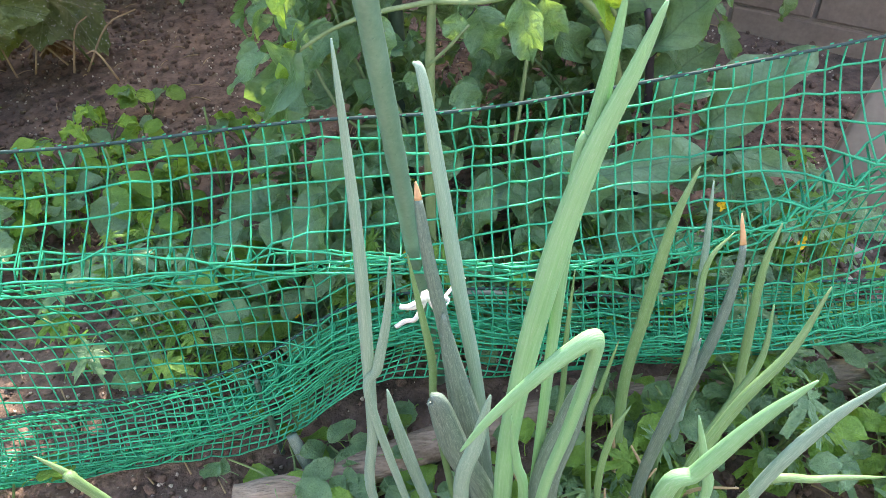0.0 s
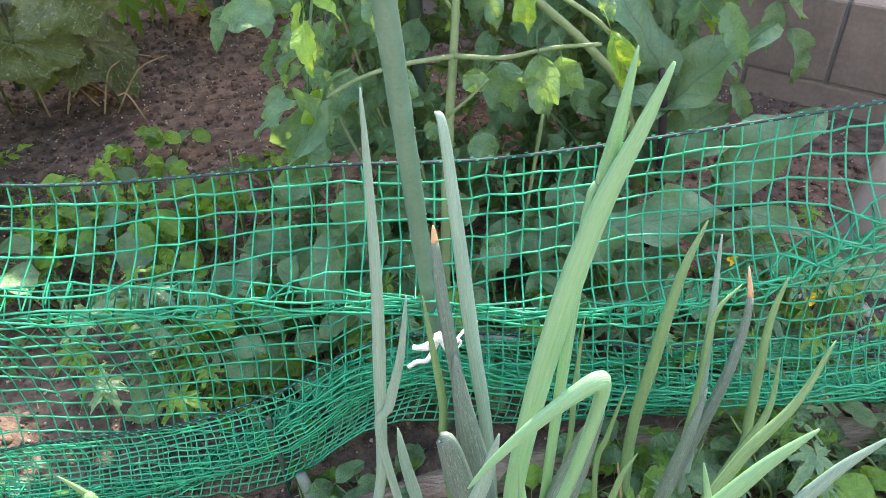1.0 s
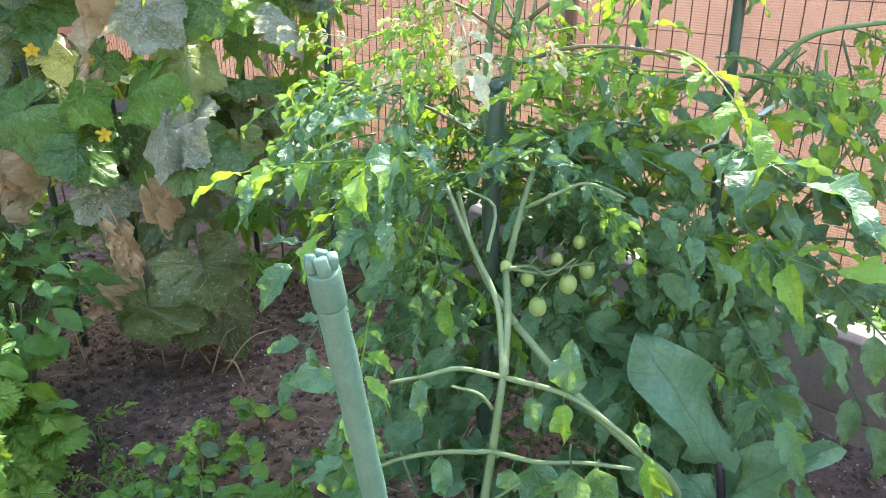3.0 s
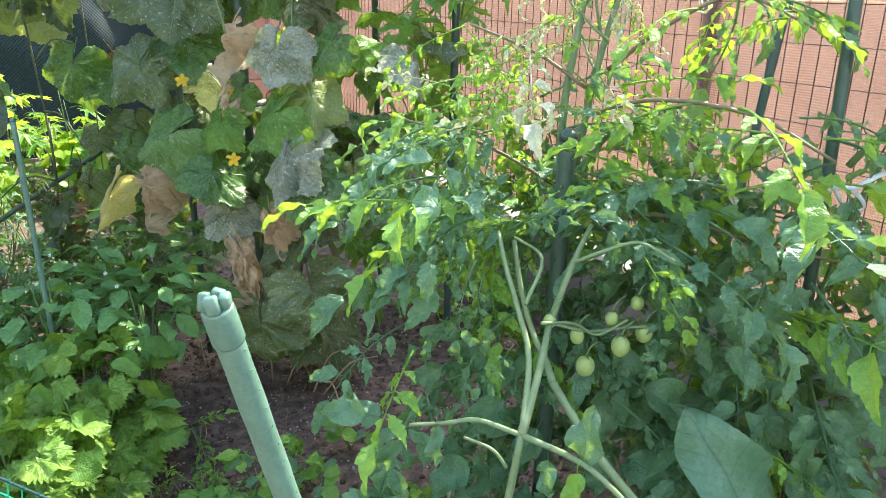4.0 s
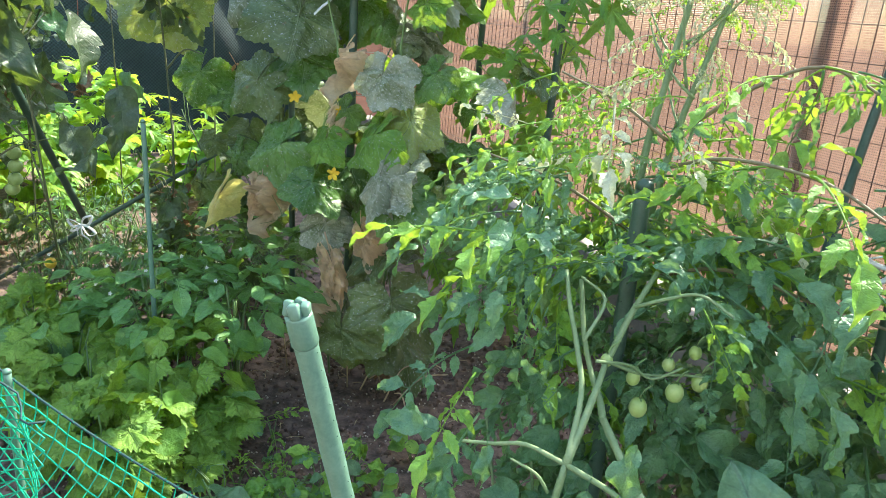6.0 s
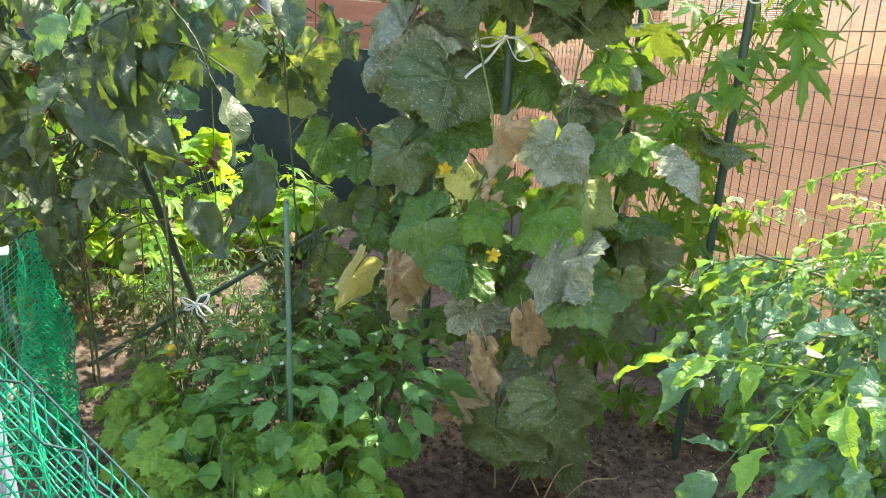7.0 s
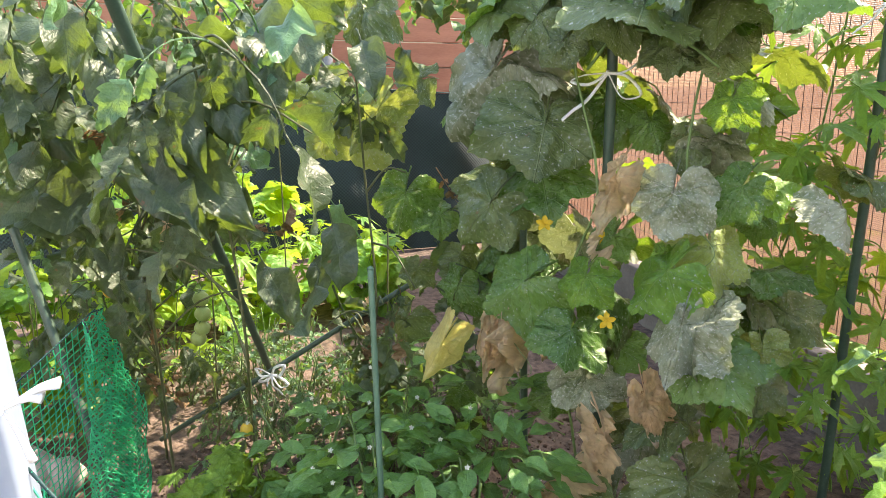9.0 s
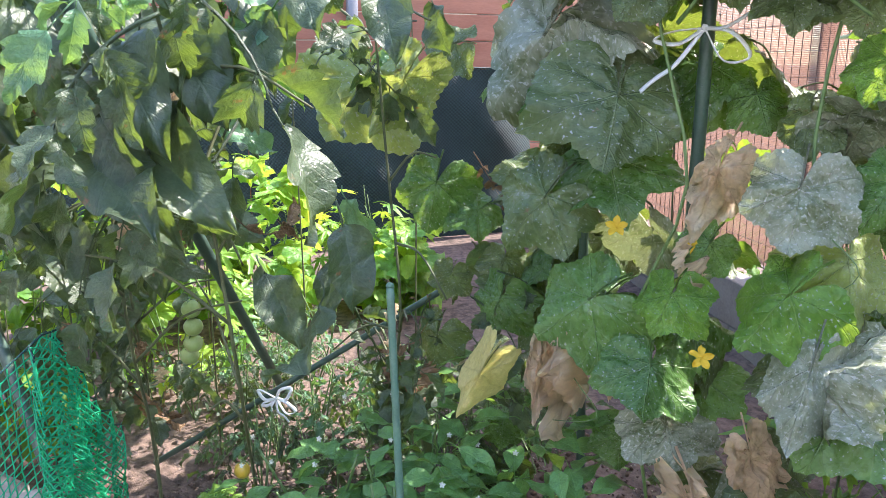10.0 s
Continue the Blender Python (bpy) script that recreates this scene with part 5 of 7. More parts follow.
leaf_at(tomato, 'tomato_a', (0.094, 1.12, 0.782), (0.102, 1.08, 0.714), 'tomato', 1.1)
leaf_at(tomato, 'tomato_a', (-0.056, 0.98, 0.747), (-0.088, 0.95, 0.69), 'tomato', 1.1)
leaf_at(tomato, 'eggplant_leaf', (-0.272, 1.0, 0.565), (-0.318, 0.96, 0.6), 'eggplant', 1.4)
leaf_at(tomato, 'tomato_a', (-0.048, 1.2, 0.807), (-0.015, 1.22, 0.73), 'tomato', 1.0)
leaf_at(tomato, 'tomato_a', (-0.117, 1.2, 0.767), (-0.086, 1.22, 0.695), 'tomato', 1.0)
leaf_at(tomato, 'tomato_a', (-0.122, 0.9, 0.651), (-0.119, 0.88, 0.594), None, 0.81)
leaf_at(tomato, 'tomato_a', (-0.087, 0.87, 0.564), (-0.078, 0.85, 0.502), None, 0.89)
leaf_at(tomato, 'tomato_a', (-0.183, 0.86, 0.526), (-0.305, 0.9, 0.375), None, 0.89)
leaf_at(tomato, 'tomato_a', (-0.247, 0.93, 0.612), (-0.312, 0.9, 0.624), None, 0.97)
leaf_at(tomato, 'tomato_a', (0.022, 0.91, 0.644), (0.025, 0.89, 0.593), None, 0.97)
leaf_at(tomato, 'tomato_a', (0.063, 0.92, 0.645), (0.06, 0.92, 0.717), None, 0.97)
leaf_at(tomato, 'tomato_a', (0.151, 0.9, 0.634), (0.162, 0.88, 0.609), None, 1.2)
leaf_at(tomato, 'tomato_y', (0.061, 0.9, 0.644), (0.059, 0.88, 0.595), None, 0.89)
leaf_at(tomato, 'tomato_y', (0.16, 0.88, 0.6), (0.194, 0.86, 0.522), None, 0.65)
leaf_at(tomato, 'tomato_a', (0.005, 0.87, 0.561), (-0.005, 0.86, 0.523), None, 1.2)
leaf_at(tomato, 'tomato_a', (0.077, 0.87, 0.579), (0.089, 0.85, 0.489), None, 0.81)
leaf_at(tomato, 'tomato_a', (0.027, 0.9, 0.552), (0.051, 0.89, 0.482), None, 1.2)
leaf_at(tomato, 'tomato_a', (-0.056, 0.88, 0.485), (-0.052, 0.87, 0.453), None, 1.2)
leaf_at(tomato, 'tomato_a', (-0.182, 0.91, 0.605), (-0.204, 0.88, 0.558), None, 0.81)
leaf_at(tomato, 'tomato_y', (-0.193, 0.88, 0.53), (-0.213, 0.86, 0.464), None, 0.65)
leaf_at(tomato, 'tomato_a', (0.107, 0.9, 0.562), (0.124, 0.9, 0.489), None, 1.13)
leaf_at(tomato, 'tomato_y', (0.095, 1.2, 0.81), (0.117, 1.18, 0.757), None, 0.56)
leaf_at(tomato, 'tomato_a', (-0.001, 0.9, 0.452), (0.027, 0.88, 0.412), None, 1.2)
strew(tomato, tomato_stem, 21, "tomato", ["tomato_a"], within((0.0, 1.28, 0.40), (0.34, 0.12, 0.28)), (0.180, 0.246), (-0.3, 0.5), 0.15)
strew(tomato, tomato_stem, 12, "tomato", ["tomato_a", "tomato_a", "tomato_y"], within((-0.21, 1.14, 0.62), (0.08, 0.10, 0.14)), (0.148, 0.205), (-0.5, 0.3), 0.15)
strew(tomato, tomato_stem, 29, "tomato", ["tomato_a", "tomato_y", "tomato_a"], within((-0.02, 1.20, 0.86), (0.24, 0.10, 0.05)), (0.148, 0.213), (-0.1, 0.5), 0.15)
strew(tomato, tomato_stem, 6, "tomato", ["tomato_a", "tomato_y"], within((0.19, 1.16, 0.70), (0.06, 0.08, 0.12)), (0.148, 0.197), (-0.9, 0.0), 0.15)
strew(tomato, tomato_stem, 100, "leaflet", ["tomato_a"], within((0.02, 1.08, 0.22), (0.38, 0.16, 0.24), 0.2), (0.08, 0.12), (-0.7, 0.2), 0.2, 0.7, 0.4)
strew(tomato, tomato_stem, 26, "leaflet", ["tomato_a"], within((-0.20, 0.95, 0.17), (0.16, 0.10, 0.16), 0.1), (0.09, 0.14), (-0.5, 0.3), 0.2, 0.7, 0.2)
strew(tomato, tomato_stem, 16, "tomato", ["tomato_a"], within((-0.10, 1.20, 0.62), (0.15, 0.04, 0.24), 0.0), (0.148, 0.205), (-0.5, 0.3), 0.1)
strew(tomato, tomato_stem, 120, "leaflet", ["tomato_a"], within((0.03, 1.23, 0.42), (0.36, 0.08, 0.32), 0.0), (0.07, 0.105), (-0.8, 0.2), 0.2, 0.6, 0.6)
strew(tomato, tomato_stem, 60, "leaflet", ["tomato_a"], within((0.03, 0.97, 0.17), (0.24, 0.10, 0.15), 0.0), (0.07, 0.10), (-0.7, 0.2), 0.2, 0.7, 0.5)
for at, r in (((-0.001, 1.126, 0.663), 0.0135), ((0.04, 1.155, 0.692), 0.0135), ((0.065, 1.187, 0.705), 0.0125), ((0.05, 1.19, 0.748), 0.0095), ((0.02, 1.17, 0.725), 0.0095), ((-0.02, 1.14, 0.70), 0.0105), ((-0.045, 1.085, 0.74), 0.009)):
    fruit(tomato, at, r)
tube(tomato_stem, 0.003, 0.002, (-0.04, 1.08, 0.74), (0.0, 1.12, 0.72), (0.04, 1.17, 0.715), (0.075, 1.18, 0.72))
for _ in range(4):
    p = Vector((rng.uniform(-0.3, 0.3), rng.uniform(1.0, 1.2), rng.uniform(0.05, 0.3)))
    tube(tomato_stem, 0.004, 0.003, (p.x * 0.3, 1.0, 0.0), p.lerp(Vector((0, 1.05, 0.2)), 0.4), p, p + Vector((p.x * 0.5, 0.05, 0.25)))
part("stem", tomato_stem, WOODY, tomato, "pale woody stems with bare arms")

# ---- tall tomato behind it ----
tall = thing("tomato_plant", (-0.1, 1.32, 0), "tall tomato plant with pale crisped shoots at the top", "tomato plant", "tomato plants")
arms = Stems()
st = Stems()
tube(st, 0.0085, 0.005, (-0.11, 1.32, -0.02), (-0.115, 1.33, 0.5), (-0.125, 1.325, 0.95), (-0.115, 1.335, 1.1), (-0.10, 1.36, 1.27))
tube(st, 0.0065, 0.004, (-0.10, 1.33, 0.90), (-0.085, 1.35, 1.05), (-0.06, 1.37, 1.18), (-0.04, 1.38, 1.28))
tube(arms, 0.0036, 0.002, (-0.09, 1.325, 1.03), (-0.17, 1.31, 1.08), (-0.28, 1.30, 1.12))
tube(arms, 0.0036, 0.002, (-0.06, 1.33, 1.06), (0.03, 1.30, 1.13), (0.12, 1.29, 1.17), (0.22, 1.28, 1.13))
tube(arms, 0.0036, 0.002, (-0.08, 1.32, 0.99), (0.03, 1.25, 1.03), (0.16, 1.25, 1.02), (0.27, 1.24, 0.97))
tube(arms, 0.0036, 0.002, (-0.08, 1.32, 0.80), (0.05, 1.27, 0.86), (0.2, 1.3, 0.83), (0.38, 1.35, 0.80))
tube(arms, 0.0036, 0.002, (-0.09, 1.33, 0.85), (-0.25, 1.30, 0.93), (-0.42, 1.30, 0.96))
for k in range(9):
    p = Vector((-0.11 + rng.uniform(-0.01, 0.05), 1.345, rng.uniform(1.0, 1.2)))
    q = p + Vector((rng.uniform(-0.09, 0.10), rng.uniform(-0.04, 0.04), rng.uniform(0.05, 0.13)))
    tube(st, 0.003, 0.0015, p, p.lerp(q, 0.5) + Vector((0, 0, -0.01)), q, sides=5)
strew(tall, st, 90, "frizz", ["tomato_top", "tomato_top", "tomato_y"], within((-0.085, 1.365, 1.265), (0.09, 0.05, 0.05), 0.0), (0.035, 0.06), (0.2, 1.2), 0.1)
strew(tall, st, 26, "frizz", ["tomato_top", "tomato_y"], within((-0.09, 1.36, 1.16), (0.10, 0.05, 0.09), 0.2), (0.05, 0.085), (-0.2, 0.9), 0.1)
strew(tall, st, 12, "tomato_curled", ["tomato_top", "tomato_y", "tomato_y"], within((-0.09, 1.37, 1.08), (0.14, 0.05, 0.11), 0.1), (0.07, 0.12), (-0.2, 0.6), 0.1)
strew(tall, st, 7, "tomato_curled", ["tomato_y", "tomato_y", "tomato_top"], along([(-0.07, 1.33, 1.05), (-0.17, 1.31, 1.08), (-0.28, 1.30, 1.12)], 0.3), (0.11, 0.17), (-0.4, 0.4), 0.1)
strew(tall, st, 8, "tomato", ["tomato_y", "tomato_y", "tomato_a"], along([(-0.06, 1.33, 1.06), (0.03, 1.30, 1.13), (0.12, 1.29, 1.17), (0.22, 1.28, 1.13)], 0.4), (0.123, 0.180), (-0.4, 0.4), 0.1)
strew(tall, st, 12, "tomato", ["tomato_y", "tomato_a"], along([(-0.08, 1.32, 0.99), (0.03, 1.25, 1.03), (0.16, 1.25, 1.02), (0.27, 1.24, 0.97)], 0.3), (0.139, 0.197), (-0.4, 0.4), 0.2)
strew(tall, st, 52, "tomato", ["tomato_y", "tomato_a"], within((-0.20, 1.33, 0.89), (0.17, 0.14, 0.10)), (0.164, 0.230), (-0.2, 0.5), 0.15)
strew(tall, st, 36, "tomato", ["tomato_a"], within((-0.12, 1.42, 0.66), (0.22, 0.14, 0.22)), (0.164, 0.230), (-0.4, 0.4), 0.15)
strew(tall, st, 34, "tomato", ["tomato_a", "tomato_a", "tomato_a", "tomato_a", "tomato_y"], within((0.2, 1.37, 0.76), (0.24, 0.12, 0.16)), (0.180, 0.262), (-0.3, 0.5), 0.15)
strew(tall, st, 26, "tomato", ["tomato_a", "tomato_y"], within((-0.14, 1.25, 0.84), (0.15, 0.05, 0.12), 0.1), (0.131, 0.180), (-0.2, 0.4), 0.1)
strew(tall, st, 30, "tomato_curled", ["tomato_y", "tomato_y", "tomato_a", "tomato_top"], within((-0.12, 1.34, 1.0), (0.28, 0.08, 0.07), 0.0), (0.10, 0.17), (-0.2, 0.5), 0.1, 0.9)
part("stem", st, WOODY, tall, "pale green woody stem")
part("side_shoot", arms, BROWNSTEM, tall, "brownish side shoot")

# ---- tangle of tomato by the block wall ----
tangle = thing("tomato_plant", (0.3, 1.5, 0), "sprawling dark-leaved tomato plant against the dark stake", "tomato plant", "tomato plants")
st = Stems()
tube(st, 0.006, 0.004, (0.30, 1.48, -0.02), (0.27, 1.48, 0.4), (0.30, 1.46, 0.8), (0.36, 1.44, 1.02))
tube(st, 0.0055, 0.003, (0.29, 1.44, 0.93), (0.36, 1.43, 1.03), (0.46, 1.42, 1.06), (0.60, 1.42, 1.07))
tube(st, 0.005, 0.003, (0.28, 1.47, 0.6), (0.42, 1.50, 0.74), (0.55, 1.55, 0.95))
tube(st, 0.004, 0.003, (0.28, 1.47, 0.5), (0.4, 1.5, 0.55), (0.6, 1.6, 0.5))
tube(st, 0.004, 0.003, (0.5, 1.5, 0.9), (0.58, 1.52, 0.75), (0.60, 1.53, 0.55))
strew(tangle, st, 47, "tomato", ["tomato_a"], within((0.15, 1.50, 0.45), (0.33, 0.16, 0.32)), (0.164, 0.246), (-0.5, 0.4), 0.15)
strew(tangle, st, 16, "leaflet", ["tomato_a"], within((0.5, 1.55, 0.75), (0.22, 0.08, 0.30)), (0.06, 0.10), (-0.9, 0.0), 0.3)
strew(tangle, st, 70, "leaflet", ["tomato_a"], within((0.13, 1.40, 0.40), (0.34, 0.16, 0.36)), (0.08, 0.12), (-0.8, 0.2), 0.3)
strew(tangle, st, 12, "tomato", ["tomato_a", "tomato_a", "tomato_y"], along([(0.29, 1.44, 0.93), (0.36, 1.43, 1.03), (0.46, 1.42, 1.06), (0.60, 1.42, 1.07)], 0.0, 1.0, 0.06), (0.131, 0.197), (-1.0, 0.2), 0.2)
strew(tangle, st, 12, "leaflet", ["tomato_a"], along([(0.28, 1.47, 0.6), (0.42, 1.50, 0.74), (0.55, 1.55, 0.95)], 0.2, 1.0, 0.05), (0.07, 0.11), (-1.0, 0.0), 0.4)
strew(tangle, st, 60, "leaflet", ["tomato_a"], within((0.28, 1.45, 0.68), (0.24, 0.10, 0.22), 0.0), (0.07, 0.11), (-0.9, 0.1), 0.2, 0.6, 0.4)
strew(tangle, st, 90, "leaflet", ["tomato_a"], within((0.27, 1.38, 0.40), (0.17, 0.10, 0.36), 0.0), (0.07, 0.11), (-0.9, 0.1), 0.2, 0.6, 0.5)
strew(tangle, st, 18, "tomato", ["tomato_a"], within((0.30, 1.40, 0.46), (0.16, 0.08, 0.30), 0.1), (0.164, 0.230), (-0.6, 0.3), 0.15, 0.7, 0.3)
strew(tangle, st, 5, "tomato", ["tomato_y"], within((0.42, 1.45, 0.95), (0.18, 0.08, 0.12)), (0.098, 0.148), (-0.6, 0.2), 0.2)
part("stem", st, STEM, tangle)
bow((0.275, 1.43, 0.90), 0.035, "white tape tying the tomato to the dark stake")

# ---- eggplant ----
eggplant = thing("eggplant", (0.31, 1.12, 0), "eggplant with broad grey-green leaves on dark purple stems", "eggplant")
st = Stems()
tube(st, 0.008, 0.006, (0.31, 1.13, -0.02), (0.315, 1.125, 0.2), (0.30, 1.12, 0.37), (0.287, 1.12, 0.44))
tube(st, 0.005, 0.004, (0.30, 1.12, 0.36), (0.34, 1.11, 0.41), (0.37, 1.10, 0.46))
tube(st, 0.005, 0.004, (0.31, 1.125, 0.15), (0.27, 1.0, 0.25), (0.21, 0.96, 0.26))
tube(st, 0.005, 0.004, (0.31, 1.125, 0.12), (0.40, 1.02, 0.24), (0.42, 0.98, 0.28))
tube(st, 0.005, 0.004, (0.31, 1.125, 0.1), (0.05, 1.0, 0.15), (-0.16, 0.92, 0.10))
leaf_at(eggplant, 'eggplant_leaf', (0.287, 1.12, 0.432), (0.169, 1.08, 0.658), None, 0.81)
leaf_at(eggplant, 'eggplant_leaf', (0.302, 1.12, 0.37), (0.4, 1.06, 0.542), None, 0.73)
leaf_at(eggplant, 'eggplant_leaf', (0.383, 1.08, 0.238), (0.507, 1.05, 0.415), None, 0.97)
leaf_at(eggplant, 'eggplant_leaf', (0.313, 1.14, 0.287), (0.413, 1.16, 0.37), None, 1.2)
leaf_at(eggplant, 'eggplant_leaf', (0.298, 1.12, 0.369), (0.213, 1.06, 0.439), None, 0.89)
leaf_at(eggplant, 'eggplant_leaf', (0.302, 1.12, 0.246), (0.36, 1.05, 0.356), None, 0.81)
leaf_at(eggplant, 'eggplant_leaf', (0.19, 0.95, 0.253), (0.345, 0.9, 0.342), None, 0.73)
leaf_at(eggplant, 'eggplant_leaf', (0.389, 0.95, 0.296), (0.502, 0.9, 0.278), None, 0.56)
leaf_at(eggplant, 'eggplant_leaf', (-0.168, 0.92, 0.081), (-0.245, 0.85, 0.008), None, 1.2)
leaf_at(eggplant, 'eggplant_leaf', (0.418, 0.98, 0.24), (0.473, 0.92, 0.198), None, 1.2)
leaf_at(eggplant, 'eggplant_leaf', (0.147, 1.0, 0.204), (0.012, 0.95, 0.238), None, 0.97)
part("stem", st, PURPLE, eggplant, "dark purple stems")

# ---- cucumber on its stakes ----
cucumber = thing("cucumber_vine", (-1.3, 1.8, 0), "cucumber vine on stakes with mildewed, yellow and withered leaves", "cucumber vine")
st = Stems()
VINE = [(-1.30, 1.86, -0.02), (-1.28, 1.80, 0.3), (-1.33, 1.77, 0.7), (-1.25, 1.80, 1.0), (-1.32, 1.78, 1.35), (-1.2, 1.80, 1.6)]
VINE2 = [(-1.0, 1.9, -0.02), (-1.05, 1.82, 0.3), (-1.0, 1.80, 0.7), (-1.05, 1.83, 1.1), (-1.0, 1.86, 1.5)]
tube(st, 0.0042, 0.003, *VINE)
tube(st, 0.0042, 0.003, *VINE2)
tube(st, 0.004, 0.003, (-1.28, 1.78, 1.28), (-1.18, 1.76, 1.36), (-1.05, 1.78, 1.33), (-0.98, 1.8, 1.28))
leaf_at(cucumber, 'cucumber_dry', (-1.14, 1.7, 1.062), (-1.179, 1.66, 0.915), None, 0.9)
leaf_at(cucumber, 'cucumber_powder', (-1.031, 1.74, 1.043), (-1.022, 1.68, 0.914), None, 1.0)
leaf_at(cucumber, 'cucumber_powder', (-1.531, 1.78, 1.300), (-1.68, 1.66, 1.085), None, 1.2)
leaf_at(cucumber, 'cucumber_powder', (-1.50, 1.78, 1.295), (-1.31, 1.74, 1.27), None, 0.8)
leaf_at(cucumber, 'cucumber_dull', (-1.374, 1.76, 1.18), (-1.335, 1.66, 1.011), None, 1.16)
leaf_at(cucumber, 'cucumber_dull', (-1.489, 1.72, 0.977), (-1.568, 1.64, 0.843), None, 1.05)
leaf_at(cucumber, 'cucumber_green', (-1.357, 1.7, 0.795), (-1.468, 1.6, 0.692), None, 1.16)
leaf_at(cucumber, 'cucumber_bright', (-1.218, 1.72, 0.828), (-1.239, 1.66, 0.737), None, 0.95)
leaf_at(cucumber, 'cucumber_bright', (-1.004, 1.7, 0.88), (-1.094, 1.62, 0.766), None, 1.0)
leaf_at(cucumber, 'cucumber_green', (-1.245, 1.7, 0.699), (-1.195, 1.6, 0.607), None, 1.16)
leaf_at(cucumber, 'cucumber_powder', (-0.964, 1.68, 0.786), (-0.962, 1.58, 0.632), None, 0.79)
leaf_at(cucumber, 'cucumber_powder', (-0.987, 1.72, 0.728), (-0.844, 1.66, 0.81), None, 0.84)
leaf_at(cucumber, 'cucumber_green', (-0.951, 1.74, 0.719), (-0.797, 1.66, 0.612), None, 0.95)
leaf_at(cucumber, 'cucumber_powder', (-1.252, 1.76, 0.563), (-1.159, 1.7, 0.489), None, 1.16)
leaf_at(cucumber, 'cucumber_dry', (-1.457, 1.66, 0.662), (-1.445, 1.62, 0.5), None, 0.79)
leaf_at(cucumber, 'cucumber_dry', (-1.425, 1.67, 0.663), (-1.399, 1.62, 0.441), None, 0.58)
leaf_at(cucumber, 'cucumber_yellow', (-1.591, 1.64, 0.596), (-1.665, 1.6, 0.44), None, 1.1)
leaf_at(cucumber, 'cucumber_dry', (-1.063, 1.72, 0.58), (-1.001, 1.68, 0.461), None, 0.84)
leaf_at(cucumber, 'cucumber_dry', (-1.141, 1.68, 0.478), (-1.064, 1.68, 0.294), None, 0.89)
leaf_at(cucumber, 'cucumber_dull', (-0.959, 1.74, 0.402), (-0.894, 1.7, 0.249), None, 1.15)
leaf_at(cucumber, 'cucumber_dull', (-1.106, 1.7, 0.282), (-1.091, 1.66, 0.118), None, 1.15)
leaf_at(cucumber, 'cucumber_dull', (-0.907, 1.78, 0.681), (-0.873, 1.74, 0.567), None, 1.1)
leaf_at(cucumber, 'cucumber_pale', (-0.846, 1.8, 0.72), (-0.819, 1.78, 0.645), None, 1.0)
leaf_at(cucumber, 'cucumber_powder', (-1.223, 1.74, 0.547), (-1.179, 1.7, 0.488), None, 1.1)
leaf_at(cucumber, 'cucumber_green', (-1.358, 1.8, 0.474), (-1.328, 1.76, 0.389), None, 1.1)
leaf_at(cucumber, 'cucumber_green', (-1.672, 1.8, 0.383), (-1.647, 1.76, 0.318), None, 1.0)
leaf_at(cucumber, 'cucumber_dull', (-1.319, 1.75, 1.353), (-1.372, 1.7, 1.28), None, 1.1)
leaf_at(cucumber, 'cucumber_dull', (-1.092, 1.8, 1.344), (-1.074, 1.75, 1.254), None, 1.0)
leaf_at(cucumber, 'cucumber_dull', (-0.994, 1.85, 1.331), (-0.989, 1.8, 1.242), None, 1.1)
leaf_at(cucumber, 'cucumber_powder', (-0.994, 1.9, 1.231), (-0.891, 1.86, 1.187), None, 0.6)
leaf_at(cucumber, 'cucumber_bright', (-1.022, 1.95, 1.182), (-1.03, 1.92, 1.129), None, 1.0)
leaf_at(cucumber, 'cucumber_dull', (-1.077, 1.88, 1.135), (-1.077, 1.84, 1.04), None, 1.0)
leaf_at(cucumber, 'cucumber_pale', (-1.001, 1.9, 1.028), (-0.933, 1.86, 0.979), None, 1.1)
leaf_at(cucumber, 'cucumber_green', (-1.192, 1.92, 1.167), (-1.139, 1.88, 1.082), None, 1.0)
leaf_at(cucumber, 'cucumber_green', (-0.982, 2.1, 0.944), (-0.972, 2.06, 0.856), None, 0.9)
leaf_at(cucumber, 'cucumber_dull', (-1.454, 1.85, 0.98), (-1.468, 1.82, 1.024), None, 0.9)
leaf_at(cucumber, 'cucumber_bright', (-1.054, 1.76, 0.894), (-1.05, 1.72, 0.852), None, 0.7)
leaf_at(cucumber, 'cucumber_bright', (-0.945, 1.8, 1.229), (-0.974, 1.76, 1.144), None, 0.95)
leaf_at(cucumber, 'cucumber_green', (-0.922, 1.84, 1.049), (-0.959, 1.78, 0.95), None, 0.95)
leaf_at(cucumber, 'cucumber_pale', (-0.974, 1.8, 0.92), (-0.922, 1.74, 0.785), None, 1.0)
leaf_at(cucumber, 'cucumber_dull', (-1.381, 1.74, 1.417), (-1.416, 1.66, 1.324), None, 1.2)
leaf_at(cucumber, 'cucumber_dull', (-0.979, 1.82, 1.402), (-1.006, 1.78, 1.282), None, 1.05)
leaf_at(cucumber, 'cucumber_dull', (-1.192, 1.74, 1.428), (-1.25, 1.66, 1.34), None, 1.16)
leaf_at(cucumber, 'cucumber_dull', (-0.903, 1.9, 1.425), (-0.914, 1.84, 1.345), None, 1.16)
leaf_at(cucumber, 'cucumber_powder', (-0.983, 1.86, 1.251), (-0.862, 1.8, 1.193), None, 0.63)
leaf_at(cucumber, 'cucumber_dull', (-1.075, 1.84, 1.352), (-1.075, 1.8, 1.257), None, 0.95)
leaf_at(cucumber, 'cucumber_green', (-1.888, 1.8, 0.954), (-1.877, 1.74, 0.796), None, 1.05)
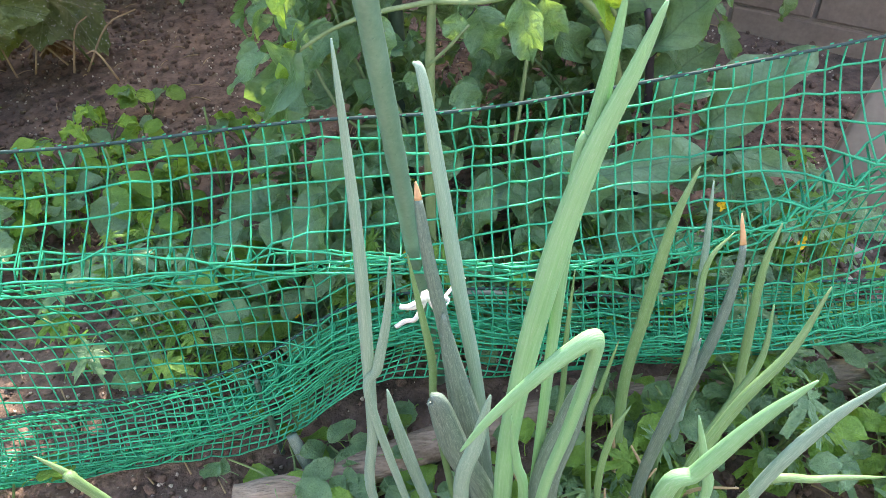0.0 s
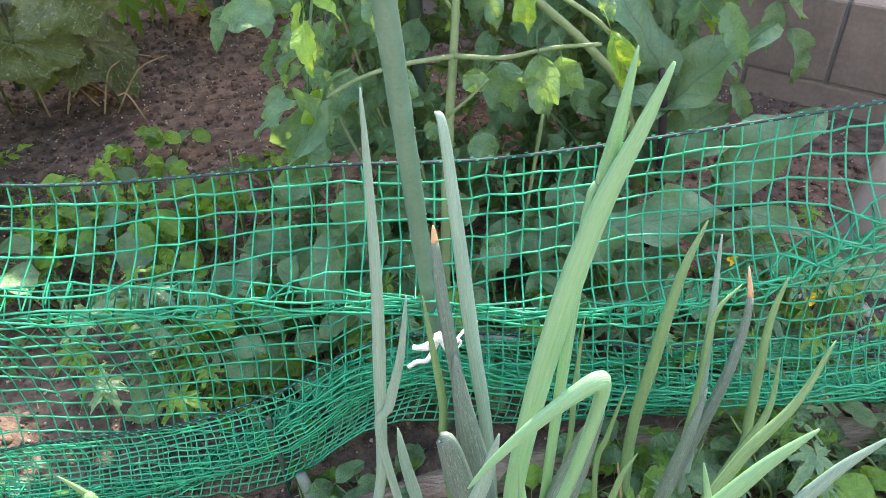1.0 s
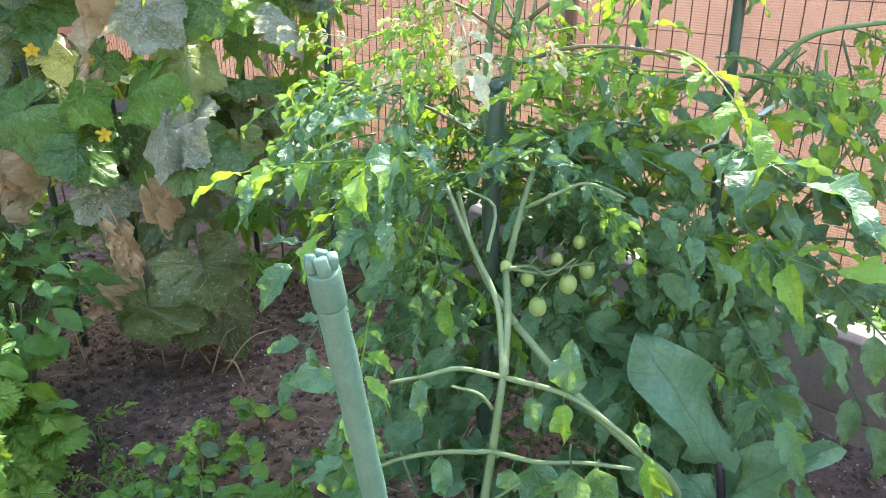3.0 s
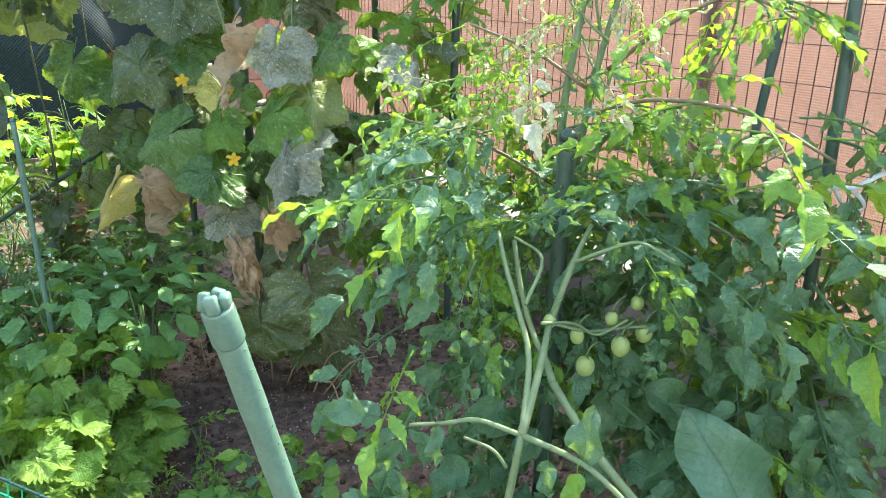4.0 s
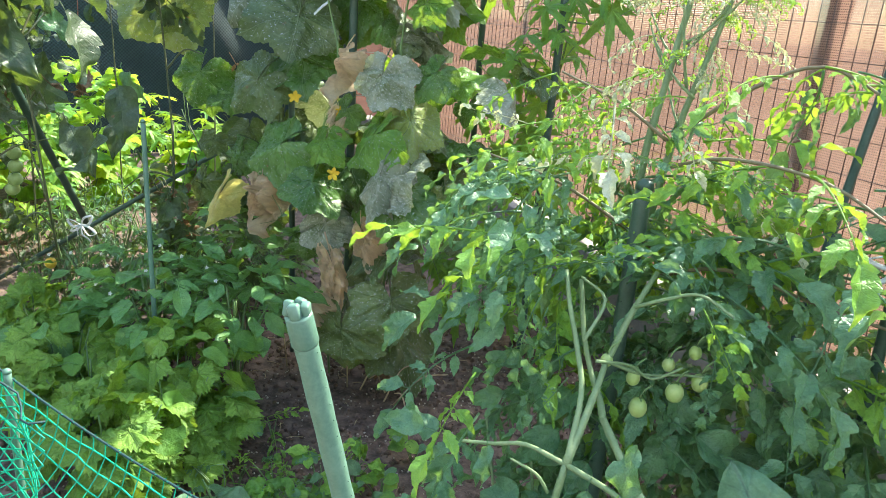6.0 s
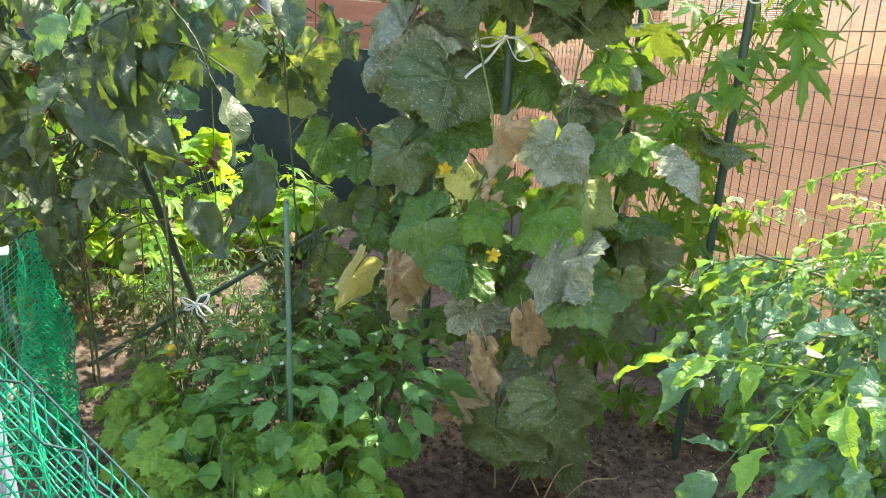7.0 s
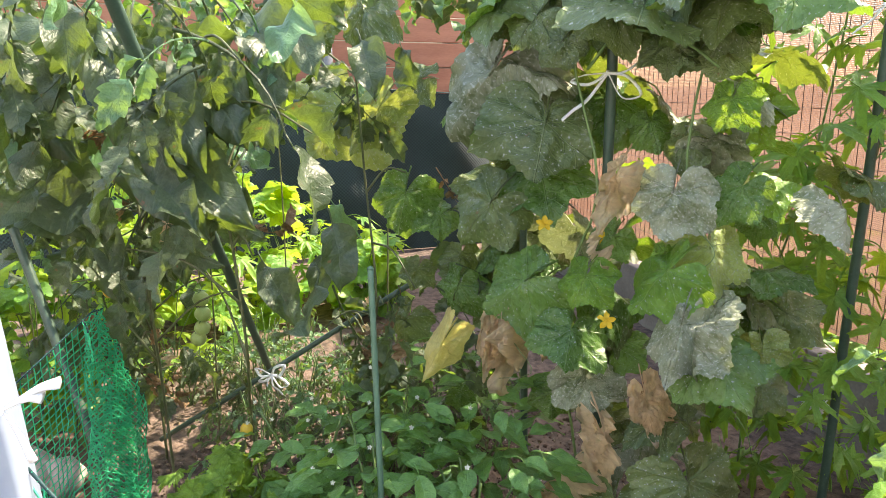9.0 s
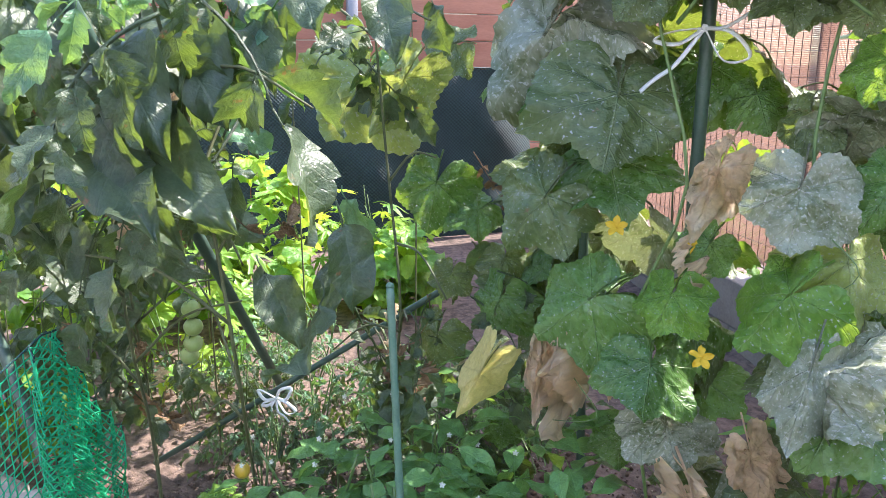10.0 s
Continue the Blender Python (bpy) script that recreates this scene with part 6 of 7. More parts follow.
leaf_at(cucumber, 'cucumber_green', (-1.175, 1.76, 0.918), (-1.206, 1.72, 0.841), None, 1.05)
leaf_at(cucumber, 'cucumber_pale', (-2.20, 1.86, 1.20), (-2.27, 1.72, 1.0), "curl", 1.2)
leaf_at(cucumber, 'cucumber_pale', (-1.97, 1.79, 1.20), (-2.07, 1.72, 1.02), "curl", 0.6)
leaf_at(cucumber, 'cucumber_dull', (-2.007, 2.0, 1.266), (-2.121, 1.95, 1.267), None, 1.1)
leaf_at(cucumber, 'cucumber_green', (-2.096, 2.0, 0.823), (-2.16, 1.95, 0.768), None, 1.1)
leaf_at(cucumber, 'cucumber_dull', (-1.889, 1.85, 0.706), (-1.885, 1.8, 0.634), None, 1.0)
leaf_at(cucumber, 'cucumber_green', (-1.677, 1.8, 0.706), (-1.72, 1.76, 0.599), None, 1.1)
leaf_at(cucumber, 'cucumber_dull', (-1.886, 1.8, 0.568), (-1.894, 1.75, 0.445), None, 1.0)
def behind_vine(line, lo, hi, scatter):
    pick = along(line, lo, hi, scatter)

    def choose():
        p, d = pick()
        return p + Vector((0, 0.05, 0)), (d[0], abs(d[1]) * 0.8 + 0.15, 0)

    return choose


strew(cucumber, st, 26, "cucumber", ["cucumber_dull", "cucumber_green", "cucumber_dull"], within((-1.74, 1.98, 0.82), (0.16, 0.10, 0.42), 0.0), (0.08, 0.13), (-0.7, 0.1), 0.3, 0.5)
strew(cucumber, st, 18, "cucumber", ["cucumber_dull", "cucumber_green", "cucumber_dull"], within((-1.18, 1.98, 0.62), (0.36, 0.10, 0.36), 0.0), (0.08, 0.14), (-0.7, 0.1), 0.3, 0.5)
OLD = ["cucumber_dull", "cucumber_green", "cucumber_dull", "cucumber_powder"]
strew(cucumber, st, 10, "cucumber", OLD, behind_vine(VINE, 0.25, 1.0, 0.10), (0.10, 0.16), (-0.6, 0.2), 0.5, 0.6)
strew(cucumber, st, 8, "cucumber", OLD, behind_vine(VINE2, 0.3, 1.0, 0.10), (0.10, 0.16), (-0.6, 0.2), 0.5, 0.6)
strew(cucumber, st, 6, "cucumber", ["cucumber_dull", "cucumber_powder"], within((-1.08, 1.95, 0.24), (0.28, 0.14, 0.14)), (0.12, 0.18), (-0.5, 0.1), 0.3, 0.8)
strew(cucumber, st, 4, "dry", ["cucumber_dry"], along(VINE, 0.1, 0.6, 0.05), (0.07, 0.12), (-1.6, -0.6), 0.5, 0.4)
strew(cucumber, st, 16, "cucumber", ["cucumber_dull", "cucumber_dull", "cucumber_green"], within((-1.25, 1.82, 1.48), (0.42, 0.12, 0.10)), (0.12, 0.19), (-0.6, 0.2), 0.3, 0.8)
strew(cucumber, st, 5, "cucumber", ["cucumber_green", "cucumber_dull"], within((-1.62, 1.90, 0.85), (0.2, 0.12, 0.3)), (0.10, 0.15), (-0.6, 0.2), 0.4, 0.7)
strew(cucumber, st, 8, "cucumber", ["cucumber_dull", "cucumber_green"], within((-1.58, 1.90, 1.50), (0.22, 0.08, 0.12), 0.1), (0.11, 0.16), (-0.7, 0.2), 0.3, 0.6)
strew(cucumber, st, 8, "cucumber", ["cucumber_dull", "cucumber_green", "cucumber_powder"], within((-0.98, 2.08, 1.05), (0.22, 0.10, 0.50), 0.1), (0.09, 0.14), (-0.7, 0.2), 0.3, 0.7)
strew(cucumber, st, 14, "cucumber", ["cucumber_dull", "cucumber_green", "cucumber_bright"], within((-1.18, 2.0, 1.08), (0.42, 0.10, 0.42), 0.1), (0.08, 0.13), (-0.7, 0.2), 0.3, 0.7)
strew(cucumber, st, 10, "cucumber", ["cucumber_dull", "cucumber_green", "cucumber_powder", "cucumber_bright"], within((-1.52, 1.92, 1.2), (0.22, 0.10, 0.30), 0.1), (0.11, 0.17), (-0.7, 0.2), 0.3, 0.7)
for at in ((-1.135, 1.665, 0.737), (-1.33, 1.70, 0.925), (-1.20, 1.76, 0.90), (-1.38, 1.74, 1.1)):
    flower(cucumber, at, 0.022, PETAL)
for k in range(14):
    p = Vector((rng.uniform(-1.6, -0.9), rng.uniform(1.65, 1.95), rng.uniform(0.2, 1.3)))
    tube(st, 0.0012, 0.0008, p, p + Vector((rng.uniform(-0.08, 0.08), -0.03, -0.05)), p + Vector((rng.uniform(-0.1, 0.1), 0, -0.12)), sides=4)
# extra leaves above the view, added to keep the upper vine in shade
strew(cucumber, st, 34, "cucumber", ["cucumber_dull", "cucumber_green"], within((-1.2, 2.0, 1.76), (0.55, 0.16, 0.12), 0.0), (0.12, 0.18), (-0.6, 0.2), 0.3, 0.8)
part("stem", st, STEM, cucumber, "hairy green vine stems with tendrils")
dead = Stems()
for k in range(16):
    p = Vector((rng.uniform(-1.55, -0.85), rng.uniform(1.72, 2.05), 0.01))
    q = p + Vector((rng.uniform(-0.16, 0.16), rng.uniform(-0.1, 0.1), rng.uniform(0.01, 0.14)))
    tube(dead, 0.003, 0.002, p, p.lerp(q, 0.5) + Vector((0, 0, 0.04)), q, sides=5)
part("dead_stem", dead, STRAW, cucumber, "dry tangled dead stems near the soil")
strew(cucumber, st, 3, "dry", ["withered"], within((-1.15, 1.85, 0.06), (0.32, 0.16, 0.05), 0.0), (0.05, 0.10), (-0.3, 0.3), 0.1, 1.0)
bow((-1.247, 1.815, 1.272), 0.055, "white tape bow on a stake of the cucumber vine")
bow((-2.19, 1.505, 0.372), 0.072, "white tape bow low on the slanting stake", FULL_BOW)
bow((-0.86, 2.30, 0.42), 0.04, "crumpled white tape hanging on a stake", FULL_BOW)
bow((-0.79, 2.23, 1.42), 0.03, "white tape tied on a stake by the fence")

# ---- bitter melon on the fence ----
goya = thing("bitter_melon_vine", (-0.9, 2.55, 0), "bitter melon vine with deeply cut bright leaves", "bitter melon vine")
st = Stems()
G1 = [(-1.15, 2.6, -0.02), (-1.1, 2.5, 0.5), (-1.0, 2.5, 0.95), (-0.95, 2.5, 1.3), (-0.9, 2.4, 1.55)]
G2 = [(-0.85, 2.45, -0.02), (-0.82, 2.38, 0.5), (-0.8, 2.32, 1.0), (-0.72, 2.3, 1.35), (-0.6, 2.35, 1.5)]
tube(st, 0.004, 0.0025, *G1)
tube(st, 0.004, 0.0025, *G2)
tube(st, 0.003, 0.002, (-0.80, 2.3, 1.2), (-0.65, 2.35, 1.22), (-0.55, 2.4, 1.4))
strew(goya, st, 38, "goya", ["goya"], along(G1, 0.1, 0.9, 0.12), (0.09, 0.14), (-0.7, 0.2), 0.4, 0.7)
strew(goya, st, 34, "goya", ["goya"], along(G2, 0.1, 1.0, 0.08), (0.08, 0.13), (-0.7, 0.2), 0.4, 0.7)
# unseen shoot added along the fence top to shade the soil at the left
SHADE_SHOOT = [(-0.6, 2.35, 1.5), (-0.5, 2.34, 1.66), (-0.3, 2.33, 1.72), (-0.05, 2.33, 1.70)]
tube(st, 0.003, 0.002, *SHADE_SHOOT)
strew(goya, st, 44, "goya", ["goya"], along(SHADE_SHOOT, 0.3, 1.0, 0.10), (0.10, 0.15), (-0.3, 0.3), 0.4, 0.9)
strew(goya, st, 40, "goya", ["goya"], within((-0.95, 2.5, 0.3), (0.35, 0.22, 0.28)), (0.10, 0.15), (-0.6, 0.2), 0.3, 0.8)
leaf_at(goya, 'goya', (-1.079, 2.360, 1.328), (-0.974, 2.300, 1.183), 'goya', 1.00)
leaf_at(goya, 'goya', (-0.844, 2.250, 1.247), (-0.706, 2.190, 1.189), 'goya', 0.80)
leaf_at(goya, 'goya', (-0.670, 2.280, 1.334), (-0.530, 2.220, 1.249), 'goya', 0.90)
leaf_at(goya, 'goya', (-0.629, 2.270, 1.265), (-0.597, 2.210, 1.106), 'goya', 0.80)
leaf_at(goya, 'goya', (-0.767, 2.300, 1.282), (-0.666, 2.240, 1.206), 'goya', 0.90)
leaf_at(goya, 'goya', (-0.768, 2.240, 1.170), (-0.831, 2.180, 1.121), 'goya', 0.70)
leaf_at(goya, 'goya', (-1.017, 2.380, 1.074), (-0.880, 2.320, 1.057), 'goya', 0.80)
leaf_at(goya, 'goya', (-0.976, 2.360, 1.028), (-0.832, 2.300, 0.967), 'goya', 0.70)
leaf_at(goya, 'goya', (-1.119, 2.400, 1.011), (-0.958, 2.340, 0.955), 'goya', 1.00)
leaf_at(goya, 'goya', (-1.088, 2.300, 0.906), (-0.973, 2.240, 0.793), 'goya', 0.90)
leaf_at(goya, 'goya', (-0.994, 2.360, 0.897), (-0.855, 2.300, 0.881), 'goya', 0.90)
leaf_at(goya, 'goya', (-0.996, 2.360, 0.781), (-0.900, 2.300, 0.658), 'goya', 1.10)
leaf_at(goya, 'goya', (-0.855, 2.340, 0.952), (-0.894, 2.280, 0.852), 'goya', 0.90)
leaf_at(goya, 'goya', (-0.835, 2.300, 0.742), (-0.859, 2.240, 0.592), 'goya', 1.00)
leaf_at(goya, 'goya', (-1.023, 2.340, 0.698), (-0.933, 2.280, 0.565), 'goya', 1.10)
leaf_at(goya, 'goya', (-0.844, 2.200, 0.482), (-0.793, 2.140, 0.410), 'goya', 0.90)
leaf_at(goya, 'goya', (-0.907, 2.340, 0.843), (-0.785, 2.280, 0.788), 'goya', 1.00)
leaf_at(goya, 'goya', (-0.833, 2.320, 0.563), (-0.712, 2.260, 0.512), 'goya', 1.00)
leaf_at(goya, 'goya', (-0.965, 2.300, 0.534), (-0.978, 2.240, 0.415), 'goya', 1.00)
leaf_at(goya, 'goya', (-0.727, 2.300, 0.679), (-0.746, 2.240, 0.568), 'goya', 1.00)
tube(st, 0.002, 0.0015, (-0.80, 2.3, 1.05), (-0.72, 2.28, 1.15), (-0.62, 2.28, 1.22), (-0.5, 2.3, 1.30))
part("stem", st, STEM, goya)

# ---- pepper and shiso ----
for at, n in (((-1.40, 1.54, 0), 130), ((-1.70, 1.50, 0), 130), ((-1.57, 1.72, 0), 120), ((-1.84, 1.70, 0), 110), ((-1.55, 1.36, 0), 110), ((-1.88, 1.42, 0), 70)):
    pepper = thing("pepper_plant", at, "bushy pepper plant with smooth dark green leaves and tiny white flowers", "pepper plant", "pepper plants")
    st = Stems()
    a = Vector(at)
    for k in range(6):
        b = a + Vector((rng.uniform(-0.16, 0.16), rng.uniform(-0.12, 0.12), rng.uniform(0.26, 0.38)))
        tube(st, 0.005, 0.003, a + Vector((0, 0, -0.02)), a.lerp(b, 0.4) + Vector((0, 0, 0.05)), b, sides=5)
    strew(pepper, st, n * 2 // 3, "pepper", ["pepper"], within(a + Vector((0, 0, 0.35)), (0.20, 0.16, 0.18), 0.5), (0.07, 0.11), (-0.1, 0.6), 0.2, 1.0)
    for k in range(3):
        flower(pepper, a + Vector((rng.uniform(-0.15, 0.15), rng.uniform(-0.17, -0.05), rng.uniform(0.36, 0.46))), 0.007, WHITE_PETAL)
    part("stem", st, STEM, pepper)
for at, n in (((-1.22, 1.18, 0), 46), ((-1.42, 1.08, 0), 50), ((-1.62, 1.12, 0), 46), ((-1.36, 1.34, 0), 42), ((-1.17, 0.98, 0), 42), ((-1.82, 1.18, 0), 45), ((-1.98, 1.22, 0), 40)):
    shiso = thing("shiso_plant", at, "bushy shiso plant with bright crinkled toothed leaves", "shiso plant", "shiso plants")
    st = Stems()
    a = Vector(at)
    for k in range(5):
        b = a + Vector((rng.uniform(-0.12, 0.12), rng.uniform(-0.1, 0.1), rng.uniform(0.16, 0.30)))
        tube(st, 0.004, 0.002, a + Vector((0, 0, -0.02)), a.lerp(b, 0.5), b, sides=5)
    strew(shiso, st, n, "shiso", ["shiso"], within(a + Vector((0, 0, 0.17)), (0.16, 0.14, 0.16), 0.45), (0.05, 0.095), (-0.7, 0.4), 0.25, 0.8, 0.2)
    strew(shiso, st, n // 4, "weed", ["weed", "pepper"], within(a + Vector((0, 0, 0.22)), (0.15, 0.13, 0.12), 0.4), (0.07, 0.10), (-0.4, 0.3), 0.25, 0.8, 0.3)
    part("stem", st, STEM, shiso)

# ---- old tomatoes at the far end of the bed ----
for at, top, n in (((-2.1, 1.40, 0), (-1.75, 1.02, 1.5), 52), ((-2.35, 1.25, 0), (-2.2, 1.05, 1.5), 44), ((-2.0, 1.75, 0), (-1.95, 1.65, 1.45), 30), ((-2.6, 1.35, 0), (-2.5, 1.2, 1.5), 36)):
    old = thing("tomato_plant", at, "tall old tomato vine with drooping dark leaves, some withered", "tomato plant", "tomato plants")
    st = Stems()
    a, b = Vector(at), Vector(top)
    L = [a - Vector((0, 0, 0.02)), a.lerp(b, 0.2) + Vector((-0.08, 0.05, 0)), a.lerp(b, 0.42) + Vector((0.05, 0.0, 0)), a.lerp(b, 0.68) + Vector((-0.03, 0.05, 0)), b]
    tube(st, 0.0045, 0.003, *L)
    for k in range(9):
        p = smooth_line(L, 8)[rng.randrange(10, 32)]
        e = p + Vector((rng.uniform(-0.3, 0.3), rng.uniform(-0.2, 0.15), rng.uniform(-0.10, 0.22)))
        tube(st, 0.004, 0.002, p, p.lerp(e, 0.5) + Vector((0, 0, 0.04)), e, sides=5)
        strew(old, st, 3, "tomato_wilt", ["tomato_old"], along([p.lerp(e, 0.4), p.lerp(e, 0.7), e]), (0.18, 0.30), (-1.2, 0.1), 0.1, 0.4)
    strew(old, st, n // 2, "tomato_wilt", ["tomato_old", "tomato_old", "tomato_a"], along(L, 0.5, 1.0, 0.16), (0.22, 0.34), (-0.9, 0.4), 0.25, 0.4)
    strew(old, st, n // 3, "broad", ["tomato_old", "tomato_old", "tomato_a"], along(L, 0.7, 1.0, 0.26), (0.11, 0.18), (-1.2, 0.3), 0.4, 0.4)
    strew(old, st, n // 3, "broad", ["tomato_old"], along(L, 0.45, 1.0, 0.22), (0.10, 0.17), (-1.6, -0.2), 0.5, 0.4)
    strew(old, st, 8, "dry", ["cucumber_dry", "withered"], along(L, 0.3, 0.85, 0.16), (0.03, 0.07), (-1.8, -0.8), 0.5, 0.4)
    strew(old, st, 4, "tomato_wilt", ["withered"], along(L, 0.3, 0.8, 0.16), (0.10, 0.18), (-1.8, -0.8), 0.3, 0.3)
    if n == 30:
        strew(old, st, 26, "tomato_wilt", ["tomato_old"], along(L, 0.3, 0.6, 0.22), (0.14, 0.24), (-0.9, 0.2), 0.3, 0.4)
    part("stem", st, DARKSTEM, old)
    if n == 52:
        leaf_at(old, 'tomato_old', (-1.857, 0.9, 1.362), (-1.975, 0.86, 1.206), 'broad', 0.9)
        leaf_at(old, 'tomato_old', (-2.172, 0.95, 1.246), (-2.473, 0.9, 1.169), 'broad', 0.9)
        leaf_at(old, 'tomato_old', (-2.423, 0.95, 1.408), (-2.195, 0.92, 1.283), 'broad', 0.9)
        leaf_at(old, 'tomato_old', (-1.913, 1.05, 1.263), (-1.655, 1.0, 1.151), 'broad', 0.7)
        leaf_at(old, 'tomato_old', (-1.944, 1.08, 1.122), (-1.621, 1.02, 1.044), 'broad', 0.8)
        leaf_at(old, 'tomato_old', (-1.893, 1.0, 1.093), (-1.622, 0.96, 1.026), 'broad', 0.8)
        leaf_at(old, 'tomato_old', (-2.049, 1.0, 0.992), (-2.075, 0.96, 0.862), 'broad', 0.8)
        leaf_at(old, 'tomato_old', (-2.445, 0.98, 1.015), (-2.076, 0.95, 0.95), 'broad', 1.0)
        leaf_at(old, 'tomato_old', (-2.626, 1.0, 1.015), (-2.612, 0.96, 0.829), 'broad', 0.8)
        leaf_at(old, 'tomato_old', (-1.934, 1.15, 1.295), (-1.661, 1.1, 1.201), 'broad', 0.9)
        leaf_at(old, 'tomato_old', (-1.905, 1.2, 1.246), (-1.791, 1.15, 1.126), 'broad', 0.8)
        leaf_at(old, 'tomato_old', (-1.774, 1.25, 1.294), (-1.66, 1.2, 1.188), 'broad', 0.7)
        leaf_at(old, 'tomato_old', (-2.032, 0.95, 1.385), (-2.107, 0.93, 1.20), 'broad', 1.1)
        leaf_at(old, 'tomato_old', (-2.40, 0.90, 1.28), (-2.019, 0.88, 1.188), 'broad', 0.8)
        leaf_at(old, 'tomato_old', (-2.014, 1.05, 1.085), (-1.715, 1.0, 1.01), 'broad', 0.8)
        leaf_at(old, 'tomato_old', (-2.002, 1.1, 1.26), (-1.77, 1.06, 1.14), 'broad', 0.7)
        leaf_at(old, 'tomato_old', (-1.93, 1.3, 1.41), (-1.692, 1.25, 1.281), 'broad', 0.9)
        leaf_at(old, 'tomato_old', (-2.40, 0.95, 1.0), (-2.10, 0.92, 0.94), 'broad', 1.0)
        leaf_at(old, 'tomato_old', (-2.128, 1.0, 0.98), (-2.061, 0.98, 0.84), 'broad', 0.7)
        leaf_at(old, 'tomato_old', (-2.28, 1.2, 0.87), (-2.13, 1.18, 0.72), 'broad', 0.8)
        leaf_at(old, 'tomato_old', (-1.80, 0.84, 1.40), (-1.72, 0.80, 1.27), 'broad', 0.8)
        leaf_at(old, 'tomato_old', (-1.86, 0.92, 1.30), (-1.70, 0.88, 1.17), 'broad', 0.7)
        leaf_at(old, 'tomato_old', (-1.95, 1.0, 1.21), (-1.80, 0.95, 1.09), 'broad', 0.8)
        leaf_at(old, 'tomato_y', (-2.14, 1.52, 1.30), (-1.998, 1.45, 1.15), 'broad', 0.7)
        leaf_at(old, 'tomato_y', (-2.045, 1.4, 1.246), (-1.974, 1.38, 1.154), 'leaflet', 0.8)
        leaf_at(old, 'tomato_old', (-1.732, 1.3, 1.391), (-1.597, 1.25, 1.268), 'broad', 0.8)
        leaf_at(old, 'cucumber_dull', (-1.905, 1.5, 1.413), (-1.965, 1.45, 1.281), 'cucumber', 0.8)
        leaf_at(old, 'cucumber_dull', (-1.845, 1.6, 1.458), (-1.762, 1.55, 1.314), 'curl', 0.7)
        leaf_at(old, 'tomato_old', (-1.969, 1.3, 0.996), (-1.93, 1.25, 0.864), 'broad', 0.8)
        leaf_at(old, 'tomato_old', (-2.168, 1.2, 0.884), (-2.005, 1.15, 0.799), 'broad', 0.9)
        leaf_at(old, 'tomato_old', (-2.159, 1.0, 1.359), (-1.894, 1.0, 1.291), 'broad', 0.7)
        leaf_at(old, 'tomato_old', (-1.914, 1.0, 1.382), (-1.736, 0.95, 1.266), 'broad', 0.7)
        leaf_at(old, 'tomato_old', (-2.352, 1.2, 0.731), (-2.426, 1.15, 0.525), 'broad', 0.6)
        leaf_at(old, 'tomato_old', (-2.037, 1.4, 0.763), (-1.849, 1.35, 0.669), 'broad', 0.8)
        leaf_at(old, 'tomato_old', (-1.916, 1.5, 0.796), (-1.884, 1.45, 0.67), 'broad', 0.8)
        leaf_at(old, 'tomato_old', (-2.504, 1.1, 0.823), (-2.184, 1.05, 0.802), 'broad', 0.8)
        for z, dx in ((0.63, 0.0), (0.585, 0.004), (0.54, -0.003), (0.50, -0.03)):
            fruit(old, (-2.295 + dx, 1.345, z), 0.024, None, 0.95)
        fruit(old, (-2.02, 1.30, 0.32), 0.018, RIPE, 1.1)
        fruit(old, (-2.333, 1.1, 0.697), 0.020, RIPE, 1.0)

for k in range(34):
    at = (rng.uniform(-3.1, -1.85), rng.uniform(1.5, 2.3), 0)
    low = thing("weed", at, "dark straggling weed under the old tomatoes", "weed", "weeds")
    st = Stems()
    a = Vector(at)
    for _ in range(3):
        e = a + Vector((rng.uniform(-0.12, 0.12), rng.uniform(-0.08, 0.08), rng.uniform(0.12, 0.34)))
        tube(st, 0.003, 0.002, a - Vector((0, 0, 0.01)), a.lerp(e, 0.5) + Vector((0.01, 0, 0.01)), e, sides=5)
    strew(low, st, 9, "tomato", ["tomato_old", "tomato_a"], within(a + Vector((0, 0, 0.18)), (0.13, 0.1, 0.14), 0.1), (0.10, 0.16), (-0.4, 0.5), 0.2, 1.0)
    part("stem", st, STEM, low)
for k in range(12):
    at = (rng.uniform(-3.7, -2.75), rng.uniform(0.35, 1.25), 0)
    bush = thing("weed", at, "bushy dark weed beyond the hanging net", "weed", "far weeds")
    st = Stems()
    a = Vector(at)
    for _ in range(4):
        e = a + Vector((rng.uniform(-0.15, 0.15), rng.uniform(-0.1, 0.1), rng.uniform(0.3, 0.7)))
        tube(st, 0.003, 0.002, a - Vector((0, 0, 0.01)), a.lerp(e, 0.5) + Vector((0.01, 0, 0.01)), e, sides=5)
    strew(bush, st, 22, "broad", ["tomato_old", "tomato_a", "weed"], within(a + Vector((0, 0, 0.4)), (0.22, 0.18, 0.36), 0.1), (0.07, 0.12), (-0.4, 0.5), 0.2, 1.0)
    part("stem", st, DARKSTEM, bush)
for k in range(9):
    s = Sheet()
    lump(s, rng, (rng.uniform(-2.95, -2.35), rng.uniform(0.75, 1.15), 0.05), rng.uniform(0.05, 0.11), 0.2, (1, 0.8, 0.7))
    single("boulder", s, STONE, "pale rounded stone lying behind the hanging net", "stone")

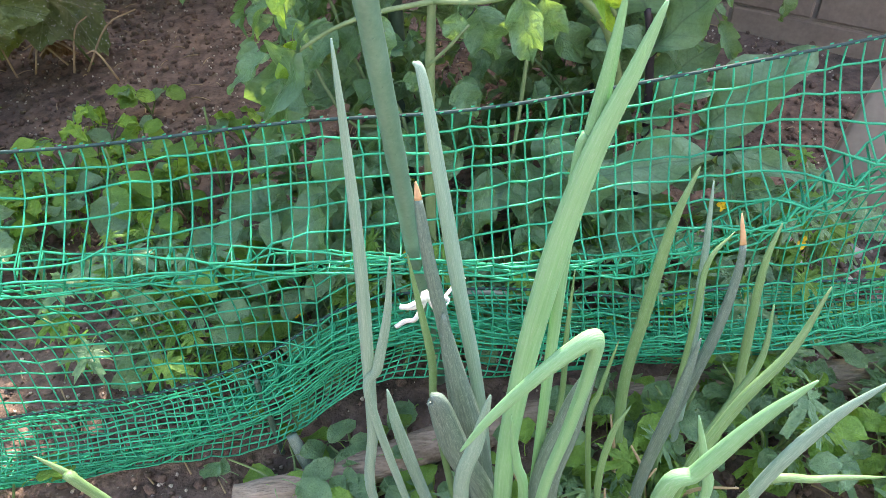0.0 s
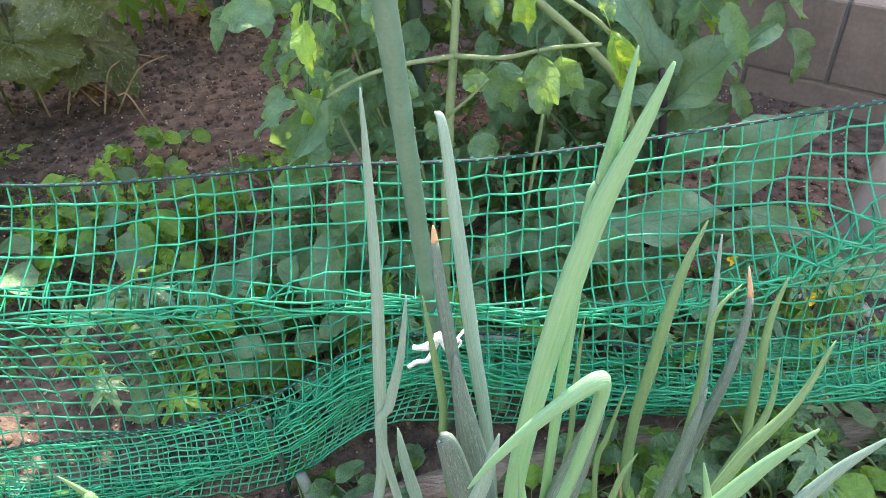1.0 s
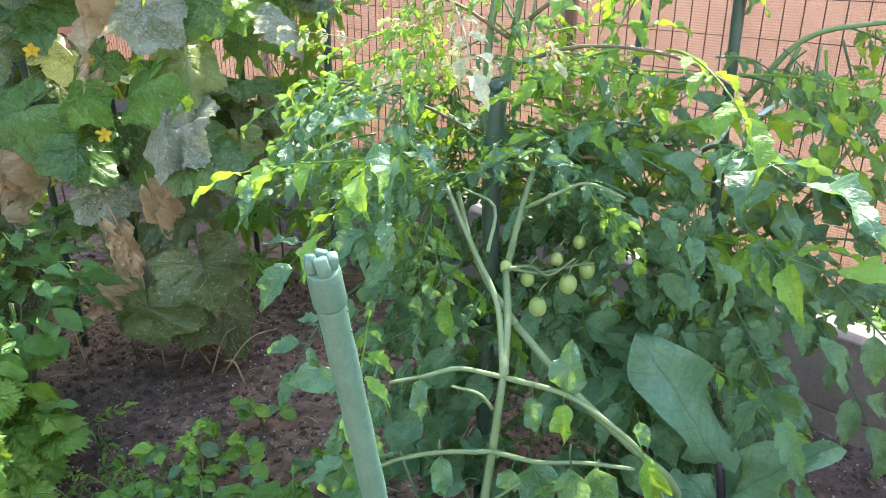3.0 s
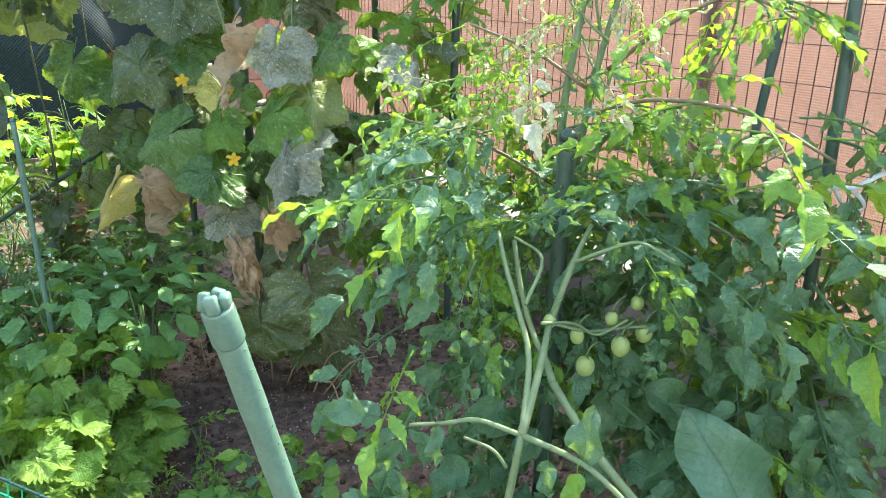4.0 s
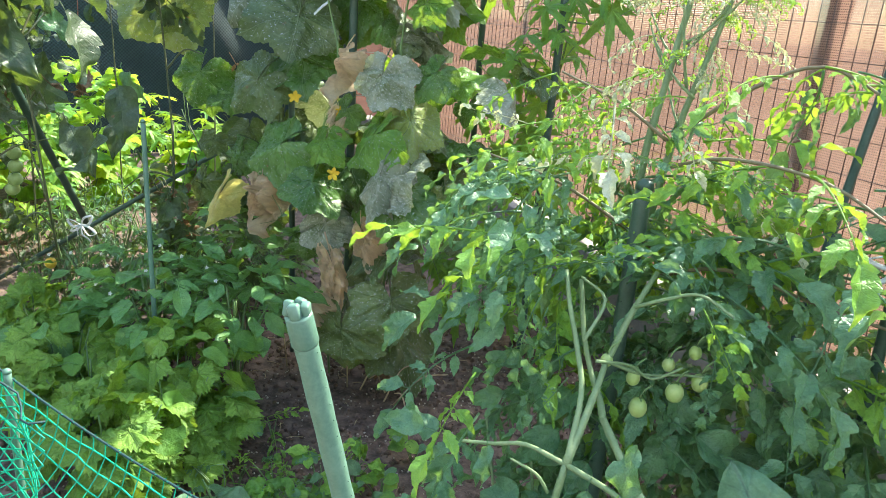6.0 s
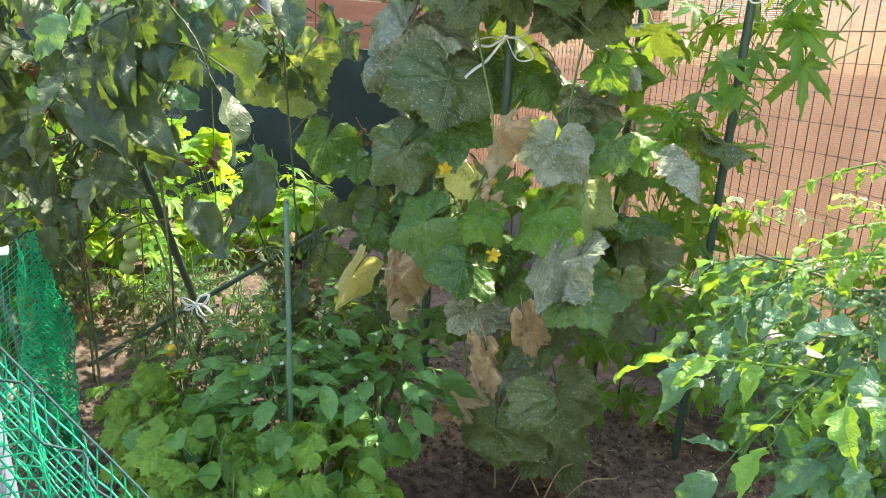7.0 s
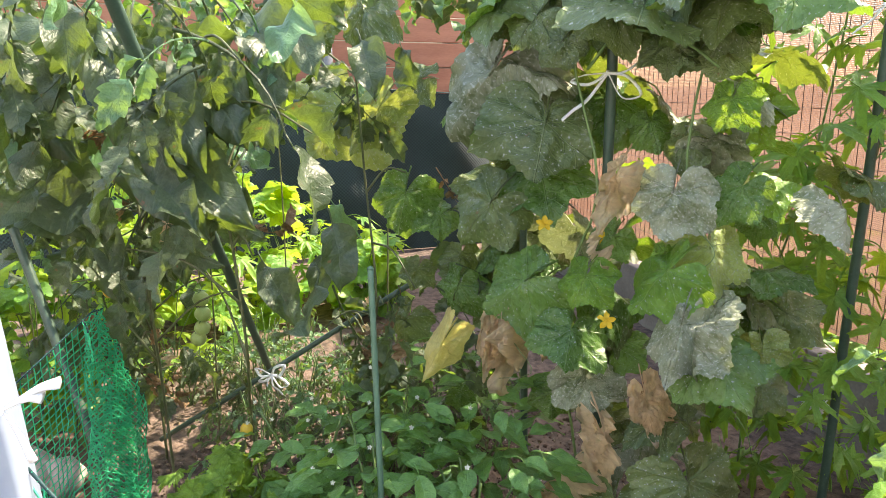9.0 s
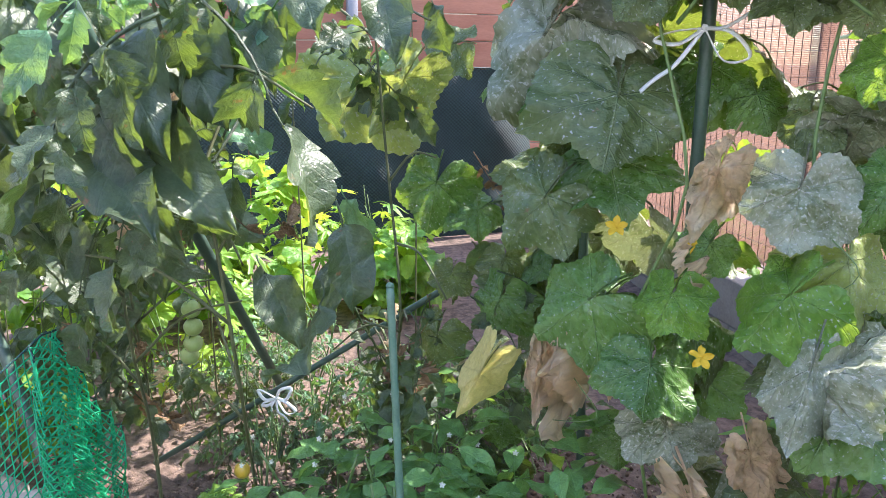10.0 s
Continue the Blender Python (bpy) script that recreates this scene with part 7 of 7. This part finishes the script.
# ---- sunlit greens beyond ----
for at, r, n in (((-3.62, 3.05, 0), (0.30, 0.25, 0.26), 60), ((-3.35, 2.95, 0), (0.18, 0.2, 0.22), 61), ((-3.95, 2.85, 0), (0.3, 0.3, 0.34), 60), ((-3.7, 2.4, 0), (0.3, 0.3, 0.42), 61), ((-3.3, 1.75, 0), (0.35, 0.35, 0.4), 60), ((-3.75, 1.75, 0), (0.3, 0.3, 0.5), 61), ((-3.2, 1.2, 0), (0.3, 0.3, 0.45), 44), ((-4.1, 2.3, 0), (0.3, 0.4, 0.5), 61)):
    far = thing("leafy_vegetable", at, "sunlit leafy vegetable with pale lime-green leaves", "vegetable plant", "far vegetables")
    st = Stems()
    a = Vector(at)
    for k in range(6):
        b = a + Vector((rng.uniform(-0.2, 0.2), rng.uniform(-0.2, 0.2), rng.uniform(0.3, 0.6)))
        tube(st, 0.003, 0.002, a - Vector((0, 0, 0.03)), a.lerp(b, 0.5) + Vector((rng.uniform(-0.05, 0.05), 0, 0)), b, sides=5)
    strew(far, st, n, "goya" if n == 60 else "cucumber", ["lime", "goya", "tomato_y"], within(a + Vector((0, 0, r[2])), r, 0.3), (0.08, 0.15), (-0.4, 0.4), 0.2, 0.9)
    part("stem", st, STEM, far)

for at, top in (((-2.6, 1.55, 0), (-2.5, 1.45, 1.6)), ((-3.3, 1.9, 0), (-3.2, 1.8, 1.7)), ((-3.0, 1.3, 0), (-2.9, 1.2, 1.7))):
    vine = thing("bean_vine", at, "tall sunlit climbing vine with bright translucent leaves", "vine", "far vines")
    st = Stems()
    a, c = Vector(at), Vector(top)
    L = [a - Vector((0, 0, 0.02)), a.lerp(c, 0.5) + Vector((0.05, 0, 0)), c]
    tube(st, 0.003, 0.002, *L)
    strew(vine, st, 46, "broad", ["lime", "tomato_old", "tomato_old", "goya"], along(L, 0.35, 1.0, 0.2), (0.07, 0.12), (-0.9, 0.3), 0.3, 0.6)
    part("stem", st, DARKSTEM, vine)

# added vines: their leafy tops stay out of view and shade the soil
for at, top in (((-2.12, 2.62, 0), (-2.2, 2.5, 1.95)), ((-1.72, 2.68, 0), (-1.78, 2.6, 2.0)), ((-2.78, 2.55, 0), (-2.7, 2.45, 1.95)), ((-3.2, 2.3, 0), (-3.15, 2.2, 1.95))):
    vine = thing("bean_vine", at, "tall climbing vine added for shade, bare below and leafy above the view", "vine", "far vines")
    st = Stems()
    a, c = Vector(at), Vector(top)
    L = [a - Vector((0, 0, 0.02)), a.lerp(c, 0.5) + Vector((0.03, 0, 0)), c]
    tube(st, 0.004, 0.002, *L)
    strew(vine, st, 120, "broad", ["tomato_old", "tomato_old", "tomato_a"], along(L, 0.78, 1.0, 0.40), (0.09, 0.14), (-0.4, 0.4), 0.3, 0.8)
    part("stem", st, DARKSTEM, vine)

# ---- seedlings, weeds and vines near the net ----
for k in range(92):
    zone = k % 4 if k < 40 else (1 if k < 72 else 2)
    if zone == 0:
        at = (rng.uniform(-1.0, -0.35), rng.uniform(0.95, 1.35), 0)
    elif zone == 1:
        at = (rng.uniform(-0.52, 0.5 if k < 40 else -0.05), rng.uniform(0.76, 1.02), 0)
        if k > 58:
            at = (rng.uniform(0.0, 0.62), rng.uniform(0.79, 0.95), 0)
    elif zone == 2:
        at = (rng.uniform(0.05, 0.75), rng.uniform(0.42, 0.70), 0)
    else:
        at = (rng.uniform(-0.7, 0.0), rng.uniform(0.45, 0.66), 0)
    weed = thing("weed", at, "small soft-leaved weed growing in the bed", "weed", "weeds")
    st = Stems()
    a = Vector(at)
    tall_z = rng.uniform(0.05, 0.11) if zone == 0 else rng.uniform(0.06, 0.16)
    if zone == 1:
        tall_z = rng.uniform(0.08, 0.26)
    if zone == 3:
        tall_z = rng.uniform(0.03, 0.07)
    for _ in range(3):
        b = a + Vector((rng.uniform(-0.09, 0.09), rng.uniform(-0.06, 0.06), tall_z * rng.uniform(0.7, 1.1)))
        tube(st, 0.0025, 0.0015, a - Vector((0, 0, 0.01)), a.lerp(b, 0.5) + Vector((0.01, 0, 0.01)), b, sides=4)
    kind = "tomato" if zone == 0 and k % 3 else ("goya" if zone in (1, 2) and k % 2 else ("leaflet" if zone == 2 and k % 4 == 0 else "weed"))
    strew(weed, st, 6 if kind == "tomato" else 13, kind, ["weed", "tomato_a", "tomato_a"], within(a + Vector((0, 0, tall_z * 0.75)), (0.09, 0.07, tall_z * 0.45), 0.1), (0.08, 0.12) if kind == "tomato" else (0.03, 0.06), (-0.3, 0.5), 0.3, 1.1)
    if zone == 1 and k % 7 == 0:
        flower(weed, a + Vector((0.02, -0.04, tall_z)), 0.012, PETAL)
    part("stem", st, STEM, weed)
SEEDLINGS = [(-0.998, 1.206, 0.1, "tomato"), (-0.901, 1.243, 0.1, "tomato"), (-0.836, 1.334, 0.12, "weed"), (-0.771, 1.399, 0.13, "leaflet"), (-0.646, 1.211, 0.1, "weed"), (-0.552, 1.228, 0.1, "weed"), (-0.683, 1.395, 0.08, "weed"), (-0.502, 1.294, 0.1, "leaflet"), (-0.738, 1.285, 0.09, "leaflet"), (-1.099, 1.42, 0.06, "tomato"), (-0.749, 1.614, 0.06, "weed"), (-1.157, 1.342, 0.09, "weed"), (-0.463, 1.406, 0.1, "leaflet"), (-0.787, 1.162, 0.09, "tomato"), (-0.810, 1.172, 0.12, "leaflet"), (-0.757, 1.231, 0.13, "weed"), (-0.631, 1.140, 0.14, "leaflet"), (-0.546, 1.060, 0.12, "weed"), (-0.824, 1.093, 0.10, "weed"), (-0.799, 1.394, 0.10, "tomato"), (-0.549, 1.199, 0.14, "leaflet")]
for x, y, z, kind in SEEDLINGS:
    sprout = thing("weed", (x, y, 0), "young bright green seedling in the dark soil", "weed", "seedlings")
    st = Stems()
    for k in range(4):
        tip = Vector((x + rng.uniform(-0.05, 0.05), y + rng.uniform(-0.04, 0.04), z * rng.uniform(0.7, 1.05)))
        tube(st, 0.0022, 0.0014, (x, y, -0.01), Vector((x, y, 0)).lerp(tip, 0.5) + Vector((0, 0, 0.012)), tip, sides=4)
        for _ in range(1 if kind == "tomato" else 3):
            out = Vector((rng.uniform(-1, 1), rng.uniform(-1, 0.6), rng.uniform(-0.2, 0.35))).normalized() * (rng.uniform(0.08, 0.12) if kind == "tomato" else rng.uniform(0.035, 0.06))
            part("leaf", leaf_data(kind, rng.choice(("weed", "weed", "tomato_y", "tomato_a"))), None, sprout, "", leaf_pose(tip, tip + out, Vector((rng.uniform(-0.3, 0.3), -0.4, 1))))
    part("stem", st, STEM, sprout)
for at, tip in (((-0.80, 1.05, 0.0), (-0.86, 1.0, 0.20)), ((-0.62, 1.12, 0.0), (-0.60, 1.10, 0.24)), ((-0.45, 1.15, 0), (-0.42, 1.12, 0.30))):
    pumpkin = thing("bean_seedling", at, "young bean seedling with pointed leaves", "seedling", "seedlings")
    st = Stems()
    tube(st, 0.003, 0.002, at, Vector(at).lerp(Vector(tip), 0.5), tip)
    strew(pumpkin, st, 6, "weed", ["tomato_a", "weed"], along([at, tip], 0.6, 1.0), (0.07, 0.11), (-0.2, 0.5), 0.3, 1.0)
    part("stem", st, STEM, pumpkin)

# ---- log, hoop, slab and stones ----
log = Sheet()
line = smooth_line([(-0.315, 0.562, 0.024), (-0.22, 0.582, 0.028), (0.0, 0.66, 0.03), (0.25, 0.71, 0.034), (0.55, 0.74, 0.032), (0.8, 0.75, 0.03)], 10)
sweep(log, [p + Vector((0, 0.004 * noise.noise(p * 30), 0.004 * noise.noise(p * 22))) for p in line], [0.027 + 0.004 * noise.noise(p * 18) for p in line], 14)
single("log", log, LOG, "pale weathered branch lying along the front of the bed", "log")
hoop = Sheet()
line = smooth_line([(-0.22, 0.80, 0.02), (-0.14, 0.80, 0.13), (-0.02, 0.80, 0.17), (0.10, 0.80, 0.15), (0.18, 0.80, 0.02)], 8)
sweep(hoop, line, [0.0045] * len(line), 8)
single("plant_hoop", hoop, HOOP, "grey-green plastic hoop arching behind the net", "hoop")
slab = Sheet()
block(slab, (0.20, 0.045, 0.56), Matrix.Translation((0.765, 1.10, 0.235)) @ Euler((radians(-8), radians(10), radians(-30))).to_matrix().to_4x4(), 0.006)
single("leaning_slab", slab, SLAB, "pinkish concrete slab leaning by the bed", "slab")
for k in range(26):
    s = Sheet()
    at = (rng.uniform(0.42, 0.72), rng.uniform(0.82, 1.1), 0.012)
    lump(s, rng, at, rng.uniform(0.008, 0.03), 0.3, (1, 0.8, 0.6))
    single("stone", s, STONE, "small pale broken stone lying on the soil", "stone")

crumbs = Sheet()
for k in range(15000):
    x, y = rng.uniform(-2.6, 0.9), rng.uniform(0.4, 2.6)
    size = rng.choice((0.002, 0.003, 0.003, 0.004, 0.006, 0.009))
    lump(crumbs, rng, (x, y, ground_height(x, y) + size * 0.4), size, 0.35)
single("soil_crumbs", crumbs, CRUMB, "loose dark soil crumbs", "soil crumbs", "stuff")
chips = Sheet()
for k in range(4200):
    x, y = rng.uniform(-2.4, 0.9), rng.uniform(0.4, 2.5)
    lump(chips, rng, (x, y, ground_height(x, y) + 0.002), rng.uniform(0.0012, 0.0038), 0.35)
single("grit", chips, CHIP, "pale grit and perlite scattered on the soil", "grit", "stuff")
litter = Sheet()
for k in range(420):
    x, y = rng.uniform(-2.4, 0.8), rng.uniform(0.5, 2.4)
    p = Vector((x, y, ground_height(x, y) + 0.006))
    a = rng.uniform(0, 6.28)
    d = Vector((math.cos(a), math.sin(a), rng.uniform(0, 0.15))) * rng.uniform(0.01, 0.05)
    tube(litter, 0.0014, 0.0009, p, p + d * 0.5 + Vector((0, 0, 0.003)), p + d, sides=4, steps=2)
single("straw_litter", litter, STRAW, "bits of straw and dry stem on the soil", "litter", "stuff")
far_weeds = Sheet()
for k in range(2600):
    s, out = rng.uniform(0.2, 5.6), rng.uniform(0.18, 1.5)
    p = on_wall(s, out, 0.0)
    one = SHAPES["weed"][k % 5]
    far_weeds.add(one, Matrix.Translation(p + Vector((0, 0, rng.uniform(0.0, 0.42)))) @ Euler((rng.uniform(-0.6, 0.8), rng.uniform(-0.5, 0.5), rng.uniform(0, 6.28))).to_matrix().to_4x4() @ Matrix.Scale(rng.uniform(0.07, 0.13), 4))
single("weeds_beyond", far_weeds, LOOKS["weed"], "sunlit weeds growing beyond the wall", "weeds", "stuff")
